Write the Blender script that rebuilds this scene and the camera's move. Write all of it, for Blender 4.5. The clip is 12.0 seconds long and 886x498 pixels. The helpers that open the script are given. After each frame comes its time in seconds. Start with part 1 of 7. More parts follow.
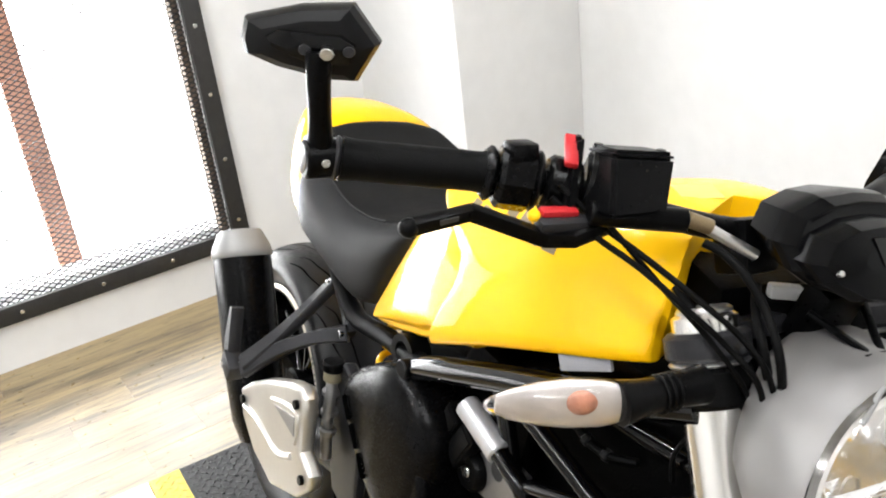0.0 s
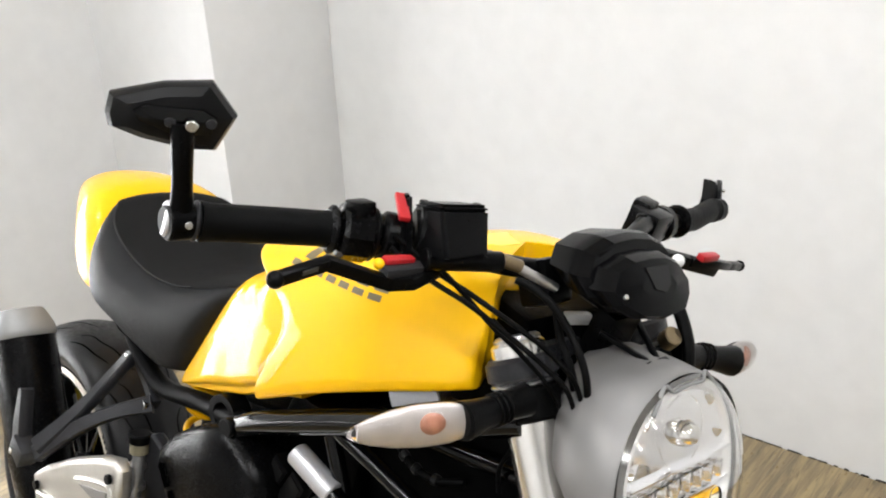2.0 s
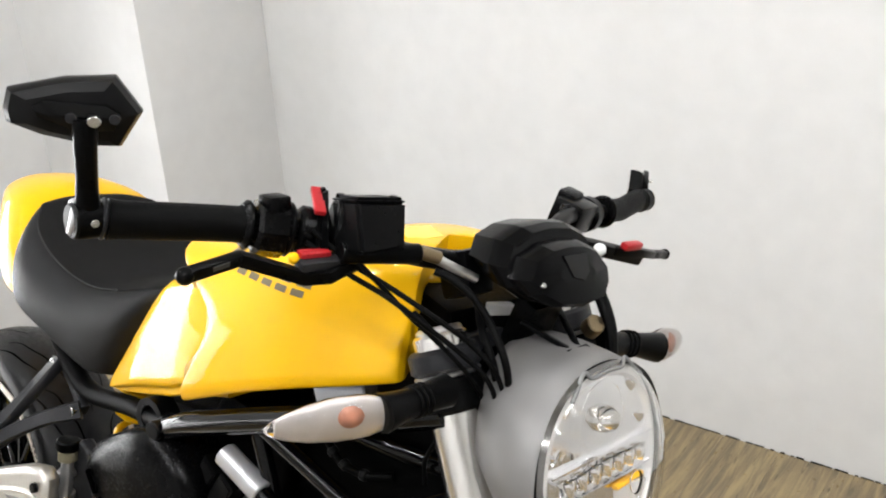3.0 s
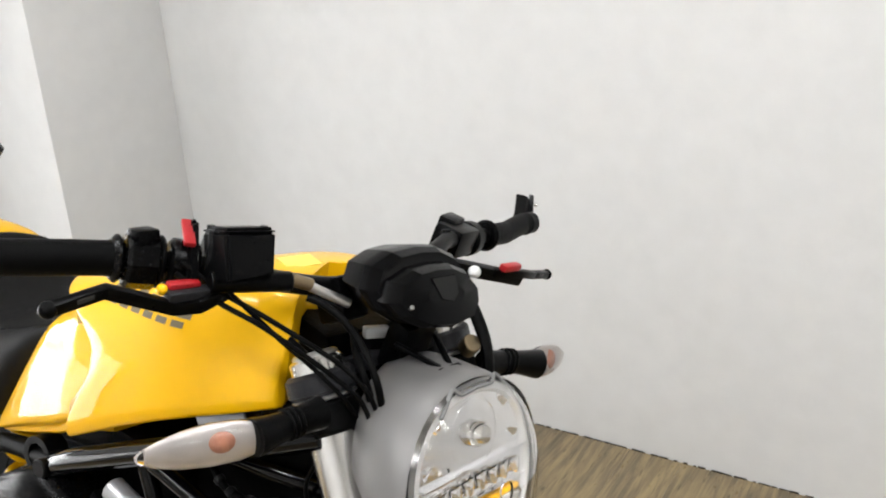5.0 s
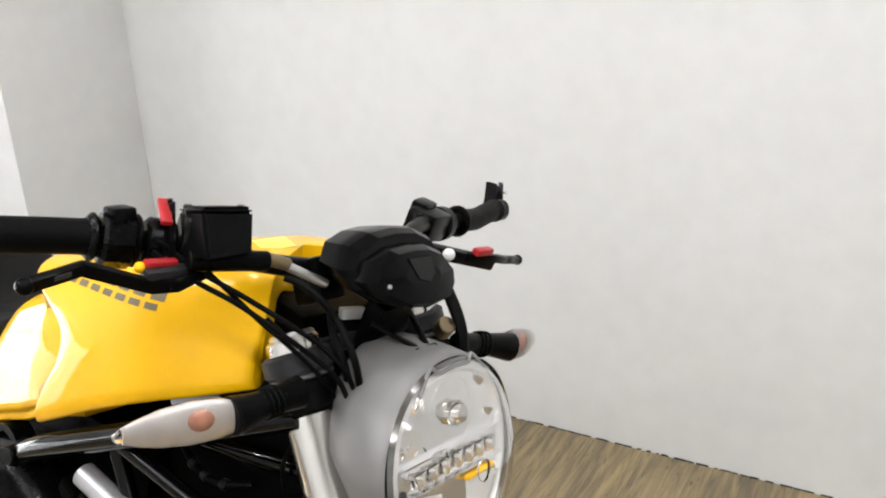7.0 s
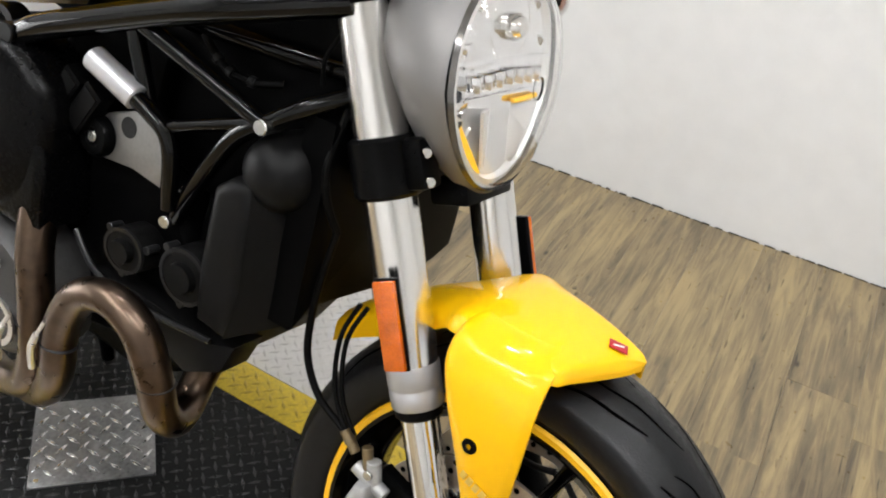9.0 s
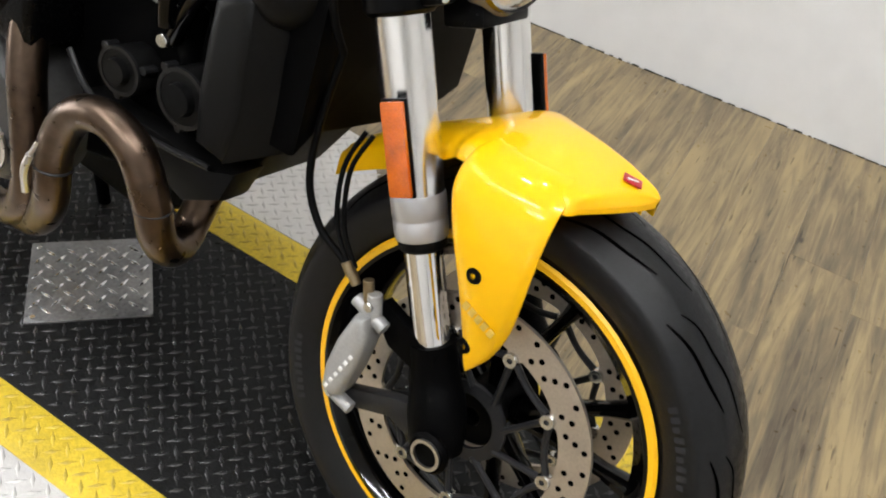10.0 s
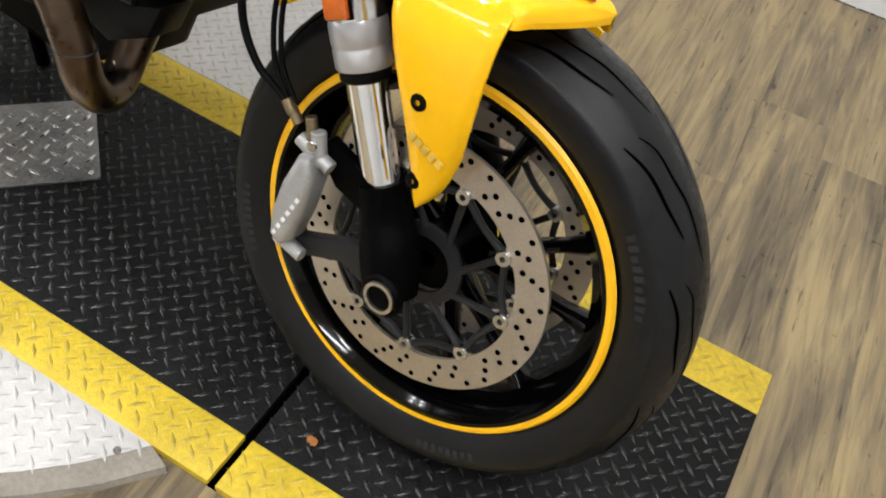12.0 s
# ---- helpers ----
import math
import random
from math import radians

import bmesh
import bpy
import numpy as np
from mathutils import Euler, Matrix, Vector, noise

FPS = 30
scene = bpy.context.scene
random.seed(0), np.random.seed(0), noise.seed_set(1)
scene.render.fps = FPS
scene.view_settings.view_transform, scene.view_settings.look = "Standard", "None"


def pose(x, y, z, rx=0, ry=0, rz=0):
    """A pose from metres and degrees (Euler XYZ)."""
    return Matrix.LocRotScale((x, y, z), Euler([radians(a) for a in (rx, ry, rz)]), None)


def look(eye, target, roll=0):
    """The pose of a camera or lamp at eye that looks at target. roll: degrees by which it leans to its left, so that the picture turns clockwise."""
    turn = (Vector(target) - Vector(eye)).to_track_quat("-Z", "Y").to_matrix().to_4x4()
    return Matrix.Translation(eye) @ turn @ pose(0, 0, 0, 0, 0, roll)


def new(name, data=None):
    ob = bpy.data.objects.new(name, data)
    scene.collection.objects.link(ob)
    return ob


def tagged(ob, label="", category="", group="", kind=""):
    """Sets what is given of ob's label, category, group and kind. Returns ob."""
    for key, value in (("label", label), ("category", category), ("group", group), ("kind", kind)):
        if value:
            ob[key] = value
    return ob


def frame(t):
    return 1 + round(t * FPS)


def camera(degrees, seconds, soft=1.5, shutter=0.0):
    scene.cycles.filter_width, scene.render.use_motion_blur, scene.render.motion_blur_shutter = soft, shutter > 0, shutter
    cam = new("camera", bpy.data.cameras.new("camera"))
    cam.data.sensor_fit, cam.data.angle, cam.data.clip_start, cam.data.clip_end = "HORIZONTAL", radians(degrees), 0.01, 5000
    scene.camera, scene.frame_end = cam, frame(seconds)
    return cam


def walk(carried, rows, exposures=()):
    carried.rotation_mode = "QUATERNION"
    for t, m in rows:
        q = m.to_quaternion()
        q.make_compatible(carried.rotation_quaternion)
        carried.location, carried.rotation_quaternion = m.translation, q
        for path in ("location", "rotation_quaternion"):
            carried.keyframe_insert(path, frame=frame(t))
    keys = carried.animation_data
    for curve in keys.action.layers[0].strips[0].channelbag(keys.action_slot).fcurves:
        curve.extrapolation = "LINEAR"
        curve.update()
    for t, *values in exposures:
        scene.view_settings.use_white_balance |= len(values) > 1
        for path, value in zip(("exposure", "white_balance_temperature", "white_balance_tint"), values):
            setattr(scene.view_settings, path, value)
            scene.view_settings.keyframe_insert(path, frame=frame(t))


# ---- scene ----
cam = camera(52.53, 12.0, soft=2.0)
# seconds, eye, turn about x, y, z
PATH = [
    (0.0, 0.1771, -0.4464, 1.3863, 64.532, 6.298, 58.663),
    (0.5, 0.2093, -0.5019, 1.4180, 67.108, 7.253, 53.915),
    (1.0, 0.1749, -0.5815, 1.4266, 67.506, 4.513, 47.976),
    (1.5, 0.1833, -0.5941, 1.4229, 67.971, 3.210, 44.826),
    (2.0, 0.1969, -0.5749, 1.4158, 67.684, 2.862, 42.248),
    (2.5, 0.2105, -0.5622, 1.4121, 67.534, 2.710, 40.844),
    (3.0, 0.2235, -0.5552, 1.4075, 67.480, 2.953, 38.903),
    (3.5, 0.2344, -0.5512, 1.4092, 67.631, 2.711, 37.380),
    (5.5, 0.3021, -0.5467, 1.4161, 69.577, 3.340, 32.422),
    (6.0, 0.2939, -0.5467, 1.4110, 69.925, 3.496, 30.984),
    (6.5, 0.2946, -0.5523, 1.4144, 69.880, 2.970, 31.477),
    (8.3, 0.2170, -0.6366, 1.2861, 59.933, -2.779, 30.375),
    (8.5, 0.2083, -0.6485, 1.2655, 58.187, -4.080, 30.397),
    (9.0, 0.1937, -0.6710, 1.2226, 54.639, -6.963, 30.841),
    (9.5, 0.1949, -0.6815, 1.1871, 51.364, -7.866, 31.584),
    (10.0, 0.2007, -0.6826, 1.1502, 47.517, -8.804, 32.200),
    (10.5, 0.2116, -0.6850, 1.1182, 44.008, -8.766, 32.499),
    (11.0, 0.2283, -0.6884, 1.0929, 41.814, -9.136, 32.129),
    (11.5, 0.2364, -0.6862, 1.0754, 40.683, -9.392, 31.937),
    (12.0, 0.2381, -0.6628, 1.0860, 40.438, -8.413, 29.969),
]
EXPO = [(0.0, 0.50), (0.8, 0.34), (1.5, 0.22), (2.5, 0.12), (3.7, 0.02), (5.5, -0.06), (6.7, -0.04), (8.4, 0.18), (9.5, 0.10), (10.5, 0.06), (12.0, 0.02)]
walk(cam, [(t, pose(x, y, z, a, b, c)) for t, x, y, z, a, b, c in PATH], EXPO)

# ---- light ----
world = bpy.data.worlds.new("world")
world.use_nodes = True
scene.world = world
wn = world.node_tree.nodes
sky = wn.new("ShaderNodeTexSky")
sky.sky_type, sky.sun_disc, sky.sun_elevation, sky.sun_rotation = "NISHITA", False, radians(40), radians(120)
wn["Background"].inputs[1].default_value = 0.15
world.node_tree.links.new(sky.outputs[0], wn["Background"].inputs[0])


def area_lamp(name, m, sx, sy, power, colour=(0.94, 0.965, 1.0)):
    d = bpy.data.lights.new(name, "AREA")
    d.shape, d.size, d.size_y, d.energy, d.color = "RECTANGLE", sx, sy, power, colour
    ob = new(name, d)
    ob.matrix_world = m
    return ob


# daylight in the opening of the window, and the ceiling's tubes
area_lamp("window_daylight", look((-2.72, -0.30, 0.66), (0.0, -0.30, 0.4)), 1.0, 0.8, 22, (0.95, 0.98, 1.0))
TUBES = [(0.9, -0.85), (0.9, 0.35), (-0.2, -2.0), (-1.0, -1.25)]
WATTS = [27, 15, 22, 16]
for (tx, ty), watt in zip(TUBES, WATTS):
    area_lamp("tube_light", look((tx, ty, 2.60), (tx, ty, 0)), 1.2, 0.03, watt)
SPOTS = [(-0.72, 0.08), (-0.58, 0.55), (-2.10, -0.55), (-1.75, -0.55), (-2.10, -0.90), (-1.75, -0.90)]
for tx, ty in SPOTS:
    area_lamp("spot_light", look((tx, ty, 2.715), (tx, ty, 0)), 0.09, 0.09, 5.0).data.shape = "DISK"

# ---- materials ----
def material(name, colour, rough=0.5, metal=0.0, vary=0.12, scale=8.0, bump=0.0, bump_scale=200.0, coat=0.0, spec=0.5, rvary=0.1):
    """Principled surface whose colour and roughness drift at two scales."""
    m = bpy.data.materials.new(name)
    m.use_nodes = True
    n, l = m.node_tree.nodes, m.node_tree.links
    b = n["Principled BSDF"]
    b.inputs["Roughness"].default_value, b.inputs["Metallic"].default_value = rough, metal
    b.inputs["Coat Weight"].default_value, b.inputs["Coat Roughness"].default_value = coat, 0.04
    b.inputs["Specular IOR Level"].default_value = spec
    co = n.new("ShaderNodeTexCoord")
    big, fine = n.new("ShaderNodeTexNoise"), n.new("ShaderNodeTexNoise")
    big.inputs["Scale"].default_value, fine.inputs["Scale"].default_value = scale, scale * 14
    big.inputs["Detail"].default_value = fine.inputs["Detail"].default_value = 4
    add = n.new("ShaderNodeMath")
    add.operation = "ADD"
    l.new(co.outputs["Object"], big.inputs["Vector"])
    l.new(co.outputs["Object"], fine.inputs["Vector"])
    l.new(big.outputs["Fac"], add.inputs[0])
    l.new(fine.outputs["Fac"], add.inputs[1])
    ramp = n.new("ShaderNodeMapRange")
    ramp.inputs["From Min"].default_value, ramp.inputs["From Max"].default_value = 0.6, 1.4
    ramp.inputs["To Min"].default_value, ramp.inputs["To Max"].default_value = 1 - vary, 1 + vary
    l.new(add.outputs[0], ramp.inputs["Value"])
    mul = n.new("ShaderNodeMix")
    mul.data_type, mul.blend_type = "RGBA", "MULTIPLY"
    mul.inputs["Factor"].default_value = 1
    mul.inputs[6].default_value = (*colour, 1)
    l.new(ramp.outputs[0], mul.inputs[7])
    l.new(mul.outputs[2], b.inputs["Base Color"])
    rr = n.new("ShaderNodeMapRange")
    rr.inputs["From Min"].default_value, rr.inputs["From Max"].default_value = 0.3, 0.7
    rr.inputs["To Min"].default_value, rr.inputs["To Max"].default_value = max(0.02, rough * (1 - rvary)), min(1, rough * (1 + rvary))
    l.new(fine.outputs["Fac"], rr.inputs["Value"])
    l.new(rr.outputs[0], b.inputs["Roughness"])
    if bump:
        g, bp = n.new("ShaderNodeTexNoise"), n.new("ShaderNodeBump")
        g.inputs["Scale"].default_value, g.inputs["Detail"].default_value = bump_scale, 3
        bp.inputs["Strength"].default_value, bp.inputs["Distance"].default_value = bump, 0.002
        l.new(co.outputs["Object"], g.inputs["Vector"])
        l.new(g.outputs["Fac"], bp.inputs["Height"])
        l.new(bp.outputs[0], b.inputs["Normal"])
    return m


def glass(name, colour=(1, 1, 1), rough=0.02, ior=1.45):
    m = bpy.data.materials.new(name)
    m.use_nodes = True
    b = m.node_tree.nodes["Principled BSDF"]
    b.inputs["Base Color"].default_value = (*colour, 1)
    b.inputs["Roughness"].default_value, b.inputs["IOR"].default_value = rough, ior
    b.inputs["Transmission Weight"].default_value = 1
    return m


def glow(name, colour, power):
    m = bpy.data.materials.new(name)
    m.use_nodes = True
    b = m.node_tree.nodes["Principled BSDF"]
    b.inputs["Base Color"].default_value = (*colour, 1)
    b.inputs["Emission Color"].default_value = (*colour, 1)
    b.inputs["Emission Strength"].default_value = power
    return m


YELLOW = material("yellow_paint", (0.84, 0.455, 0.002), 0.45, 0, 0.03, 5, coat=0.62, spec=0.08)
LABEL_YELLOW = material("pale_yellow_label", (0.85, 0.68, 0.12), 0.5, 0, 0.1, 60)
OLIVE = material("cloudy_plastic", (0.16, 0.14, 0.09), 0.4, 0, 0.3, 40)
YELLOW_LINE = material("yellow_rim_tape", (0.85, 0.45, 0.006), 0.4, 0, 0.06, 20)
BLACK = material("black_plastic", (0.0014, 0.0014, 0.0015), 0.30, 0, 0.2, 20, 0.04, 900, spec=0.07)
BLACK_SATIN = material("black_satin_plastic", (0.0012, 0.0012, 0.0013), 0.26, 0, 0.2, 20, 0.03, 1200, spec=0.10)
BLACK_GLOSS = material("black_gloss_paint", (0.0010, 0.0010, 0.0011), 0.11, 0, 0.1, 10, coat=0.2, spec=0.16)
BLACK_MATT = material("black_matt_cast", (0.0009, 0.0009, 0.001), 0.42, 0, 0.3, 15, 0.3, 500, spec=0.035)
SMOKE = material("smoked_lens", (0.004, 0.004, 0.0045), 0.14, 0, 0.1, 12, coat=0.3, spec=0.3)
RUBBER = material("black_rubber", (0.0015, 0.0015, 0.0015), 0.5, 0, 0.25, 30, 0.3, 700, spec=0.07)
TYRE = material("tyre_rubber", (0.0075, 0.0075, 0.0082), 0.40, 0, 0.35, 9, 0.15, 400, rvary=0.3, spec=0.22)
SUEDE = material("dark_seat_suede", (0.0068, 0.0066, 0.0064), 0.75, 0, 0.25, 14, 0.3, 1800, spec=0.12)
TYRE_MARK = material("scuffed_tyre_writing", (0.022, 0.022, 0.024), 0.6, 0, 0.5, 60, spec=0.2)
VINYL = material("seat_vinyl", (0.0065, 0.0065, 0.0070), 0.48, 0, 0.2, 12, 0.3, 1500, spec=0.2)
CHROME = material("polished_chrome", (0.82, 0.81, 0.79), 0.09, 1.0, 0.04, 12)
FORK_SILVER = material("polished_fork_alloy", (0.80, 0.79, 0.77), 0.2, 1.0, 0.03, 4)
SATIN_WHITE = material("bright_satin_sleeve", (0.50, 0.50, 0.515), 0.36, 0.7, 0.04, 10)
SILVER = material("satin_silver", (0.62, 0.61, 0.6), 0.3, 1.0, 0.08, 10, 0.05, 600)
CAST = material("cast_aluminium", (0.30, 0.295, 0.29), 0.42, 0.9, 0.15, 12, 0.25, 500)
DARKCAST = material("dark_cast_aluminium", (0.022, 0.022, 0.024), 0.42, 0.4, 0.2, 15, 0.25, 500, spec=0.25)
GREYPAINT = material("grey_headlight_paint", (0.195, 0.188, 0.184), 0.48, 0.45, 0.05, 8)
CAP_GREY = material("grey_painted_cap", (0.20, 0.198, 0.195), 0.5, 0.2, 0.06, 12)
COVER = material("dim_cast_cover", (0.055, 0.054, 0.053), 0.45, 0.5, 0.2, 12, 0.25, 500)
SHIELD = material("brushed_shield_steel", (0.55, 0.53, 0.49), 0.36, 0.9, 0.08, 14, 0.08, 500)
BRONZE = material("heat_tinted_steel", (0.105, 0.074, 0.054), 0.32, 1.0, 0.38, 4, 0.0, 300, rvary=0.2)
RIM_BLACK = material("lighter_black_rim", (0.014, 0.014, 0.0145), 0.3, 0.3, 0.3, 30, 0.1, 500, spec=0.3)
CALIPER = material("bright_cast_caliper", (0.36, 0.36, 0.355), 0.42, 0.5, 0.15, 20, 0.2, 400)
STEEL = material("brake_disc_steel", (0.53, 0.48, 0.42), 0.36, 0.9, 0.15, 25, 0.1, 800)
BEZEL = material("dark_chrome_bezel", (0.16, 0.155, 0.15), 0.18, 0.9, 0.1, 20)
# near-black: the shade inside grooves, holes, slots and seams put into the colour
GROOVE = material("black_recess", (0.0008, 0.0008, 0.0008), 0.9, 0, 0.1, 20, spec=0.0)
BOLT = material("bolt_steel", (0.6, 0.6, 0.58), 0.25, 1.0, 0.1, 40)
RED = material("red_anodised", (0.42, 0.015, 0.02), 0.3, 0.3, 0.1, 30)
AMBER = material("amber_reflector", (0.46, 0.090, 0.003), 0.15, 0, 0.35, 60, 0.4, 350, coat=0.8)
BULB = material("amber_bulb", (0.31, 0.125, 0.075), 0.3, 0, 0.5, 90, 0.5, 200, coat=0.5)
BRASS = material("brass_fitting", (0.26, 0.2, 0.12), 0.35, 0.9, 0.2, 40)
LOGO_GREY = material("dark_grey_decal", (0.14, 0.105, 0.05), 0.4, 0, 0.1, 40)
LOGO_LIGHT = material("faded_decal", (0.58, 0.37, 0.06), 0.4, 0, 0.2, 40)
WHITE = material("white_plastic", (0.75, 0.75, 0.74), 0.35, 0, 0.05, 20)
STICKER = material("grey_sticker", (0.3, 0.3, 0.31), 0.5, 0, 0.1, 40)
REFLECTOR = material("headlight_reflector", (0.93, 0.93, 0.94), 0.08, 1.0, 0.03, 20, 0.12, 30)
INNER_BEZEL = material("pale_satin_bezel", (0.66, 0.645, 0.62), 0.42, 0.55, 0.04, 20)
MIRROR = material("mirror_glass", (0.9, 0.9, 0.9), 0.02, 1.0, 0.0, 5)
CLEAR = glass("clear_lens", (1, 1, 1), 0.0)
CLEAR_RIBBED = glass("clear_indicator_lens", (1, 0.985, 0.97), 0.05, 1.36)
PEARL = material("pearl_white_reflector", (0.50, 0.47, 0.455), 0.32, 0.7, 0.15, 60, 0.16, 70)
POD_BLACK = material("pod_black_plastic", (0.0016, 0.0016, 0.0018), 0.20, 0, 0.2, 20, 0.06, 1000, spec=0.10)
MIRROR_BACK = material("mirror_housing_plastic", (0.003, 0.003, 0.0032), 0.32, 0, 0.2, 20, 0.1, 900, spec=0.16)
ENGINE_COVER = material("black_engine_plastic", (0.0036, 0.0035, 0.0035), 0.40, 0, 0.3, 15, 0.2, 700, spec=0.11)
WALL = material("white_wall_paint", (0.72, 0.72, 0.715), 0.55, 0, 0.05, 1.1, 0.2, 60)
CEILING = material("white_ceiling", (0.8, 0.8, 0.79), 0.8, 0, 0.03, 2)


def smudged(m):
    """Faint grey smudges over a painted wall."""
    n, l = m.node_tree.nodes, m.node_tree.links
    b = n["Principled BSDF"]
    src = b.inputs["Base Color"].links[0].from_socket
    co, spot, ramp, mul = n.new("ShaderNodeTexCoord"), n.new("ShaderNodeTexNoise"), n.new("ShaderNodeMapRange"), n.new("ShaderNodeMix")
    spot.inputs["Scale"].default_value, spot.inputs["Detail"].default_value, spot.inputs["Roughness"].default_value = 2.3, 7, 0.62
    ramp.inputs["From Min"].default_value, ramp.inputs["From Max"].default_value = 0.62, 0.85
    ramp.inputs["To Min"].default_value, ramp.inputs["To Max"].default_value = 1.0, 0.9
    mul.data_type, mul.blend_type = "RGBA", "MULTIPLY"
    mul.inputs["Factor"].default_value = 1
    l.new(co.outputs["Object"], spot.inputs["Vector"])
    l.new(spot.outputs["Fac"], ramp.inputs["Value"])
    l.new(src, mul.inputs[6])
    l.new(ramp.outputs[0], mul.inputs[7])
    l.new(mul.outputs[2], b.inputs["Base Color"])


smudged(WALL)
FRAMEWOOD = material("black_stained_wood", (0.018, 0.017, 0.016), 0.6, 0, 0.4, 30, 0.4, 120)
RAWWOOD = material("weathered_raw_wood", (0.12, 0.085, 0.06), 0.75, 0, 0.5, 25, 0.5, 120)
WIRE = material("dark_mesh_wire", (0.02, 0.02, 0.02), 0.6, 0.2, 0.2, 30)
PLATE_BLACK = material("black_rubber_tread_plate", (0.0075, 0.0074, 0.0073), 0.46, 0, 0.5, 6, 0.3, 300, rvary=0.35, spec=0.13)
# black bars lighter and glossier than their plate, imitating highlights on them
PLATE_BAR = material("lighter_black_tread_bars", (0.022, 0.022, 0.022), 0.30, 0.3, 0.5, 8, 0.1, 300, rvary=0.35)
PLATE_SILVER = material("aluminium_tread_plate", (0.60, 0.585, 0.565), 0.52, 0.45, 0.15, 6, 0.15, 300, rvary=0.3)
# darker copy of PLATE_SILVER: the motorcycle's shade on the loose plate, as colour
SHADED_PLATE = material("shaded_aluminium_sheet", (0.23, 0.228, 0.226), 0.42, 0.8, 0.5, 11, 0.2, 300, rvary=0.35)
# wing bars slightly darker, loose plate's bars lighter than the sheet below
PLATE_WING_BAR = material("wing_tread_bars", (0.52, 0.505, 0.485), 0.42, 0.5, 0.2, 8, 0.05, 300, rvary=0.3)
PLATE_SILVER_BAR = material("lighter_silver_tread_bars", (0.74, 0.735, 0.72), 0.24, 0.9, 0.15, 8, 0.05, 300, rvary=0.3)
RUST = material("orange_rust", (0.34, 0.13, 0.03), 0.85, 0, 0.3, 200, 0.3, 400)
# stripe bars a darker yellow than the stripe around them
STRIPE_BAR = material("darker_stripe_bars", (0.46, 0.33, 0.03), 0.45, 0, 0.6, 40, 0.2, 300)
STRIPE = material("worn_yellow_floor_paint", (0.60, 0.43, 0.025), 0.5, 0, 0.3, 9, 0.3, 250, rvary=0.3)
CONCRETE = material("dusty_concrete", (0.27, 0.24, 0.2), 0.8, 0, 0.3, 12, 0.5, 150)
GAP = material("dark_gap", (0.01, 0.01, 0.01), 0.8, 0, 0.3, 30)
PINK_POST = material("terracotta_post", (0.62, 0.3, 0.2), 0.8, 0, 0.15, 15)
OUTDOOR = glow("bright_daylight", (1.0, 1.0, 1.0), 6.5)
LAMPGLOW = glow("lamp_tube", (1.0, 0.97, 0.93), 9.0)


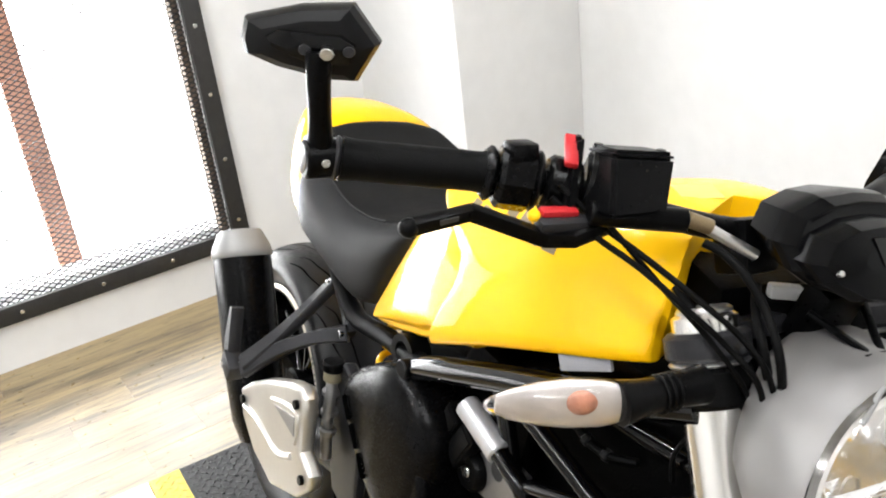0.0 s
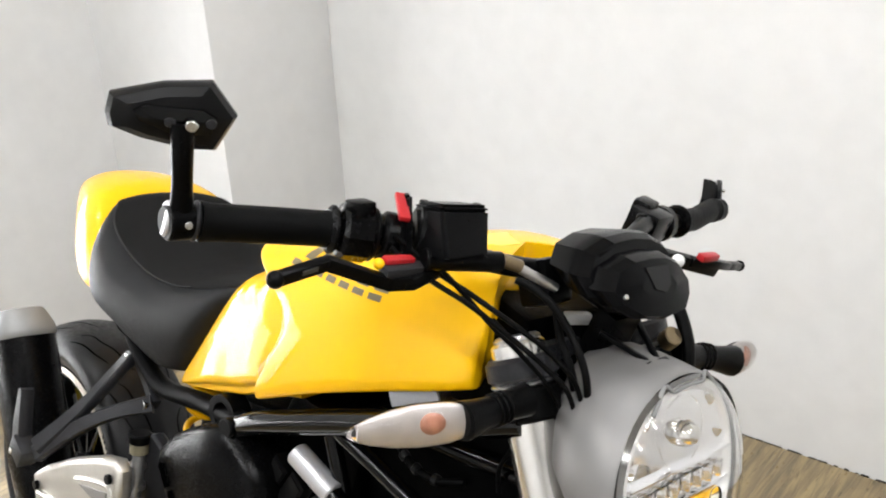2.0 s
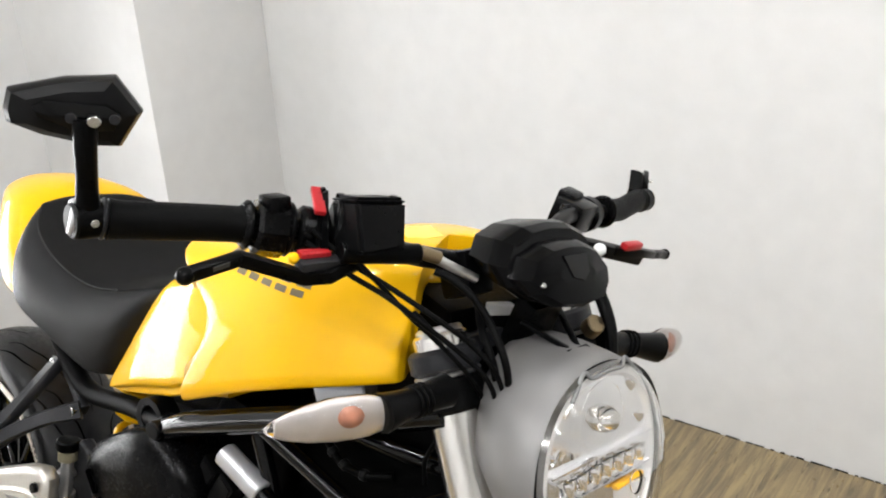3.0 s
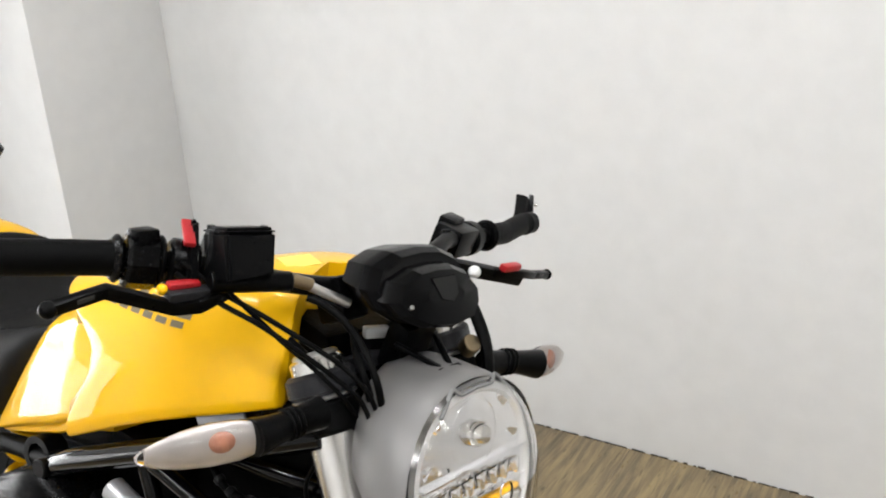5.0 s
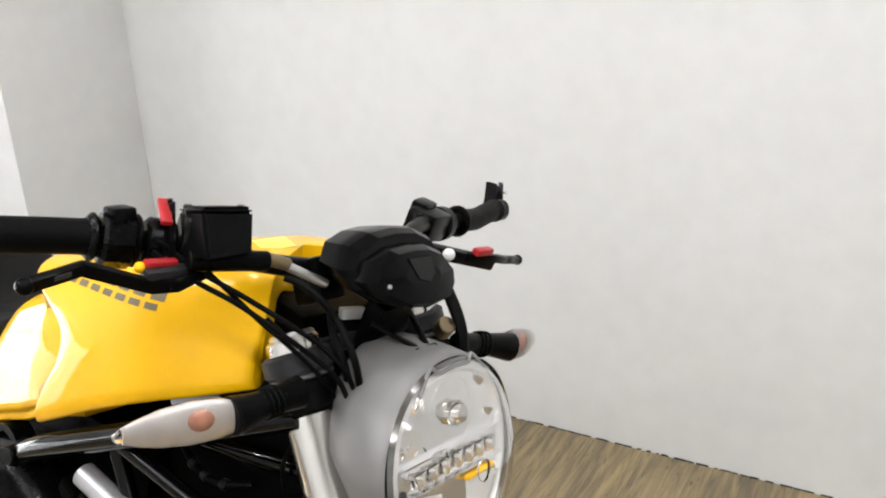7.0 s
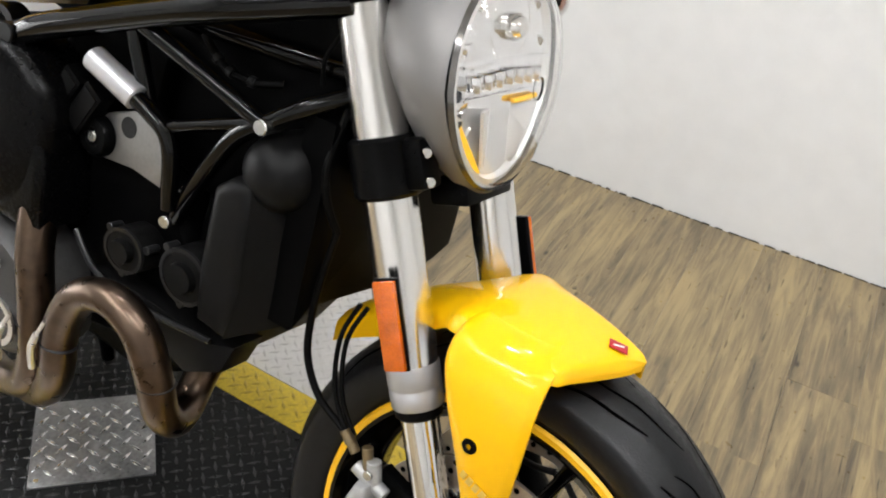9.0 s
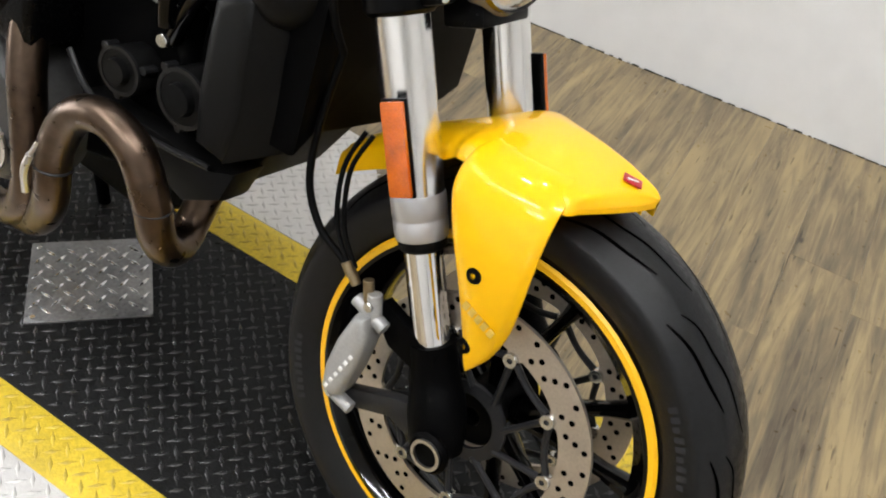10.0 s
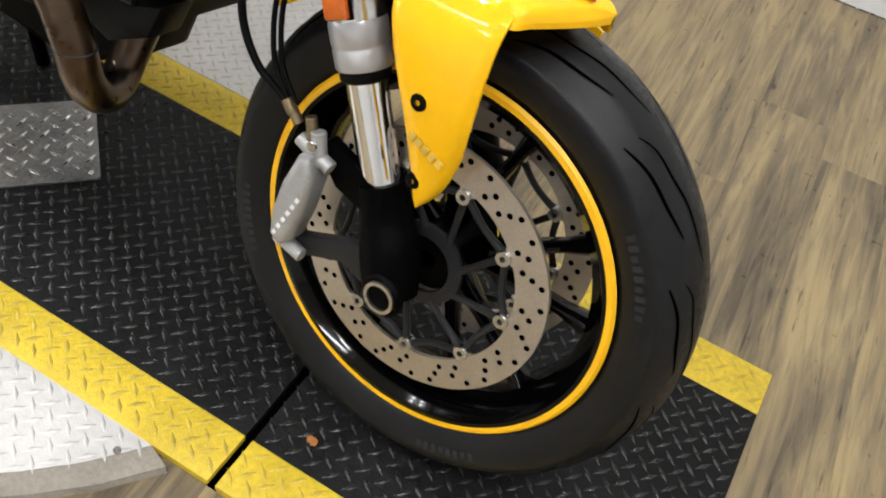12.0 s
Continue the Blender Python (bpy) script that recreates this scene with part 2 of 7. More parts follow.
def plank_material():
    m = material("wood_print_plank", (0.4, 0.325, 0.21), 0.30, 0, 0.1, 3, 0.15, 300)
    n, l = m.node_tree.nodes, m.node_tree.links
    b = n["Principled BSDF"]
    co, info = n.new("ShaderNodeTexCoord"), n.new("ShaderNodeObjectInfo")
    mp = n.new("ShaderNodeMapping")
    mp.inputs["Scale"].default_value = (3.4, 44, 1)
    shift = n.new("ShaderNodeVectorMath")
    shift.operation = "MULTIPLY_ADD"
    shift.inputs[0].default_value = (0, 0, 0)
    l.new(info.outputs["Random"], shift.inputs[0])
    shift.inputs[1].default_value = (37, 91, 13)
    l.new(co.outputs["Object"], shift.inputs[2])
    l.new(shift.outputs[0], mp.inputs["Vector"])
    grain = n.new("ShaderNodeTexNoise")
    grain.inputs["Scale"].default_value, grain.inputs["Detail"].default_value, grain.inputs["Roughness"].default_value = 1.0, 10, 0.66
    grain.inputs["Distortion"].default_value = 1.0
    l.new(mp.outputs[0], grain.inputs["Vector"])
    mp2 = n.new("ShaderNodeMapping")
    mp2.inputs["Scale"].default_value = (2.0, 11, 1)
    l.new(shift.outputs[0], mp2.inputs["Vector"])
    blotch = n.new("ShaderNodeTexNoise")
    blotch.inputs["Scale"].default_value, blotch.inputs["Detail"].default_value, blotch.inputs["Roughness"].default_value = 1.0, 8, 0.58
    blotch.inputs["Distortion"].default_value = 0.6
    l.new(mp2.outputs[0], blotch.inputs["Vector"])
    ramp = n.new("ShaderNodeValToRGB")
    e = ramp.color_ramp.elements
    e[0].position, e[0].color = 0.365, (0.082, 0.063, 0.040, 1)
    e[1].position, e[1].color = 0.62, (0.355, 0.266, 0.134, 1)
    mid = e.new(0.47)
    mid.color = (0.175, 0.133, 0.078, 1)
    mixv = n.new("ShaderNodeMath")
    mixv.operation = "MULTIPLY_ADD"
    mixv.inputs[1].default_value = 0.55
    l.new(grain.outputs["Fac"], mixv.inputs[0])
    half = n.new("ShaderNodeMath")
    half.operation = "MULTIPLY"
    half.inputs[1].default_value = 0.5
    l.new(blotch.outputs["Fac"], half.inputs[0])
    l.new(half.outputs[0], mixv.inputs[2])
    tone = n.new("ShaderNodeMath")
    tone.operation = "MULTIPLY_ADD"
    tone.inputs[1].default_value, tone.inputs[2].default_value = 0.07, -0.045
    l.new(info.outputs["Random"], tone.inputs[0])
    tot = n.new("ShaderNodeMath")
    tot.operation = "ADD"
    l.new(mixv.outputs[0], tot.inputs[0])
    l.new(tone.outputs[0], tot.inputs[1])
    l.new(tot.outputs[0], ramp.inputs["Fac"])
    # dark knots
    vor = n.new("ShaderNodeTexVoronoi")
    vor.inputs["Scale"].default_value = 1.0
    mp3 = n.new("ShaderNodeMapping")
    mp3.inputs["Scale"].default_value = (7, 16, 1)
    l.new(shift.outputs[0], mp3.inputs["Vector"])
    l.new(mp3.outputs[0], vor.inputs["Vector"])
    kn = n.new("ShaderNodeMapRange")
    kn.inputs["From Min"].default_value, kn.inputs["From Max"].default_value = 0.03, 0.11
    kn.inputs["To Min"].default_value, kn.inputs["To Max"].default_value = 0.25, 1
    l.new(vor.outputs["Distance"], kn.inputs["Value"])
    mul = n.new("ShaderNodeMix")
    mul.data_type, mul.blend_type = "RGBA", "MULTIPLY"
    mul.inputs["Factor"].default_value = 1
    l.new(ramp.outputs[0], mul.inputs[6])
    # short dark cracks along the grain
    mp4, crack, line, both = n.new("ShaderNodeMapping"), n.new("ShaderNodeTexNoise"), n.new("ShaderNodeMapRange"), n.new("ShaderNodeMath")
    mp4.inputs["Scale"].default_value = (9, 90, 1)
    crack.inputs["Scale"].default_value, crack.inputs["Detail"].default_value = 1.0, 3
    line.inputs["From Min"].default_value, line.inputs["From Max"].default_value = 0.66, 0.72
    line.inputs["To Min"].default_value, line.inputs["To Max"].default_value = 1.0, 0.42
    both.operation = "MULTIPLY"
    l.new(shift.outputs[0], mp4.inputs["Vector"])
    l.new(mp4.outputs[0], crack.inputs["Vector"])
    l.new(crack.outputs["Fac"], line.inputs["Value"])
    l.new(line.outputs[0], both.inputs[0])
    l.new(kn.outputs[0], both.inputs[1])
    l.new(both.outputs[0], mul.inputs[7])
    l.new(mul.outputs[2], b.inputs["Base Color"])
    return m


PLANK = plank_material()

# ---- shapes ----
def spline(pts, per=6, closed=False):
    """Catmull-Rom curve through points of any dimension."""
    p = [np.array(q, float) for q in pts]
    n, out = len(p), []
    for i in range(n if closed else n - 1):
        if closed:
            a, b, c, d = p[i - 1], p[i], p[(i + 1) % n], p[(i + 2) % n]
        else:
            a, b, c, d = p[max(i - 1, 0)], p[i], p[i + 1], p[min(i + 2, n - 1)]
        for k in range(per):
            t = k / per
            out.append(0.5 * (2 * b + (c - a) * t + (2 * a - 5 * b + 4 * c - d) * t * t + (3 * b - a - 3 * c + d) * t ** 3))
    if not closed:
        out.append(p[-1])
    return out


def loft(bm, rings, caps=True, closed=True):
    """Skin between rings of equal count."""
    rows = [[bm.verts.new(tuple(v)) for v in r] for r in rings]
    k = len(rows[0])
    for a, b in zip(rows, rows[1:]):
        for i in range(k if closed else k - 1):
            j = (i + 1) % k
            bm.faces.new((a[i], a[j], b[j], b[i]))
    if caps and closed:
        bm.faces.new(rows[0][::-1])
        bm.faces.new(rows[-1])
    return bm


def tube(bm, pts, r, n=12, per=6, caps=True):
    """Round rod or hose along a smooth line; r may be one radius or one a point."""
    if isinstance(r, (int, float)):
        rs = None
    else:
        rs = [q[0] for q in spline([(v,) for v in r], per)]
    line = spline(pts, per) if len(pts) > 2 or rs else [np.array(q, float) for q in pts]
    rings, up = [], None
    for i, q in enumerate(line):
        d = Vector(line[min(i + 1, len(line) - 1)] - line[max(i - 1, 0)]).normalized()
        if up is None:
            up = d.orthogonal().normalized()
        up = (up - d * up.dot(d)).normalized()
        side = d.cross(up)
        rad = r if rs is None else rs[i]
        rings.append([Vector(q) + (up * math.cos(a) + side * math.sin(a)) * rad for a in [2 * math.pi * k / n for k in range(n)]])
    return loft(bm, rings, caps)


def lathe(bm, profile, n=48, m=None, start=0.0, turn=2 * math.pi):
    """Turn (radius, along) about the local y axis."""
    m = m or Matrix()
    full = abs(turn - 2 * math.pi) < 1e-6
    rings = []
    for k in range(n if full else n + 1):
        a = start + turn * k / n
        rings.append([m @ Vector((r * math.cos(a), h, r * math.sin(a))) for r, h in profile])
    rows = [[bm.verts.new(v) for v in r] for r in rings]
    cnt = len(rows)
    for i in range(cnt if full else cnt - 1):
        a, b = rows[i], rows[(i + 1) % cnt]
        for j in range(len(profile) - 1):
            bm.faces.new((a[j], a[j + 1], b[j + 1], b[j]))
    bmesh.ops.remove_doubles(bm, verts=bm.verts, dist=1e-6)
    return bm


def cyl(bm, a, b, r, n=20, bevel=0.0):
    """Straight round bar from a to b with slightly turned ends."""
    a, b = Vector(a), Vector(b)
    d = (b - a).normalized()
    e = bevel or r * 0.12
    m = Matrix.Translation(a) @ d.to_track_quat("Y", "Z").to_matrix().to_4x4()
    L = (b - a).length
    e = min(e, L * 0.4)
    return lathe(bm, [(0, 0), (r - e, 0), (r, e), (r, L - e), (r - e, L), (0, L)], n, m)


def box(bm, size, m=None, bevel=0.003, seg=2):
    r = bmesh.ops.create_cube(bm, size=1.0, matrix=(m or Matrix()) @ Matrix.Diagonal((*size, 1)))
    if bevel:
        es = list({e for v in r["verts"] for e in v.link_edges})
        bmesh.ops.bevel(bm, geom=es, offset=bevel, segments=seg, affect="EDGES", profile=0.6)
    return bm


def prism(bm, outline, y0, y1, bevel=0.003, m=None, seg=2):
    """A plate: outline in x and z, from y0 to y1."""
    m = m or Matrix()
    lo = [bm.verts.new(m @ Vector((x, y0, z))) for x, z in outline]
    hi = [bm.verts.new(m @ Vector((x, y1, z))) for x, z in outline]
    k = len(lo)
    fs = [bm.faces.new(lo[::-1]), bm.faces.new(hi)]
    for i in range(k):
        fs.append(bm.faces.new((lo[i], lo[(i + 1) % k], hi[(i + 1) % k], hi[i])))
    bmesh.ops.recalc_face_normals(bm, faces=fs)
    if bevel:
        es = list({e for f in fs[:2] for e in f.edges})
        bmesh.ops.bevel(bm, geom=es, offset=bevel, segments=seg, affect="EDGES", profile=0.6)
    return bm


GROW = {}  # view-fitting stretch that a thing hands on to its parts


def place(m, name, bm, mat, parent=None, label="", angle=38):
    """Link a bmesh as one mesh object at the local pose m."""
    bmesh.ops.recalc_face_normals(bm, faces=bm.faces)
    me = bpy.data.meshes.new(name)
    grow = GROW.get(parent.name) if parent else None
    if grow:
        for v in bm.verts:
            v.co = grow(*v.co)
    bm.to_mesh(me)
    bm.free()
    for p in me.polygons:
        p.use_smooth = True
    me.set_sharp_from_angle(angle=radians(angle))
    me.materials.append(mat)
    ob = new(name, me)
    ob.parent = parent
    ob.matrix_local = m
    if grow:
        GROW[ob.name] = grow
    if label:
        ob["label"] = label
    return ob


def part(name, bm, mat, parent, label="", m=None, angle=38):
    return place(m or Matrix(), name, bm, mat, parent, label, angle)


def shared(name, me, m, parent=None):
    ob = new(name, me)
    ob.parent = parent
    ob.matrix_local = m
    return ob


def B():
    return bmesh.new()

# ---- the room ----
XW, YW, XE, YS, ZC = -2.69, 1.348, 3.0, -3.2, 2.75
PIER_Y = 0.870
# the walls stand a little askew to the platform
ROOM = Matrix.Translation((-2.68, 0.3, 0)) @ Matrix.Rotation(radians(2.87), 4, "Z") @ Matrix.Translation((2.68, -0.3, 0))
ZF = -0.014


def slab(name, lo, hi, mat, label, category, bevel=0.0):
    bm = B()
    c = [(a + b) / 2 for a, b in zip(lo, hi)]
    box(bm, [b - a for a, b in zip(lo, hi)], Matrix.Translation(c), bevel)
    return tagged(place(ROOM, name, bm, mat), label, category, kind="structure")


floor = slab("floor", (XW - 0.2, YS, ZF - 0.12), (XE, YW + 0.2, ZF - 0.006), CONCRETE, "dusty concrete base under wood-print plank flooring", "floor")
slab("ceiling", (XW - 0.2, YS - 0.2, ZC), (XE + 0.2, YW + 0.2, ZC + 0.1), CEILING, "plain white painted workshop ceiling", "ceiling")
slab("wall_north", (XW - 0.2, YW, ZF - 0.1), (XE + 0.2, YW + 0.2, ZC), WALL, "white painted wall with faint scuffs and grey smudges", "wall")
# east and south walls stand out of view, added to close the room
slab("wall_east", (XE, YS, ZF - 0.1), (XE + 0.2, YW, ZC), WALL, "plain white wall out of view, added to close the room", "wall")
slab("wall_south", (XW - 0.2, YS - 0.2, ZF - 0.1), (XE + 0.2, YS, ZC), WALL, "plain white wall out of view, added to close the room", "wall")
# west wall round the window opening
WY0, WY1, WZ0, WZ1 = -1.55, 0.290, 0.195, 1.095
bm = B()
for lo, hi in (((XW - 0.16, YS, ZF - 0.1), (XW, WY0, ZC)), ((XW - 0.16, WY1, ZF - 0.1), (XW, YW, ZC)),
               ((XW - 0.16, WY0, ZF - 0.1), (XW, WY1, WZ0)), ((XW - 0.16, WY0, WZ1), (XW, WY1, ZC))):
    c = [(a + b) / 2 for a, b in zip(lo, hi)]
    box(bm, [b - a for a, b in zip(lo, hi)], Matrix.Translation(c), 0)
tagged(place(ROOM, "wall_west", bm, WALL), "white painted wall pierced by a low mesh-covered window", "wall", kind="structure")
# boxed pier in the corner
bm = B()
box(bm, (0.635, YW - PIER_Y, ZC - ZF), Matrix.Translation((XW + 0.3175, (YW + PIER_Y) / 2, (ZC + ZF) / 2)), 0.004)
tagged(place(ROOM, "wall_pier", bm, WALL), "white painted boxed pier in the room corner", "pier", kind="structure")

bm = B()
x, rnd = -2.05, random.Random(4)
while x < 2.6:
    ln = rnd.uniform(0.004, 0.034)
    box(bm, (ln, 0.004, rnd.choice((0.001, 0.0015, 0.002, 0.0035))), Matrix.Translation((x + ln / 2, YW - 0.0015, ZF + 0.001)), 0)
    x += ln + rnd.choice((0.0, 0.002, 0.006, 0.016))
tagged(place(ROOM, "wall_foot_gap", bm, GAP), "ragged dark gap where the floor meets the wall", "joint", kind="structure")

# window: black timber frame with bolts, raw wood inner edge, expanded mesh
window = new("window_1")
window.matrix_world = ROOM @ Matrix.Translation((XW, 0, 0))
tagged(window, "low window behind black bolted frame and wire mesh", "window", kind="structure")
FW = 0.052
for nm, y0, y1, z0, z1 in (("window_frame", WY1 - 0.008, WY1 + FW, WZ0 - FW, WZ1 + FW), ("window_frame", WY0 - FW, WY0 + 0.008, WZ0 - FW, WZ1 + FW),
                           ("window_frame", WY0 + 0.008, WY1 - 0.008, WZ0 - FW, WZ0 + 0.006), ("window_frame", WY0 + 0.008, WY1 - 0.008, WZ1 - 0.006, WZ1 + FW)):
    bm = B()
    box(bm, (0.024, y1 - y0, z1 - z0), Matrix.Translation((0.012, (y0 + y1) / 2, (z0 + z1) / 2)), 0.003)
    part(nm, bm, FRAMEWOOD, window, "black stained timber frame strip")
for y0, y1, z0, z1 in ((WY1 - 0.034, WY1 - 0.008, WZ0 + 0.006, WZ1 - 0.006), (WY0 + 0.008, WY0 + 0.034, WZ0 + 0.006, WZ1 - 0.006)):
    bm = B()
    box(bm, (0.05, y1 - y0, z1 - z0), Matrix.Translation((-0.032, (y0 + y1) / 2, (z0 + z1) / 2)), 0.004)
    part("jamb", bm, RAWWOOD, window, "rough brown raw-wood jamb")
bm = B()
box(bm, (0.1, WY1 - WY0 - 0.07, 0.02), Matrix.Translation((-0.08, (WY0 + WY1) / 2, WZ0 + 0.012)), 0.003)
part("window_sill", bm, WALL, window)
bolt = None
for y, z in [(WY1 + 0.02, z) for z in (0.24, 0.46, 0.68, 0.90, 1.12)] + [(y, WZ0 - 0.02) for y in (0.06, -0.17, -0.42, -0.67)] + [(y, WZ1 + 0.022) for y in (0.02, -0.2, -0.45)]:
    bm = B()
    cyl(bm, (0.022, y, z), (0.030, y, z), 0.007, 10)
    part("bolt", bm, BOLT, window, "zinc bolt head")
# expanded metal mesh: crossing wires
bm = B()
my0, my1, mz0, mz1 = WY0, WY1 - 0.01, WZ0, WZ1
step, slope = 0.027, 0.52
for sgn in (1, -1):
    k = -80
    while k < 200:
        z_at = mz0 - 1.2 + k * step * 0.62
        # z = z_at + sgn * slope * (y - my0), clipped to the opening
        ya, yb = my0, my1
        za, zb = (z_at + (0 if sgn > 0 else slope * (my1 - my0))), (z_at + (slope * (my1 - my0) if sgn > 0 else 0))
        pts = [(ya, za), (yb, zb)]
        (y_a, z_a), (y_b, z_b) = pts
        t0, t1 = 0.0, 1.0
        dz = z_b - z_a
        lo, hi = (mz0 - z_a) / dz, (mz1 - z_a) / dz
        t0, t1 = max(t0, min(lo, hi)), min(t1, max(lo, hi))
        k += 1
        if t1 - t0 < 0.01:
            continue
        p0, p1 = (0.002, y_a + (y_b - y_a) * t0, z_a + dz * t0), (0.002, y_a + (y_b - y_a) * t1, z_a + dz * t1)
        tube(bm, [p0, p1], 0.0024, 4, caps=False)
part("mesh_screen", bm, WIRE, window, "expanded metal mesh of dark wire")
bm = B()
box(bm, (0.05, 0.075, 1.5), Matrix.Translation((-0.20, -0.215, 0.73)), 0.004)
post = tagged(place(ROOM @ Matrix.Translation((XW, 0, 0)), "outdoor_post", bm, PINK_POST), "terracotta coloured post outside the window", "post")
bm = B()
box(bm, (0.02, 5.5, 3.4), Matrix.Translation((XW - 1.2, -0.8, 0.9)), 0)
tagged(place(ROOM, "backdrop", bm, OUTDOOR), "overexposed white daylight outside the window", "backdrop", kind="structure")

# ceiling lamps
for tx, ty in TUBES:
    lamp = new("ceiling_light")
    lamp.location = (tx, ty, ZC)
    tagged(lamp, "white ceiling batten with three bare fluorescent tubes", "ceiling light", "ceiling lights")
    bm = B()
    box(bm, (1.25, 0.26, 0.05), Matrix.Translation((0, 0, -0.027)), 0.006)
    part("housing", bm, WHITE, lamp)
    for k in (-1, 0, 1):
        bm = B()
        cyl(bm, (-0.6, k * 0.08, -0.075), (0.6, k * 0.08, -0.075), 0.013, 10)
        part("tube", bm, LAMPGLOW, lamp, "glowing white tube")

for tx, ty in SPOTS:
    lamp = new("downlight")
    lamp.location = (tx, ty, ZC)
    tagged(lamp, "round white ceiling downlight with a glowing lens", "ceiling light", "ceiling downlights")
    bm = B()
    lathe(bm, [(0.058, 0.0), (0.078, 0.0), (0.080, -0.006), (0.074, -0.014), (0.060, -0.016), (0.058, -0.010), (0.058, 0.0)], 32, Matrix.Rotation(radians(90), 4, "X"))
    part("trim_ring", bm, WHITE, lamp)
    bm = B()
    lathe(bm, [(0, -0.012), (0.057, -0.010), (0.057, -0.002), (0, -0.002)], 32, Matrix.Rotation(radians(90), 4, "X"))
    part("lens", bm, LAMPGLOW, lamp, "glowing white lens")

# ---- the service platform ----
PX0, PX1 = -1.785, 0.447
YN0, YN1, YF0, YF1 = -0.289, -0.212, 0.235, 0.318
SEAM = -0.134


PITCH, BAR_H, BAR_L, BAR_W = 0.0300, 0.0024, 0.0145, 0.0033


def bar_places(x0, x1, y0, y1, inside=None, pitch=PITCH):
    """Centres and angles of the raised bars that lie within a box, in two crossing directions."""
    out = []
    for i in range((int(x0 / pitch) - 1) * 2, (int(x1 / pitch) + 1) * 2 + 1):
        for j in range((int(y0 / pitch) - 1) * 2, (int(y1 / pitch) + 1) * 2 + 1):
            x, y = i * pitch / 2, j * pitch / 2
            if (i + j) % 2 or not (x0 + 0.008 < x < x1 - 0.008 and y0 + 0.008 < y < y1 - 0.008) or (inside and not inside(x, y)):
                continue
            out.append((x, y, radians(45 if i % 2 else -45) + 0.05))
    return out


BAR_VERTS = ((-BAR_L, 0, 0), (0, -BAR_W, 0), (BAR_L, 0, 0), (0, BAR_W, 0), (-BAR_L * 0.55, 0, BAR_H), (BAR_L * 0.55, 0, BAR_H))
BAR_FACES = ((0, 1, 4), (1, 5, 4), (1, 2, 5), (2, 3, 5), (3, 4, 5), (3, 0, 4))


def bar_mesh(name, places, z, mat):
    vs, fs = [], []
    for x, y, a in places:
        c, s, b = math.cos(a), math.sin(a), len(vs)
        vs += [(x + u * c - v * s, y + u * s + v * c, z + w) for u, v, w in BAR_VERTS]
        fs += [tuple(b + k for k in f) for f in BAR_FACES]
    me = bpy.data.meshes.new(name)
    me.from_pydata(vs, [], fs)
    for p in me.polygons:
        p.use_smooth = True
    me.materials.append(mat)
    return me


def tread(name, mat, boxes, parent, z, inside=None, single=None, pitch=PITCH):
    """Raised bars of tread plate: each bar within the stretch `single` is a piece of its own, the rest are joined."""
    places = [q for bx in boxes for q in bar_places(*bx, inside, pitch)]
    near = [q for q in places if single and single[0] < q[0] < single[1] and single[2] < q[1] < single[3]]
    if near:
        me = bar_mesh("tread_bar", [(0, 0, 0)], 0, mat)
        for x, y, a in near:
            shared("tread_bar", me, pose(x, y, z, 0, 0, math.degrees(a)), parent)
    rest = [q for q in places if q not in near]
    if rest:
        shared(name, bar_mesh(name, rest, z, mat), Matrix(), parent)["kind"] = "stuff"


platform = new("service_platform")
tagged(platform, "motorcycle service platform of black tread plate with yellow edge stripes", "platform", kind="structure")
for x0, x1 in ((PX0, SEAM - 0.006), (SEAM + 0.006, PX1)):
    bm = B()
    box(bm, (x1 - x0, YF0 - YN1 - 0.001, 0.03), Matrix.Translation(((x0 + x1) / 2, (YF0 + YN1) / 2, -0.015)), 0.0012)
    part("tread_plate", bm, PLATE_BLACK, platform, "black tread plate, dusty")
    for y0, y1 in ((YN0, YN1), (YF0, YF1)):
        bm = B()
        box(bm, (x1 - x0, y1 - y0, 0.0305), Matrix.Translation(((x0 + x1) / 2, (y0 + y1) / 2, -0.01475)), 0.0012)
        part("edge_stripe", bm, STRIPE, platform, "worn yellow painted edge stripe")
tread("tread_pattern", PLATE_BAR, [(PX0, SEAM, YN1, YF0), (SEAM, PX1, YN1, YF0)], platform, 0.0, single=(-0.30, 0.10, -0.21, 0.08))
tread("stripe_pattern", STRIPE_BAR, [(PX0, SEAM, YN0, YN1), (SEAM, PX1, YN0, YN1), (PX0, SEAM, YF0, YF1), (SEAM, PX1, YF0, YF1)], platform, 0.0005)
bm = B()
box(bm, (0.016, YF1 - YN0, 0.01), Matrix.Translation((SEAM, (YF1 + YN0) / 2, -0.014)), 0)
part("seam", bm, GROOVE, platform, "dark gap between the plates")

bm = B()
rnd = random.Random(8)
bm.faces.new([bm.verts.new((-0.064 + (0.0075 + rnd.uniform(-0.002, 0.002)) * math.cos(k * 0.524) * 1.3, -0.169 + (0.0075 + rnd.uniform(-0.002, 0.002)) * math.sin(k * 0.524), 0.0006)) for k in range(12)])
part("rust_spot", bm, RUST, platform, "small orange rust spot on the plate")


def wing(name, outline, zt, mat, label):
    """Flat plate from an outline in x and y."""
    bm = B()
    lo = [bm.verts.new((x, y, zt - 0.012)) for x, y in outline]
    hi = [bm.verts.new((x, y, zt)) for x, y in outline]
    k = len(lo)
    bm.faces.new(lo[::-1])
    bm.faces.new(hi)
    for i in range(k):
        bm.faces.new((lo[i], lo[(i + 1) % k], hi[(i + 1) % k], hi[i]))
    return tagged(place(Matrix(), name, bm, mat), label, "tread plate")


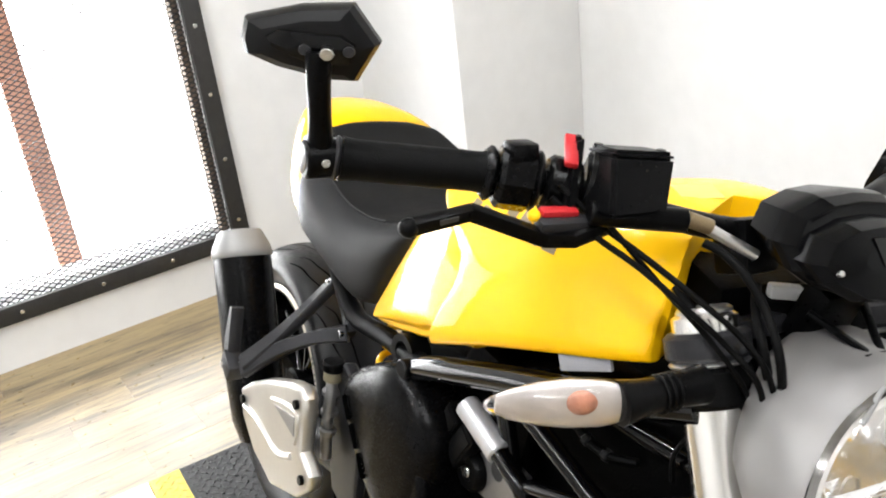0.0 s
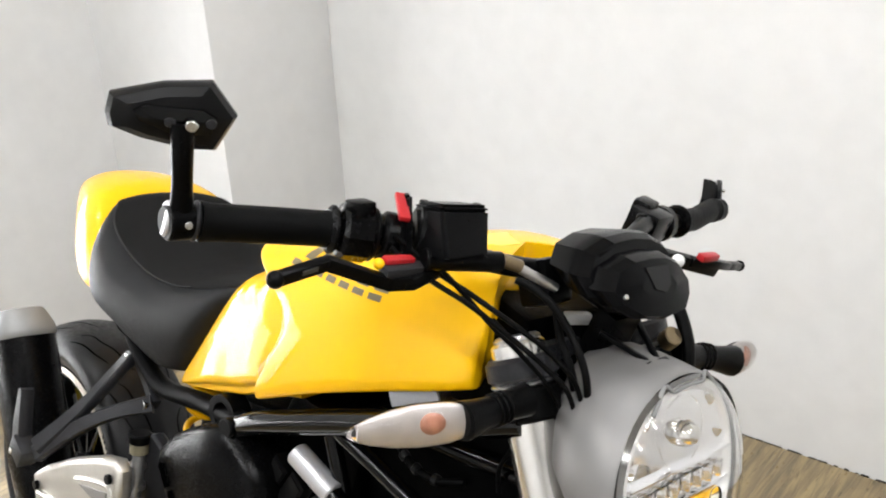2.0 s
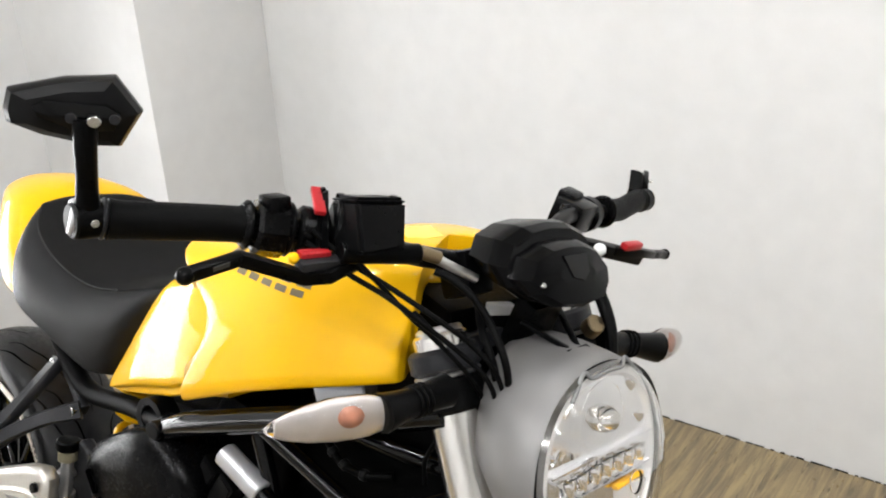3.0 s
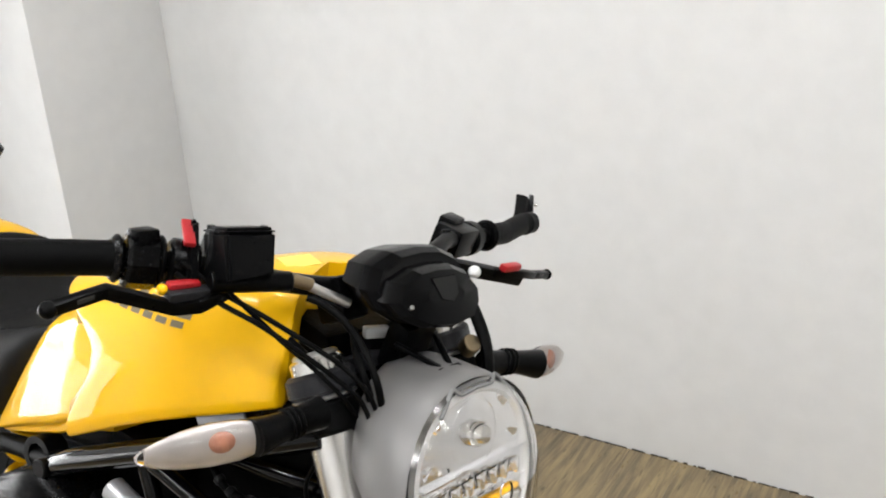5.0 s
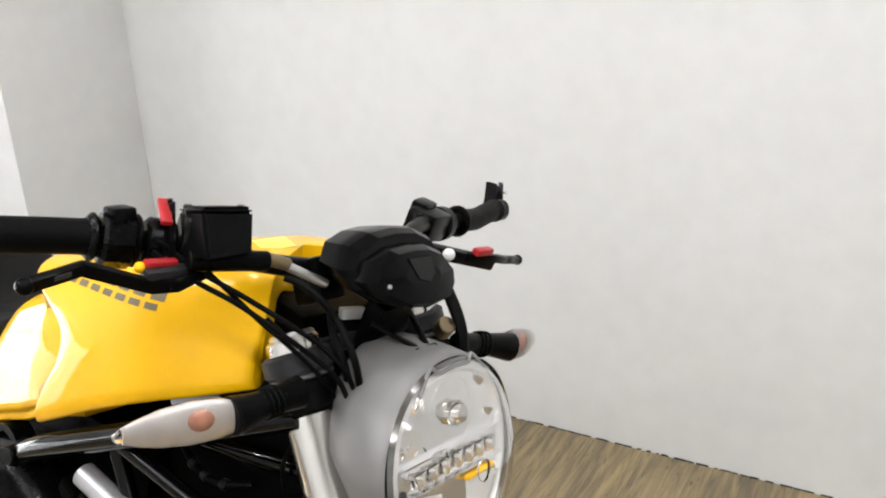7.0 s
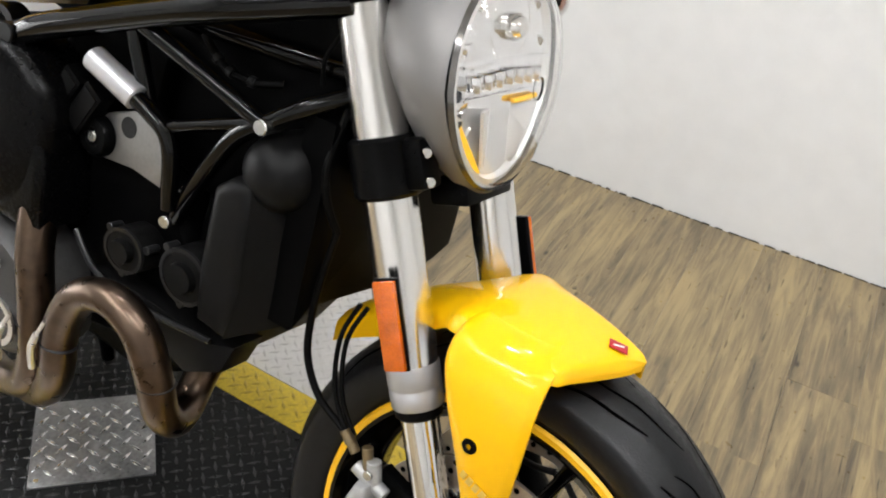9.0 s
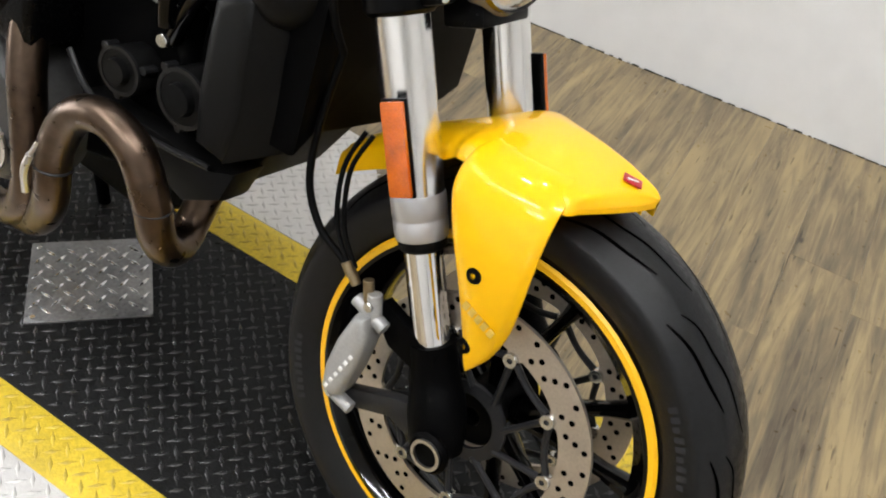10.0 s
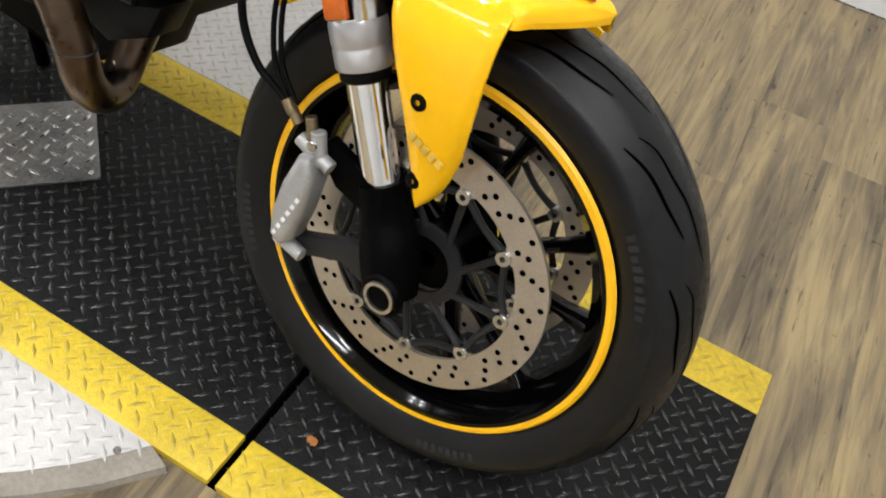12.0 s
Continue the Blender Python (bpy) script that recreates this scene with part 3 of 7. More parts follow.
def point_in(outline):
    def test(x, y):
        c = False
        for (x0, y0), (x1, y1) in zip(outline, outline[1:] + outline[:1]):
            if (y0 > y) != (y1 > y) and x < (x1 - x0) * (y - y0) / (y1 - y0) + x0:
                c = not c
        return c
    return test


arc = [(-0.23 - 0.115 * (1 - math.cos(a)) - 0.25 * a, YN0 - 0.26 * math.sin(a) ** 0.9 - 0.02 * a) for a in [i * math.pi / 2 / 8 for i in range(9)]]
near = [(PX0, YN0 - 0.002)] + [(PX0, -0.62)] + arc[::-1]
w1 = wing("side_plate", near, -0.001, PLATE_SILVER, "pale aluminium tread plate wing with curved front edge")
tread("tread_pattern", PLATE_WING_BAR, [(PX0, -0.2, -0.6, YN0)], w1, -0.001, inside=point_in(near))
far = [(-1.7, YF1 + 0.002), (-0.36, YF1 + 0.002), (-0.48, 0.50), (-0.62, 0.67), (-1.7, 0.74)]
w2 = wing("side_plate", far, -0.001, PLATE_SILVER, "pale aluminium tread plate wing beside yellow stripe")
tread("tread_pattern", PLATE_WING_BAR, [(-1.7, -0.28, YF1, 0.74)], w2, -0.001, inside=point_in(far))
# curved kerb round the near wing
kerb = [(x + 0.034, y - 0.012) for x, y in arc]
bm = B()
loft(bm, [[(x0, y0, -0.003), (x1, y1, -0.003), (x1 + 0.006, y1 - 0.006, -0.03), (x0, y0, -0.03)] for (x0, y0), (x1, y1) in zip(arc, kerb)])
tagged(place(Matrix(), "plate_kerb", bm, CONCRETE), "dusty grey kerb round the curved plate end", "kerb", kind="structure")
# loose square of bright tread plate
sq = new("loose_tread_plate")
sq.matrix_world = pose(-0.742, 0.013, 0.0, 0, 0, 46.0)
tagged(sq, "loose square of bright aluminium tread plate with corner screws", "metal plate")
bm = B()
box(bm, (0.198, 0.190, 0.004), Matrix.Translation((0, 0, 0.0032)), 0.0008)
part("sheet", bm, SHADED_PLATE, sq)
tread("tread_pattern", PLATE_SILVER_BAR, [(-0.097, 0.097, -0.093, 0.093)], sq, 0.0052, single=(-1, 1, -1, 1), pitch=0.034)
for sx, sy in ((1, -1), (1, 1), (-1, -1), (-1, 1)):
    bm = B()
    cyl(bm, (sx * 0.086, sy * 0.082, 0.004), (sx * 0.086, sy * 0.082, 0.0075), 0.0045, 10)
    part("screw", bm, BOLT, sq)
for x, y, par in ((-0.259, -0.319, w1), (-0.60, -0.314, w1), (-0.95, -0.314, w1)):
    bm = B()
    cyl(bm, (x, y, -0.002), (x, y, 0.0018), 0.0055, 12)
    part("screw", bm, BOLT, par)

# ---- the motorcycle: x ahead, y to its left, z up, origin under the front axle ----
LEAN_DEG, STEER, RAKE = 14.5, -4.8, radians(24.3)
bike = new("motorcycle")
bike.matrix_world = pose(-0.003, -0.0719, 0.0038, -LEAN_DEG, 0, -2.5)
tagged(bike, "yellow naked sport motorcycle leaning on its side stand", "motorcycle")
AXIS = Vector((-math.sin(RAKE), 0, math.cos(RAKE)))
S = Matrix.Translation((0.093, 0, 0)) @ Matrix.Rotation(radians(STEER), 4, AXIS) @ Matrix.Translation((-0.093, 0, 0))


def interp(xs, ys, x):
    return float(np.interp(x, xs, ys))


def body_fit(x, y, z):
    """Stretches the machine behind the steering head, longer and broader tailwards, to fit the camera's view."""
    dx = interp((-1.34, -1.24, -1.14, -1.02, -0.946, -0.875, -0.65, -0.47, -0.34, -0.2), (-0.145, -0.118, -0.092, -0.085, -0.071, -0.054, -0.017, 0.0, 0.007, 0.01), x)
    dz = interp((-1.34, -1.2, -1.02, -0.95, -0.87, -0.6, -0.47, -0.3), (-0.027, -0.02, -0.022, -0.016, -0.01, -0.008, -0.003, -0.001), x)
    return Vector((x + dx, y * interp((0.25, 0.5, 0.62), (1.02, 1.09, 1.155), z), z + dz))


def front_fit(x, y, z):
    """Stretches the steered parts to fit the camera's view: bars broad, set a little round to the left."""
    wz = interp((0.42, 0.55, 0.75, 0.95, 1.1, 1.2), (0.2, 0.42, 0.65, 0.9, 1.0, 1.08), z)
    dx = interp((-0.4, -0.2, -0.12, 0.0, 0.1, 0.17, 0.22, 0.33, 0.39), (0.022, 0.016, 0.010, 0.005, -0.004, -0.018, -0.023, -0.043, -0.055), y) * wz
    dy = interp((-0.43, -0.37, -0.15, -0.04, 0.1, 0.17, 0.22, 0.33, 0.39), (-0.049, -0.042, -0.034, -0.022, -0.008, 0.010, 0.026, 0.066, 0.077), y) * wz
    dz = interp((-0.43, -0.37, -0.25, -0.1, 0.1, 0.17, 0.33, 0.39), (-0.014, -0.013, -0.006, -0.003, 0.002, 0.014, 0.012, 0.023), y) * wz - 0.004 * (1 - wz)
    return Vector((x + dx, y + dy, z + dz))


def body(name, bm, mat, label="", parent=None, angle=38):
    GROW[bike.name] = body_fit
    ob = part(name, bm, mat, parent or bike, label, None, angle)
    del GROW[bike.name]
    return ob


def front(name, bm, mat, label="", angle=38):
    GROW[bike.name] = front_fit
    ob = part(name, bm, mat, bike, label, S, angle)
    del GROW[bike.name]
    return ob


def smooth_table(rows, count):
    """Rows of numbers, resampled along a smooth curve."""
    line = spline(rows, max(2, count // (len(rows) - 1)))
    return [list(q) for q in line]


def disc_ring(bm, r0, r1, y, t, n=64, m=None):
    return lathe(bm, [(r0, y - t / 2), (r1, y - t / 2), (r1, y + t / 2), (r0, y + t / 2), (r0, y - t / 2)], n, m)


# -- wheels --
def tyre_profile(R, w, rim):
    """Outline of a radial road tyre, from bead to bead."""
    crown = R - 0.0
    half = [(rim - 0.004, w * 0.30), (rim + 0.008, w * 0.405), (rim + 0.03, w * 0.487), (rim + 0.045, w * 0.5), (crown - 0.024, w * 0.455), (crown - 0.0095, w * 0.31), (crown - 0.0025, w * 0.155), (crown, 0)]
    return [(q[0], q[1]) for q in spline(half + [(r, -h) for r, h in half[-2::-1]], 4)]


def wheel(name, R, w, rim, centre, m, label, groove, edge_metal=None):
    wm = m @ Matrix.Translation(centre)
    # barrel of the rim is the wheel itself; tyre, spokes and discs hang on it
    bm = B()
    rw = w * 0.40
    lathe(bm, [(rim - 0.012, -rw - 0.004), (rim, -rw - 0.004), (rim + 0.003, -rw + 0.002), (rim - 0.012, -rw + 0.006), (rim - 0.022, -rw * 0.6), (rim - 0.028, 0), (rim - 0.022, rw * 0.6),
               (rim - 0.012, rw - 0.006), (rim + 0.003, rw - 0.002), (rim, rw + 0.004), (rim - 0.012, rw + 0.004), (rim - 0.017, rw - 0.004), (rim - 0.034, rw * 0.55), (rim - 0.036, 0),
               (rim - 0.034, -rw * 0.55), (rim - 0.017, -rw + 0.004), (rim - 0.012, -rw - 0.004)], 96)
    wh = part(name, bm, BLACK_GLOSS, bike, label, wm)
    bm = B()
    lathe(bm, tyre_profile(R, w, rim), 96)
    part("tyre", bm, TYRE, wh, "black road tyre with curved grooves")
    # grooves are thin black strips laid on the crown, their shade in the colour
    bm = B()
    prof = tyre_profile(R, w, rim)
    k0, k1 = max(range(len(prof)), key=lambda i: prof[i][1]), min(range(len(prof)), key=lambda i: prof[i][1])
    hs = [p[1] for p in prof[k0:k1 + 1]][::-1]
    rs = [p[0] for p in prof[k0:k1 + 1]][::-1]
    for k in range(groove):
        for side in (-1, 1):
            a0 = 2 * math.pi * (k + (0.5 if side > 0 else 0)) / groove
            for pts in ([(0.06, 0.0), (0.10, 0.07), (0.13, 0.18), (0.19, 0.27), (0.22, 0.36), (0.30, 0.42)], [(0.27, 0.10), (0.33, 0.20), (0.36, 0.32), (0.42, 0.42)]):
                line = spline([(h * w * side, a0 + a * 1.15) for h, a in pts], 5)
                rows = []
                for i, (h, a) in enumerate(line):
                    wd = 0.0011 * math.sin(math.pi * min(1, (i + 0.6) / (len(line)))) + 0.0006
                    r = interp(hs, rs, h) + 0.0006
                    nx = line[min(i + 1, len(line) - 1)] - line[max(i - 1, 0)]
                    tx, ty = nx[0], nx[1] * r
                    ln = math.hypot(tx, ty) or 1
                    px, py = -ty / ln * wd, tx / ln * wd
                    row = []
                    for sg in (-1, 1):
                        hh, aa = h + sg * px, a + sg * py / r
                        rr = interp(hs, rs, hh) + 0.0006
                        row.append(bm.verts.new((rr * math.cos(aa), hh, rr * math.sin(aa))))
                    rows.append(row)
                for u, v in zip(rows, rows[1:]):
                    bm.faces.new((u[0], u[1], v[1], v[0]))
    part("tread_groove", bm, GROOVE, wh, "thin curved tread grooves")
    # raised writing on the sidewall, as plain bars
    bm = B()
    rq = rim + 0.026
    hq = max(h for r, h in prof if abs(r - rq) < 0.006)
    for a_from, count in ((0.35, 9), (1.9, 7), (3.3, 9), (5.0, 8)):
        for k in range(count):
            a = a_from + k * 0.042
            tall = 0.011 if k % 3 else 0.008
            for side in (-1, 1):
                vs = []
                for rr, aa in ((rq, a), (rq, a + 0.026), (rq + tall, a + 0.026), (rq + tall, a)):
                    hh = max(interp([p[0] for p in prof[:len(prof) // 2]], [p[1] for p in prof[:len(prof) // 2]], rr), hq) + 0.0007
                    vs.append(bm.verts.new((rr * math.cos(aa), side * hh, rr * math.sin(aa))))
                bm.faces.new(vs)
    part("sidewall_mark", bm, TYRE_MARK, wh, "faint grey raised writing shapes")["kind"] = "stuff"
    # coloured line on both flanges
    for sg in (-1, 1):
        bm = B()
        y = sg * (rw + 0.0046)
        lathe(bm, [(rim - 0.0068, y), (rim - 0.0005, y), (rim + 0.0030, y - sg * 0.003), (rim + 0.0022, y - sg * 0.005), (rim - 0.0068, y - sg * 0.001), (rim - 0.0068, y)], 96)
        part("rim_stripe", bm, edge_metal or YELLOW_LINE, wh, "dull metallic rim edge" if edge_metal else "thin yellow rim stripe")
    # hub and ten slim spokes in pairs
    bm = B()
    lathe(bm, [(0.012, -0.052), (0.034, -0.052), (0.040, -0.045), (0.033, -0.02), (0.033, 0.02), (0.040, 0.045), (0.034, 0.052), (0.012, 0.052), (0.012, -0.052)], 40)
    part("hub", bm, BLACK_MATT, wh)
    for k in range(5):
        a = 2 * math.pi * k / 5 + 0.3
        for d in (-0.13, 0.13):
            bm = B()
            p0 = Vector((0.034 * math.cos(a + d * 0.6), 0, 0.034 * math.sin(a + d * 0.6)))
            p1 = Vector(((rim - 0.03) * math.cos(a + d * 2.1), 0, (rim - 0.03) * math.sin(a + d * 2.1)))
            u = (p1 - p0).normalized()
            v = Vector((-u.z, 0, u.x))
            rings = []
            for t, hw, hy in ((0, 0.011, 0.024), (0.35, 0.008, 0.016), (0.75, 0.008, 0.014), (1, 0.014, 0.020)):
                c = p0.lerp(p1, t)
                rings.append([c + v * hw * cc + Vector((0, hy * ss, 0)) for cc, ss in [(math.cos(q), math.sin(q)) for q in [2 * math.pi * i / 10 for i in range(10)]]])
            loft(bm, rings)
            part("spoke", bm, BLACK_GLOSS, wh)
    return wh


def brake_disc(wh, y, r, bolts, phase, side):
    """Drilled floating disc: ring with holes, carrier arms, bobbins."""
    r0, t = r * 0.755, 0.005
    bm = B()
    n = 72
    # wavy inner lugs under each bobbin
    prof_in = []
    for k in range(n * 2):
        a = 2 * math.pi * k / (n * 2)
        lug = max(0.0, math.cos((a - phase) * bolts)) ** 10
        prof_in.append((a, r0 - 0.016 * lug))
    lo_o = [bm.verts.new((r * math.cos(a), y - t / 2, r * math.sin(a))) for a, _ in prof_in]
    hi_o = [bm.verts.new((r * math.cos(a), y + t / 2, r * math.sin(a))) for a, _ in prof_in]
    lo_i = [bm.verts.new((q * math.cos(a), y - t / 2, q * math.sin(a))) for a, q in prof_in]
    hi_i = [bm.verts.new((q * math.cos(a), y + t / 2, q * math.sin(a))) for a, q in prof_in]
    k = len(lo_o)
    for i in range(k):
        j = (i + 1) % k
        bm.faces.new((lo_o[i], lo_o[j], lo_i[j], lo_i[i]))
        bm.faces.new((hi_o[j], hi_o[i], hi_i[i], hi_i[j]))
        bm.faces.new((lo_o[j], lo_o[i], hi_o[i], hi_o[j]))
        bm.faces.new((lo_i[i], lo_i[j], hi_i[j], hi_i[i]))
    d = part("brake_disc", bm, STEEL, wh, "drilled steel brake disc, brownish from use", angle=30)
    # holes are black discs on the steel, their shade in the colour
    bm = B()
    for row, (q, off) in enumerate(((0.82, 0.0), (0.885, 0.5), (0.95, 0.0))):
        cnt = 36
        for i in range(cnt):
            if (i + row) % 3 == 2:
                continue
            a = 2 * math.pi * (i + off) / cnt + row * 0.03
            x, z = r * q * math.cos(a), r * q * math.sin(a)
            for sg in (-1, 1):
                vs = [bm.verts.new((x + 0.0037 * math.cos(b), y + sg * (t / 2 + 0.0003), z + 0.0037 * math.sin(b))) for b in [2 * math.pi * e / 10 for e in range(10)]]
                bm.faces.new(vs)
    part("drilling", bm, GROOVE, wh, "dark drilled holes")["kind"] = "stuff"
    # carrier: ring and arms
    bm = B()
    disc_ring(bm, 0.036, 0.052, y * 0.94, 0.006, 40)
    carrier = part("disc_carrier", bm, DARKCAST, wh, "dark grey disc carrier")
    for i in range(bolts):
        a = phase + 2 * math.pi * i / bolts
        step = math.pi / bolts
        # an arm to each bobbin and the curved web to the next
        ring = lambda q, b: (q * math.cos(b), y * 0.94 + (y * 0.06) * (q - 0.046) / (r0 - 0.046), q * math.sin(b))
        bm = B()
        tube(bm, [ring(0.047, a - step * 0.9), ring(0.072, a - step * 0.35), ring(r0 * 0.955, a)], [0.0046, 0.0040, 0.0050], 8, 4)
        part("carrier_arm", bm, DARKCAST, carrier)
        bm = B()
        tube(bm, [ring(r0 * 0.955, a), ring(r0 * 0.86, a + step * 0.7), ring(r0 * 0.86, a + step * 1.3), ring(r0 * 0.955, a + step * 2)], [0.0050, 0.0042, 0.0042, 0.0050], 8, 4)
        part("carrier_web", bm, DARKCAST, carrier)
    for i in range(bolts):
        a = phase + 2 * math.pi * i / bolts
        x, z = r * 0.704 * math.cos(a), r * 0.704 * math.sin(a)
        bm = B()
        lathe(bm, [(0.0035, -0.0065), (0.0085, -0.0065), (0.0095, -0.0045), (0.0095, 0.0045), (0.0085, 0.0065), (0.0035, 0.0065), (0.0035, -0.0065)], 16, Matrix.Translation((x, y, z)))
        part("bobbin", bm, BOLT, wh, "small steel disc bobbin")


TILT_W = Matrix.Translation((0, 0, 0.3)) @ Matrix.Rotation(radians(-1.72), 4, "X") @ Matrix.Rotation(radians(1.56), 4, "Z") @ Matrix.Translation((0, 0, -0.3))
fw = wheel("front_wheel", 0.303, 0.129, 0.226, (0, 0, 0.300), S @ TILT_W, "black cast front wheel with yellow rim stripe", 12)
PH = math.atan2(0.075, 0.096)
for y, sd in ((-0.064, -1), (0.064, 1)):
    brake_disc(fw, y, 0.160, 9, PH, sd)
rw = wheel("rear_wheel", 0.312, 0.178, 0.226, (-1.460, 0.0, 0.309), Matrix(), "black cast rear wheel with wide tyre", 12, STEEL)

# -- fuel tank --
def solid(name, bm, mat, label="", angle=38):
    """A part of the machine placed to fit the camera's view, without the body's stretch."""
    return part(name, bm, mat, bike, label, None, angle)


def sections(bm, rows, shape, count, per, bend=None):
    """Loft of rows (x, half width, low z, high z), each the half outline `shape` mirrored; bend moves single places."""
    rings = []
    for x, w, lo, hi in smooth_table(rows, count):
        half = [(a * w, lo + b * (hi - lo)) for a, b in spline(shape, per)]
        ring = [Vector((x, -q[0], q[1])) for q in half] + [Vector((x, q[0], q[1])) for q in half[-2:0:-1]]
        rings.append([bend(v) for v in ring] if bend else ring)
    loft(bm, rings)
    return rings


def tank_edge(z):
    """The S-shaped rear edge of the tank's main shell."""
    return interp((0.78, 0.809, 0.853, 0.875, 0.902, 0.918, 0.933, 0.948, 0.975, 1.02), (-0.672, -0.668, -0.645, -0.632, -0.628, -0.645, -0.680, -0.722, -0.775, -0.83), z)


def dent(v):
    """Hollow behind the fork, ridge above it and the slanted rear edge."""
    y = abs(v.y)
    if y > 0.05:
        g = -0.006 * math.exp(-((v.x + 0.395) / 0.055) ** 2 - ((v.z - 0.975) / 0.040) ** 2)
        v.y = math.copysign(y + g, v.y)
    # recess for the steering head
    v.x = min(v.x, -0.359 - 0.5 * max(0.0, 0.118 - y))
    t = min(1.0, max(0.0, (-v.x - 0.56) / 0.13))
    if t > 0:
        e = sum(tank_edge(v.z + d) for d in (-0.012, -0.006, 0.0, 0.006, 0.012)) / 5
        v.x += (e + 0.69) * t * t
    return v


TANK = [(-0.336, 0.105, 0.914, 1.014), (-0.338, 0.116, 0.910, 1.022), (-0.346, 0.124, 0.907, 1.028), (-0.372, 0.141, 0.899, 1.038), (-0.41, 0.158, 0.887, 1.045), (-0.45, 0.172, 0.875, 1.046), (-0.50, 0.183, 0.858, 1.040),
        (-0.56, 0.188, 0.835, 1.024), (-0.61, 0.190, 0.815, 1.008), (-0.66, 0.190, 0.797, 0.992), (-0.686, 0.189, 0.789, 0.984), (-0.692, 0.184, 0.792, 0.976)]
TSHAPE = [(0.0, 0.14), (0.60, 0.09), (0.86, 0.02), (0.955, 0.0), (0.99, 0.05), (1.0, 0.14), (0.988, 0.34), (0.945, 0.55), (0.865, 0.74), (0.73, 0.90), (0.42, 0.985), (0.0, 1.0)]
bm = B()
tank_rings = sections(bm, TANK, TSHAPE, 66, 5, dent)
tank = solid("fuel_tank", bm, YELLOW, "glossy yellow fuel tank", angle=50)
PANEL = [(-0.60, 0.176, 0.812, 0.98), (-0.68, 0.179, 0.790, 0.976), (-0.72, 0.175, 0.773, 0.960), (-0.76, 0.170, 0.760, 0.942), (-0.80, 0.166, 0.747, 0.920), (-0.84, 0.160, 0.735, 0.870), (-0.88, 0.150, 0.722, 0.815), (-0.915, 0.140, 0.711, 0.765), (-0.936, 0.128, 0.708, 0.730), (-0.941, 0.115, 0.710, 0.722)]
bm = B()
sections(bm, PANEL, [(0.0, 0.02), (0.80, 0.0), (0.93, 0.0), (0.945, 0.06), (1.0, 0.10), (1.0, 0.22), (0.975, 0.45), (0.90, 0.70), (0.76, 0.90), (0.4, 0.99), (0.0, 1.0)], 45, 4)
part("rear_panel", bm, YELLOW, tank, "yellow tank panel tapering under the seat", angle=40)


def on_tank(u, v, off=0.0009):
    """A place on the tank's right flank: u along the length, v up the half outline, both 0 to 1."""
    n, k = len(tank_rings) - 1, 11 * 5
    a, b = u * n, v * k
    i, j = min(int(a), n - 1), min(int(b), k - 1)
    fa, fb = a - i, b - j
    g = lambda p, q: Vector(tank_rings[p][q])
    p = g(i, j) * (1 - fa) * (1 - fb) + g(i + 1, j) * fa * (1 - fb) + g(i, j + 1) * (1 - fa) * fb + g(i + 1, j + 1) * fa * fb
    nn = (g(i + 1, j) - g(i, j)).cross(g(i, j + 1) - g(i, j)).normalized()
    if nn.y > 0:
        nn = -nn
    return p + nn * off


def find_on_tank(x, z):
    best = None
    for i in range(61):
        for j in range(26, 56):
            p = on_tank(i / 60, j / 55)
            e = (p.x - x) ** 2 + (p.z - z) ** 2
            if best is None or e < best[0]:
                best = (e, i / 60, j / 55)
    return best[1:]


def tank_decal(name, corners, count, gap, mat, label):
    """A row of blank blocks lying on the tank, between two (x, z) ends, with a height."""
    (xa, za), (xb, zb), h = corners
    for k in range(count):
        bm = B()
        t0, t1 = (k + gap / 2) / count, (k + 1 - gap / 2) / count
        grid = []
        for t in (t0, (t0 + t1) / 2, t1):
            col = []
            for s in (0, 0.5, 1):
                u, v = find_on_tank(xa + (xb - xa) * t, za + (zb - za) * t + h * s)
                col.append(on_tank_xz(xa + (xb - xa) * t, za + (zb - za) * t + h * s, u, v))
            grid.append([bm.verts.new(c) for c in col])
        for i in range(2):
            for j in range(2):
                bm.faces.new((grid[i][j], grid[i + 1][j], grid[i + 1][j + 1], grid[i][j + 1]))
        part(name, bm, mat, tank, label)


def on_tank_xz(x, z, u, v):
    for _ in range(8):
        p = on_tank(u, v)
        du, dv = on_tank(min(u + 0.004, 1), v) - p, on_tank(u, min(v + 0.004, 1)) - p
        a = np.array([[du.x, dv.x], [du.z, dv.z]]) / 0.004
        try:
            s = np.linalg.solve(a + np.eye(2) * 1e-6, np.array([x - p.x, z - p.z]))
        except np.linalg.LinAlgError:
            break
        u, v = min(max(u + float(s[0]), 0), 1), min(max(v + float(s[1]), 0.3), 0.99)
    return on_tank(u, v)


tank_decal("maker_mark", ((-0.650, 0.981), (-0.467, 0.982), 0.0140), 6, 0.30, LOGO_GREY, "dark grey blank letter block")
tank_decal("model_mark", ((-0.666, 0.969), (-0.474, 0.971), 0.0072), 7, 0.30, LOGO_GREY, "small dark grey blank letter block")
bm = B()
box(bm, (0.058, 0.006, 0.019), pose(-0.425, -0.148, 0.876, 0, -20, 24), 0.001)
solid("tank_sticker", bm, STICKER, "grey label under the tank edge")
bm = B()
box(bm, (0.030, 0.045, 0.001), pose(-0.428, -0.040, 1.0475, 5, 12, -14), 0.0003)
part("warning_label", bm, LABEL_YELLOW, tank, "pale yellow warning label")

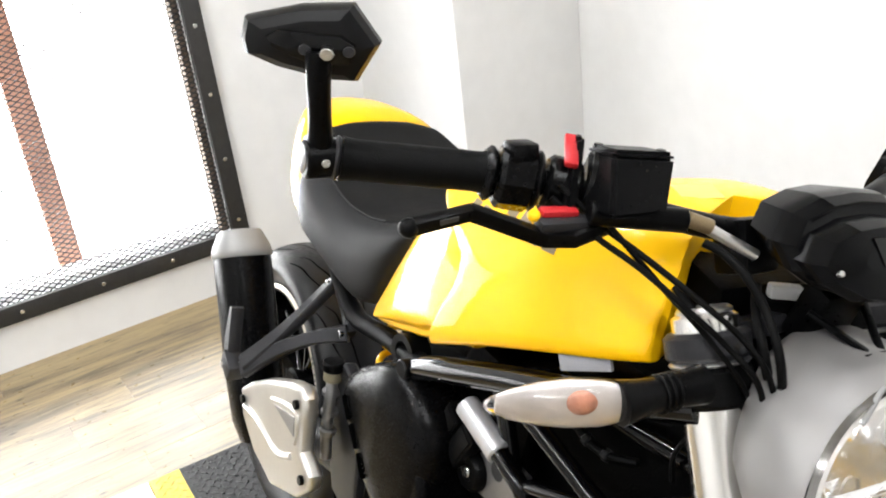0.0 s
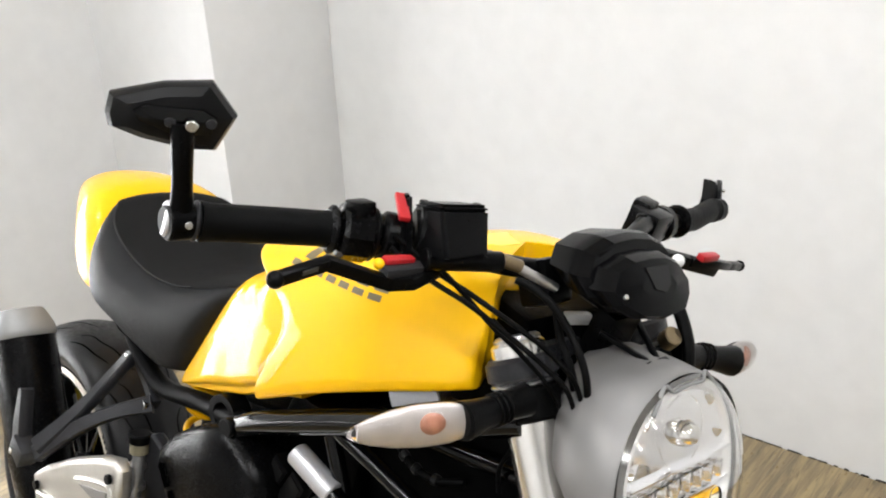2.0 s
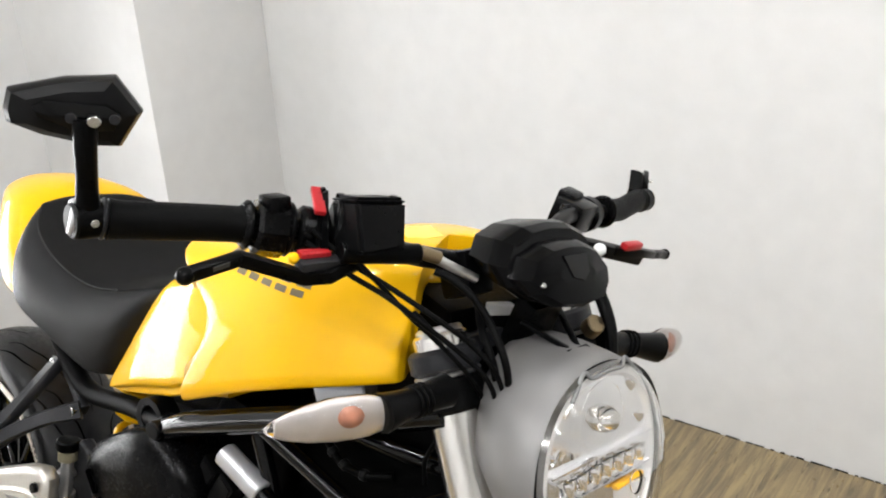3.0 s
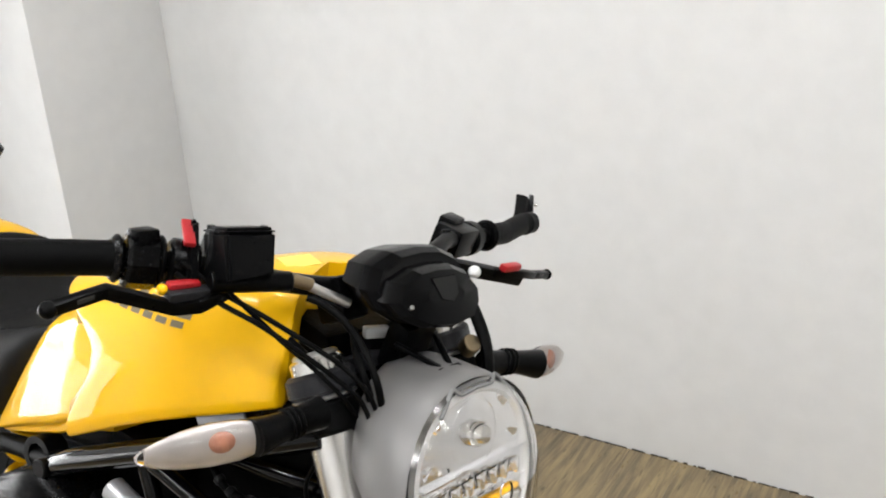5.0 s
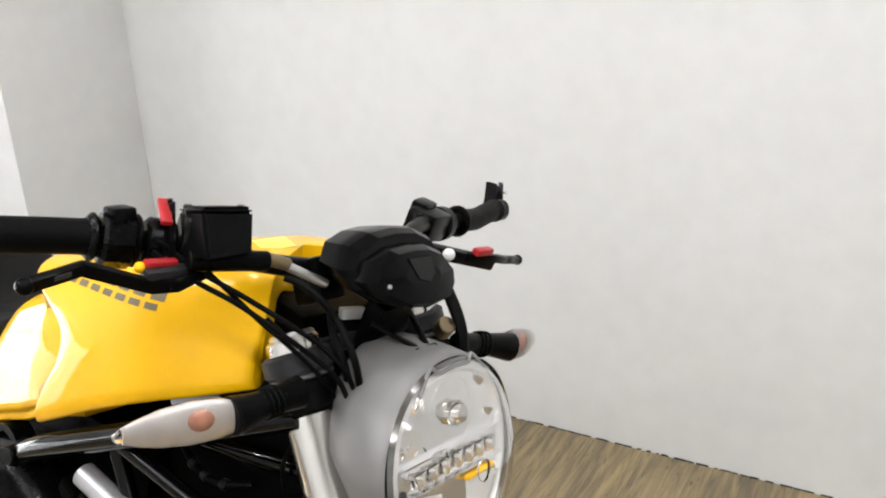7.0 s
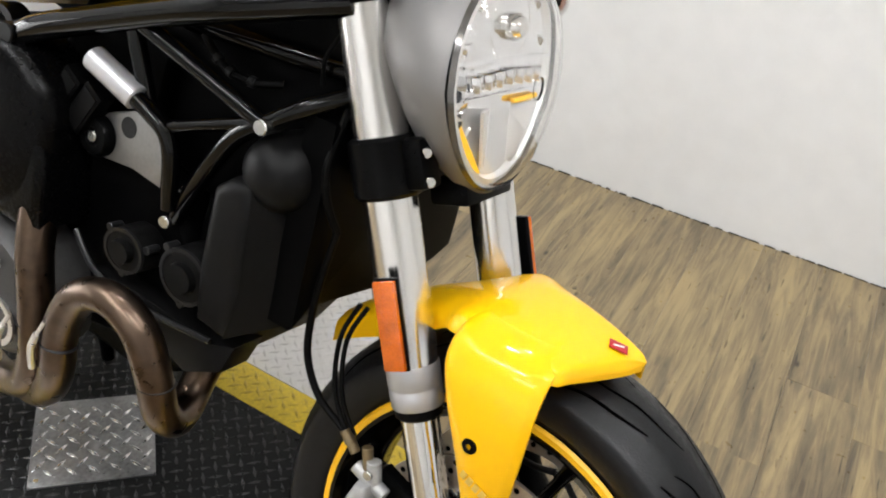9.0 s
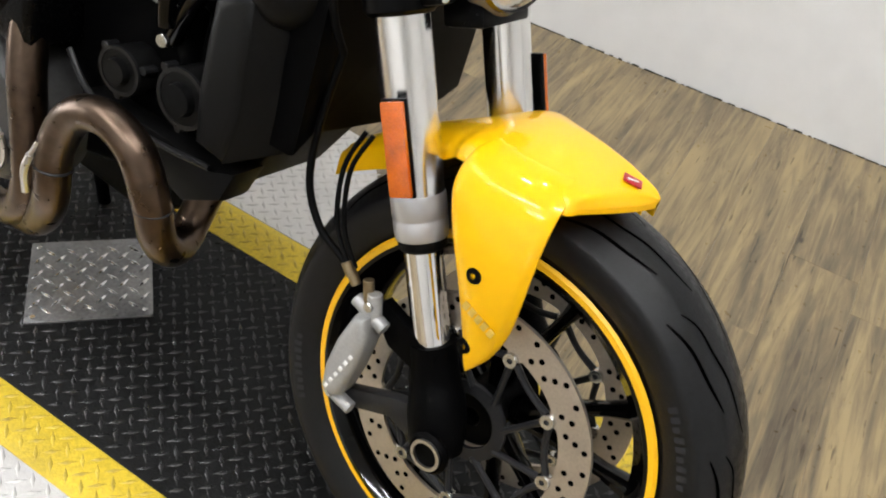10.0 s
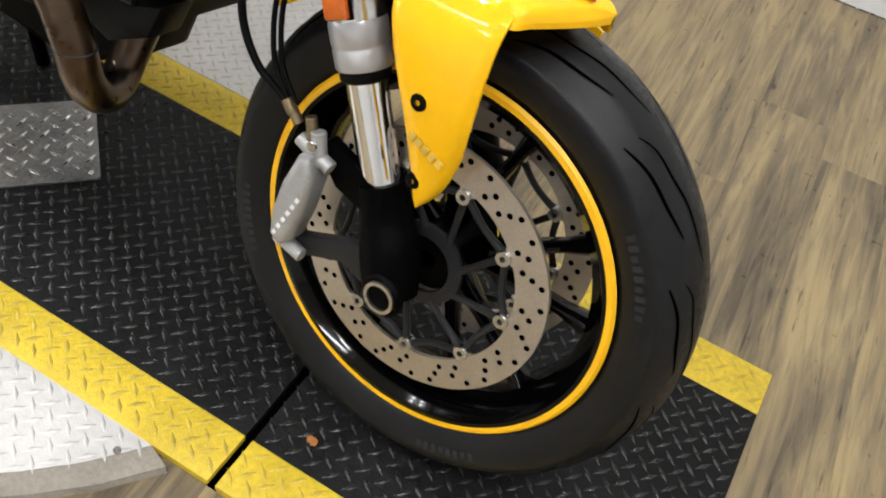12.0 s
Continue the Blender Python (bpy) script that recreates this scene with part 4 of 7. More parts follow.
# -- seat and tail --
SEAT = [(0.0, 0.120, 0.728, 0.905), (0.06, 0.146, 0.726, 0.900), (0.18, 0.159, 0.724, 0.882), (0.36, 0.168, 0.740, 0.864), (0.55, 0.176, 0.760, 0.868), (0.74, 0.179, 0.776, 0.894), (0.88, 0.166, 0.786, 0.924), (0.97, 0.132, 0.796, 0.950), (1.0, 0.108, 0.81, 0.946)]
SSHAPE = [(0.0, 0.0), (0.80, 0.0), (0.94, 0.02), (0.985, 0.14), (1.0, 0.38), (0.975, 0.60), (0.90, 0.78), (0.80, 0.875), (0.70, 0.905), (0.4, 0.95), (0.0, 0.96)]
bm = B()
seat_rings = []
for u, w, lo, hi in smooth_table(SEAT, 48):
    half = [(a * w, lo + b * (hi - lo)) for a, b in spline(SSHAPE, 4)]
    # the front edge slants along the tank, the rear one stands upright
    sx = lambda z: (1 - u) * (-0.80 - (0.925 - z) * 0.61) + u * -1.232
    seat_rings.append([Vector((sx(q[1]), -q[0], q[1])) for q in half] + [Vector((sx(q[1]), q[0], q[1])) for q in half[-2:0:-1]])
loft(bm, seat_rings)
seat = solid("seat", bm, VINYL, "black stitched vinyl rider seat", angle=60)
k = 29
nr = len(seat_rings)
bm = B()
rows = [[p + Vector((0, 0, 0.0011)) for p in seat_rings[i][k:len(seat_rings[0]) - k + 1]] for i in range(int(nr * 0.02), int(nr * 0.92) + 1)]
loft(bm, rows, caps=False, closed=False)
part("seat_panel", bm, SUEDE, seat, "darker matt top panel of the seat", angle=60)
bm = B()
seam = [seat_rings[i][k] + Vector((0, 0, 0.0012)) for i in range(int(nr * 0.30), int(nr * 0.90), 2)]
seam += [seat_rings[int(nr * 0.92)][j] + Vector((0, 0, 0.0012)) for j in range(k + 3, 52 - 0, 3) if j < len(seat_rings[0])]
tube(bm, [tuple(v) for v in seam], 0.0016, 6, 3)
part("seam", bm, GAP, seat, "sewn seam round the seat panel")
TAIL = [(-1.150, 0.128, 0.774, 0.82), (-1.185, 0.146, 0.776, 0.872), (-1.230, 0.153, 0.780, 0.932), (-1.27, 0.148, 0.786, 0.956), (-1.315, 0.134, 0.796, 0.963), (-1.37, 0.110, 0.811, 0.961), (-1.43, 0.082, 0.831, 0.949), (-1.49, 0.052, 0.851, 0.926), (-1.53, 0.022, 0.866, 0.902)]
bm = B()
sections(bm, TAIL, [(0.0, 0.0), (0.85, 0.0), (0.97, 0.08), (1.0, 0.28), (0.965, 0.58), (0.82, 0.83), (0.42, 0.97), (0.0, 1.0)], 40, 4)
tail = solid("tail_cowl", bm, YELLOW, "glossy yellow tail cowl behind the seat", angle=60)

# -- trellis frame: right and left sides --


def mirror(pts, sg):
    return [(x, y * sg, z) for x, y, z in pts]


for sg in (1, -1):
    for nm, pts, r in (("top_tube", [(-0.685, -0.150, 0.742), (-0.64, -0.152, 0.768), (-0.515, -0.150, 0.818), (-0.404, -0.148, 0.858), (-0.292, -0.115, 0.898)], 0.0162),
                       ("diagonal_tube", [(-0.515, -0.146, 0.806), (-0.352, -0.136, 0.752)], 0.0098),
                       ("brace_tube", [(-0.475, -0.132, 0.703), (-0.372, -0.132, 0.745)], 0.0082),
                       ("lower_tube", [(-0.345, -0.132, 0.757), (-0.40, -0.128, 0.712), (-0.479, -0.108, 0.580)], 0.0108),
                       ("head_brace", [(-0.352, -0.134, 0.752), (-0.31, -0.125, 0.785), (-0.262, -0.09, 0.815)], 0.0105),
                       ("upright_tube", [(-0.540, -0.138, 0.800), (-0.512, -0.126, 0.700)], 0.0090),
                       ("rear_tube", [(-0.577, -0.148, 0.748), (-0.500, -0.140, 0.712), (-0.474, -0.132, 0.680), (-0.474, -0.122, 0.600)], 0.0098),
                       ("seat_rail", [(-0.685, -0.140, 0.742), (-0.80, -0.125, 0.72), (-0.93, -0.115, 0.70), (-1.05, -0.10, 0.77)], 0.014)):
        bm = B()
        tube(bm, mirror(pts, sg), r, 14)
        body(nm, bm, BLACK_MATT if nm == "seat_rail" else BLACK_GLOSS, "black frame tube")
    bm = B()
    cyl(bm, (-0.594, -0.168 * sg, 0.742), (-0.522, -0.163 * sg, 0.716), 0.0155, 24)
    solid("tube_sleeve", bm, SATIN_WHITE, "bright silver sleeve on the frame tube")
    for p, r in (((-0.346, -0.138, 0.752), 0.0085), ((-0.481, -0.11, 0.578), 0.0080), ((-0.468, -0.108, 0.620), 0.0075), ((-0.690, -0.158, 0.742), 0.013)):
        bm = B()
        cyl(bm, (p[0], (p[1] + 0.02) * sg, p[2]), (p[0], (p[1] - 0.012) * sg, p[2]), r, 16)
        body("frame_bolt", bm, BOLT if p[0] > -0.6 else BLACK, "frame bolt")
bm = B()
cyl(bm, (-0.25, 0, 0.80), (-0.335, 0, 0.985), 0.036, 24)
body("steering_head", bm, BLACK_MATT)

# -- engine --
def blob(name, outline, y0, y1, mat, label="", bevel=0.012, seg=3):
    bm = B()
    prism(bm, outline, y0, y1, bevel, seg=seg)
    return body(name, bm, mat, label)


blob("engine_block", [(-0.42, 0.42), (-0.46, 0.56), (-0.52, 0.66), (-0.70, 0.70), (-0.82, 0.66), (-0.86, 0.50), (-0.84, 0.36), (-0.70, 0.34), (-0.52, 0.38)], -0.105, 0.12, BLACK_MATT, "black twin-cylinder engine block", 0.02)
blob("front_cylinder", [(-0.385, 0.425), (-0.315, 0.55), (-0.33, 0.64), (-0.46, 0.62), (-0.48, 0.44)], -0.085, 0.085, BLACK_MATT, "black front cylinder head", 0.015)
blob("rear_cylinder", [(-0.54, 0.62), (-0.52, 0.78), (-0.66, 0.80), (-0.72, 0.66)], -0.10, 0.09, BLACK_MATT, "black rear cylinder head", 0.015)
bm = B()
prism(bm, [(-0.612, 0.612), (-0.618, 0.650), (-0.595, 0.672), (-0.55, 0.690), (-0.505, 0.688), (-0.496, 0.612), (-0.545, 0.618)], -0.136, -0.124, 0.003)
plate = solid("engine_plate", bm, CAST, "grey cast engine mounting plate")
# hole is a dark disc on the plate, its shade in the colour
bm = B()
cyl(bm, (-0.558, -0.1362, 0.666), (-0.558, -0.1368, 0.666), 0.013, 20)
part("hole", bm, GAP, plate, "dark disc standing in for a round hole")
bm = B()
lathe(bm, [(0, -0.146), (0.010, -0.146), (0.012, -0.150), (0.022, -0.150), (0.026, -0.145), (0.027, -0.125), (0, -0.125)], 28, Matrix.Translation((-0.603, 0, 0.640)))
cap = solid("plate_cap", bm, BLACK, "round black cap")
bm = B()
cyl(bm, (-0.603, -0.145, 0.640), (-0.603, -0.151, 0.640), 0.007, 14)
part("bolt", bm, BOLT, cap)
# two black plugs of the wiring above the plate
for px, pz in ((-0.652, 0.680), (-0.615, 0.672)):
    bm = B()
    box(bm, (0.032, 0.022, 0.066), pose(px, -0.148, pz, 0, 32, 0), 0.003)
    plug = solid("connector", bm, BLACK, "black wiring connector")
    bm = B()
    box(bm, (0.024, 0.003, 0.054), pose(px, -0.1595, pz, 0, 32, 0), 0.0008)
    part("clip", bm, ENGINE_COVER, plug)
# black block added under the seat, behind the spring, to close the see-through gap
blob("underseat_block", [(-0.60, 0.60), (-0.60, 0.735), (-0.80, 0.70), (-0.93, 0.69), (-0.95, 0.56), (-0.80, 0.52)], -0.040, 0.10, BLACK_MATT, "black block filling the gap under the seat", 0.012)
# seam rim of the crankcase
bm = B()
tube(bm, [(-0.612, -0.150, 0.512), (-0.575, -0.152, 0.478), (-0.527, -0.152, 0.462), (-0.45, -0.150, 0.462), (-0.374, -0.146, 0.467)], 0.0040, 8)
solid("case_rim", bm, RIM_BLACK, "dark rim of the crankcase")
# black block added to cover the dark, shaded area below the engine
bm = B()
prism(bm, [(-0.585, 0.470), (-0.503, 0.472), (-0.433, 0.468), (-0.374, 0.463), (-0.338, 0.476), (-0.354, 0.432), (-0.408, 0.404), (-0.457, 0.420), (-0.55, 0.430)], -0.144, -0.090, 0.006)
solid("dark_area_block", bm, ENGINE_COVER, "black block filling the dark area under the crankcase rim")
# airbox between the frame tubes
blob("airbox", [(-0.64, 0.68), (-0.62, 0.78), (-0.42, 0.86), (-0.315, 0.88), (-0.305, 0.80), (-0.315, 0.68), (-0.42, 0.60)], -0.082, 0.082, BLACK_MATT, "black airbox between the frame tubes", 0.012)
# inner rail, hose and cover seen between the frame tubes
bm = B()
tube(bm, [(-0.520, -0.103, 0.806), (-0.396, -0.105, 0.814), (-0.280, -0.098, 0.820)], 0.0115, 14)
solid("inner_rail", bm, BLACK_GLOSS, "black inner frame rail")
bm = B()
tube(bm, [(-0.490, -0.108, 0.800), (-0.459, -0.115, 0.782), (-0.437, -0.116, 0.774), (-0.405, -0.112, 0.772), (-0.375, -0.100, 0.780)], 0.0048, 10)
hose = solid("breather_hose", bm, RUBBER, "thin black breather hose")
for p, q in (((-0.463, -0.115, 0.784), (-0.456, -0.115, 0.780)), ((-0.441, -0.116, 0.776), (-0.433, -0.116, 0.773)), ((-0.412, -0.113, 0.772), (-0.404, -0.112, 0.772))):
    bm = B()
    cyl(bm, p, q, 0.0068, 12)
    part("hose_clamp", bm, RIM_BLACK, hose)
bm = B()
prism(bm, [(-0.400, 0.834), (-0.322, 0.846), (-0.306, 0.830), (-0.376, 0.816)], -0.092, -0.078, 0.004)
solid("airbox_cover", bm, ENGINE_COVER, "dark grey airbox cover panel")
bm = B()
tube(bm, [(-0.296, -0.112, 0.880), (-0.302, -0.120, 0.858), (-0.314, -0.121, 0.829), (-0.314, -0.116, 0.800)], 0.0026, 8)
solid("switch_wire", bm, RUBBER, "thin black wire by the fork")
# alternator and clutch covers on the right
bm = B()
lathe(bm, [(0, -0.19), (0.05, -0.19), (0.085, -0.183), (0.10, -0.165), (0.105, -0.10), (0, -0.10)], 48, Matrix.Translation((-0.70, 0, 0.40)))
cover = body("clutch_cover", bm, COVER, "grey cast aluminium clutch cover")
bm = B()
disc_ring(bm, 0.030, 0.038, -0.191, 0.004, 36, Matrix.Translation((-0.668, 0, 0.37)))
part("filler_ring", bm, SILVER, cover, "silver filler ring")
bm = B()
for k in range(6):
    box(bm, (0.0075, 0.0016, 0.011), pose(-0.715 + k * 0.0105, -0.1905, 0.445 + k * 0.002, 0, -8, 0), 0.0004)
part("cover_mark", bm, SILVER, cover, "raised cast lettering shapes")
# -- black block added to fill the dark space at the steering head --
bm = B()
prism(bm, [(-0.43, 0.86), (-0.43, 0.99), (-0.385, 1.002), (-0.330, 0.985), (-0.305, 0.86)], -0.088, 0.088, 0.012)
solid("steering_head", bm, BLACK_MATT, "black block filling the dark space at the steering head")

# belt cover pod with slots
def pillow(bm, outline, layers):
    """Cushion-like cover: a smooth outline in x and z, drawn in towards its middle over layers of (y, scale)."""
    line = [Vector((q[0], 0, q[1])) for q in spline(outline, 5, True)]
    c = sum(line, Vector()) / len(line)
    return loft(bm, [[Vector((c.x + (p.x - c.x) * k, y, c.z + (p.z - c.z) * k)) for p in line] for y, k in layers])


bm = B()
pillow(bm, [(-0.874, 0.618), (-0.850, 0.668), (-0.765, 0.718), (-0.700, 0.730), (-0.648, 0.695), (-0.630, 0.640), (-0.650, 0.550), (-0.72, 0.500), (-0.812, 0.550)], ((-0.12, 0.99), (-0.170, 1.0), (-0.188, 0.985), (-0.200, 0.93), (-0.207, 0.84), (-0.211, 0.70), (-0.2125, 0.40), (-0.213, 0.05)))
for v in bm.verts:
    # the outer face falls away towards the front
    if v.co.y < -0.16:
        v.co.y += 0.10 * max(0.0, v.co.x + 0.74)
pod = solid("belt_cover", bm, BLACK_SATIN, "large black plastic belt cover with slots", angle=80)
for k in range(3):
    bm = B()
    box(bm, (0.006, 0.010, 0.036), pose(-0.830 + k * 0.030, -0.2105, 0.620 - k * 0.030, 0, -42, 0), 0.0025)
    part("slot", bm, GROOVE, pod, "dark slot")
bm = B()
cyl(bm, (-0.668, -0.175, 0.674), (-0.668, -0.196, 0.674), 0.0095, 16)
part("bolt", bm, BOLT, pod)
bm = B()
disc_ring(bm, 0.0095, 0.015, -0.206, 0.006, 24, Matrix.Translation((-0.668, 0.016, 0.674)))
part("bolt_recess", bm, BLACK, pod)
bm = B()
prism(bm, [(-0.720, 0.505), (-0.650, 0.500), (-0.628, 0.512), (-0.632, 0.600), (-0.650, 0.645), (-0.720, 0.645)], -0.196, -0.110, 0.012, seg=3)
part("cover_foot", bm, BLACK_SATIN, pod, "lower front corner of the belt cover", angle=50)
# front engine cover beside the radiator
bm = B()
prism(bm, [(-0.392, 0.567), (-0.391, 0.628), (-0.389, 0.665), (-0.368, 0.683), (-0.334, 0.686), (-0.330, 0.638), (-0.324, 0.559), (-0.338, 0.494), (-0.385, 0.500)], -0.172, -0.10, 0.018, seg=5)
cv = solid("radiator_side_cover", bm, ENGINE_COVER, "black plastic radiator side cover", angle=60)
bm = B()
edge = [(-0.334, 0.686), (-0.330, 0.638), (-0.324, 0.559), (-0.337, 0.496)]
far = [(-0.308, 0.668), (-0.302, 0.630), (-0.296, 0.570), (-0.296, 0.520)]
loft(bm, [[Vector((e[0] - 0.002, -0.1695, e[1])), Vector((f[0], -0.128, f[1])), Vector((f[0], -0.095, f[1])), Vector((e[0] - 0.002, -0.095, e[1]))] for e, f in zip(edge, far)])
part("front_plane", bm, ENGINE_COVER, cv, "slanted front plane of the cover", angle=30)
bm = B()
lathe(bm, [(0, -0.150), (0.014, -0.149), (0.028, -0.143), (0.039, -0.132), (0.044, -0.117), (0.044, -0.06), (0, -0.06)], 36, Matrix.Translation((-0.335, 0, 0.700)))
body("horn", bm, ENGINE_COVER, "round dark horn")
bm = B()
prism(bm, [(-0.140, 0.531), (-0.110, 0.553), (0.04, 0.538), (0.10, 0.534), (0.17, 0.548), (0.205, 0.560), (0.205, 0.745), (0.16, 0.775), (-0.140, 0.775)], -0.020, 0.020, 0.006, Matrix.Translation((-0.290, 0, 0)) @ Matrix.Rotation(radians(90), 4, "Z"))
rad = solid("radiator", bm, BLACK_MATT, "black finned radiator")
blob("sump", [(-0.50, 0.30), (-0.47, 0.42), (-0.80, 0.40), (-0.82, 0.26), (-0.60, 0.24)], 0.0, 0.11, BLACK_MATT, "black oil sump", 0.02)
blob("oil_cooler", [(-0.310, 0.545), (-0.305, 0.57), (-0.36, 0.59), (-0.400, 0.50), (-0.375, 0.485)], -0.10, 0.10, BLACK_MATT, "black finned oil cooler", 0.006)
bm = B()
for cx, cz, r in ((-0.518, 0.527, 0.030), (-0.425, 0.535, 0.036)):
    lathe(bm, [(0, -0.148), (r * 0.5, -0.148), (r * 0.55, -0.140), (r * 0.9, -0.140), (r, -0.132), (r, -0.10), (0, -0.10)], 32, Matrix.Translation((cx, 0, cz)))
body("pump_cover", bm, ENGINE_COVER, "round black pump covers")
# lighter rings paint the light caught by the covers' edges
for cx, cz, r in ((-0.518, 0.527, 0.030), (-0.425, 0.535, 0.036)):
    bm = B()
    disc_ring(bm, r * 0.86, r * 1.0, -0.139, 0.004, 32, Matrix.Translation((cx, 0, cz)))
    body("cover_rim", bm, RIM_BLACK, "lighter ring imitating the lit rim of the round cover")
    for k in range(3):
        bm = B()
        a = 2 * math.pi * k / 3 + 0.4
        cyl(bm, (cx + r * 1.12 * math.cos(a), -0.12, cz + r * 1.12 * math.sin(a)), (cx + r * 1.12 * math.cos(a), -0.137, cz + r * 1.12 * math.sin(a)), 0.0055, 10)
        body("cover_screw", bm, RIM_BLACK)

# -- exhaust --
bm = B()
tube(bm, [(-0.655, -0.12, 0.60), (-0.642, -0.150, 0.55), (-0.628, -0.168, 0.49), (-0.618, -0.172, 0.43), (-0.612, -0.172, 0.34), (-0.64, -0.165, 0.275), (-0.72, -0.14, 0.235), (-0.82, -0.10, 0.22)], 0.0215, 20)
body("exhaust_header", bm, BRONZE, "bronze heat-tinted rear header pipe")
bm = B()
tube(bm, [(-0.70, -0.13, 0.235), (-0.62, -0.155, 0.265), (-0.565, -0.182, 0.335), (-0.548, -0.192, 0.42), (-0.515, -0.196, 0.482), (-0.468, -0.197, 0.502), (-0.425, -0.194, 0.480), (-0.403, -0.188, 0.425), (-0.400, -0.176, 0.375), (-0.404, -0.150, 0.345), (-0.420, -0.112, 0.338), (-0.432, -0.080, 0.365), (-0.43, -0.05, 0.44), (-0.425, -0.03, 0.54)], 0.0210, 20)
body("exhaust_header", bm, BRONZE, "bronze heat-tinted looping front header pipe")
for c, d in (((-0.402, -0.186, 0.418), (0.05, 0.1, -1)), ((-0.552, -0.190, 0.395), (0.1, 0, 1)), ((-0.616, -0.172, 0.385), (0, 0, 1))):
    bm = B()
    d = Vector(d).normalized()
    cyl(bm, Vector(c) - d * 0.003, Vector(c) + d * 0.0025, 0.0222, 24)
    body("pipe_joint", bm, DARKCAST, "dark joint band on the header pipe")
for x0, z0 in ((-0.632, 0.365), (-0.572, 0.385)):
    bm = B()
    tube(bm, [(x0 - 0.006, -0.205, z0 - 0.035), (x0, -0.212, z0), (x0 + 0.012, -0.214, z0 + 0.028)], 0.0046, 8)
    tube(bm, [(x0 + 0.012, -0.214, z0 + 0.028), (x0 + 0.022, -0.212, z0 + 0.05)], 0.0028, 6)
    body("pipe_spring", bm, SILVER, "steel retaining spring on the header")
# silencer
A0, A1 = Vector((-1.205, -0.205, 0.375)), Vector((-1.335, -0.212, 0.668))
dirv = (A1 - A0).normalized()
side = Vector((0, -1, 0))
upv = dirv.cross(side).normalized()
HL = (A1 - A0).length


def oval(c, rx, ry, n=32, power=0.8):
    out = []
    for k in range(n):
        a = 2 * math.pi * k / n
        ca, sa = math.cos(a), math.sin(a)
        out.append(c + side * rx * math.copysign(abs(ca) ** power, ca) + upv * ry * math.copysign(abs(sa) ** power, sa))
    return out


bm = B()
loft(bm, [oval(A0 + dirv * t, a, b) for t, a, b in ((-0.02, 0.036, 0.044), (0.02, 0.046, 0.056), (0.10, 0.050, 0.060), (HL - 0.04, 0.050, 0.060), (HL - 0.004, 0.050, 0.060))])
sil = solid("silencer", bm, BLACK_SATIN, "satin black oval silencer", angle=50)
bm = B()
loft(bm, [oval(A0 + dirv * t, a, b) for t, a, b in ((HL - 0.004, 0.0505, 0.0605), (HL, 0.053, 0.063), (HL + 0.008, 0.0525, 0.0625), (HL + 0.018, 0.050, 0.060), (HL + 0.044, 0.038, 0.048), (HL + 0.047, 0.034, 0.044), (HL + 0.042, 0.030, 0.040), (HL + 0.01, 0.028, 0.038))])
part("end_cap", bm, CAP_GREY, sil, "grey cast end cap", angle=40)
bm = B()
prism(bm, [(-1.152, 0.496), (-1.112, 0.525), (-1.03, 0.572), (-0.930, 0.617), (-0.886, 0.630), (-0.868, 0.618), (-0.868, 0.585), (-0.872, 0.530), (-0.832, 0.512), (-0.838, 0.486), (-0.880, 0.448), (-0.988, 0.404), (-1.072, 0.414), (-1.140, 0.450)], -0.262, -0.236, 0.010, seg=4)
hs = solid("heat_shield", bm, SHIELD, "brushed silver exhaust heat shield with triangular slot", angle=50)
# thin plate in darker metal puts the recess's shade into the colour
bm = B()
prism(bm, [(-0.983, 0.552), (-0.896, 0.576), (-0.896, 0.544)], -0.2636, -0.2612, 0.0006)
part("slot", bm, CAST, hs, "darker triangular plate standing in for a recess")
bm = B()
tube(bm, [(-0.994, -0.2615, 0.556), (-0.940, -0.2615, 0.576), (-0.890, -0.2615, 0.586), (-0.884, -0.2615, 0.560), (-0.888, -0.2615, 0.536)], 0.0042, 8, 4)
part("rib", bm, SHIELD, hs, "pressed rib")
bm = B()
tube(bm, [(-1.125, -0.2612, 0.475), (-1.05, -0.2615, 0.485), (-0.96, -0.2615, 0.480), (-0.90, -0.2612, 0.508)], 0.006, 8)
part("rib", bm, SHIELD, hs, "pressed rib")
for x, z in ((-0.889, 0.601), (-0.852, 0.497), (-1.130, 0.485)):
    bm = B()
    cyl(bm, (x, -0.255, z), (x, -0.268, z), 0.0075, 14)
    part("bolt", bm, BLACK, hs)
# passenger bracket and peg
def strap(bm, pts, wid, thick):
    """Flat cast bar along a line, its broad side turned outwards."""
    rings = []
    line = spline([(*p, w) for p, w in zip(pts, wid)], 5)
    for i, q in enumerate(line):
        d = Vector((line[min(i + 1, len(line) - 1)] - line[max(i - 1, 0)])[:3]).normalized()
        u = d.cross(Vector((0, 1, 0))).normalized()
        n = u.cross(d).normalized()
        c, w, t = Vector(q[:3]), q[3] / 2, thick / 2
        rings.append([c + u * a * w + n * b * t for a, b in ((-1, -0.6), (-0.8, -1), (0.8, -1), (1, -0.6), (1, 0.6), (0.8, 1), (-0.8, 1), (-1, 0.6))])
    return loft(bm, rings)


bm = B()
strap(bm, [(-1.092, -0.128, 0.702), (-1.085, -0.165, 0.672), (-1.085, -0.215, 0.625), (-1.115, -0.272, 0.560)], (0.030, 0.024, 0.024, 0.030), 0.018)
strap(bm, [(-1.005, -0.138, 0.648), (-1.035, -0.180, 0.632), (-1.072, -0.225, 0.600), (-1.115, -0.272, 0.548)], (0.030, 0.022, 0.024, 0.028), 0.018)
strap(bm, [(-1.092, -0.124, 0.702), (-1.05, -0.126, 0.675), (-1.005, -0.132, 0.645)], (0.022, 0.016, 0.022), 0.014)
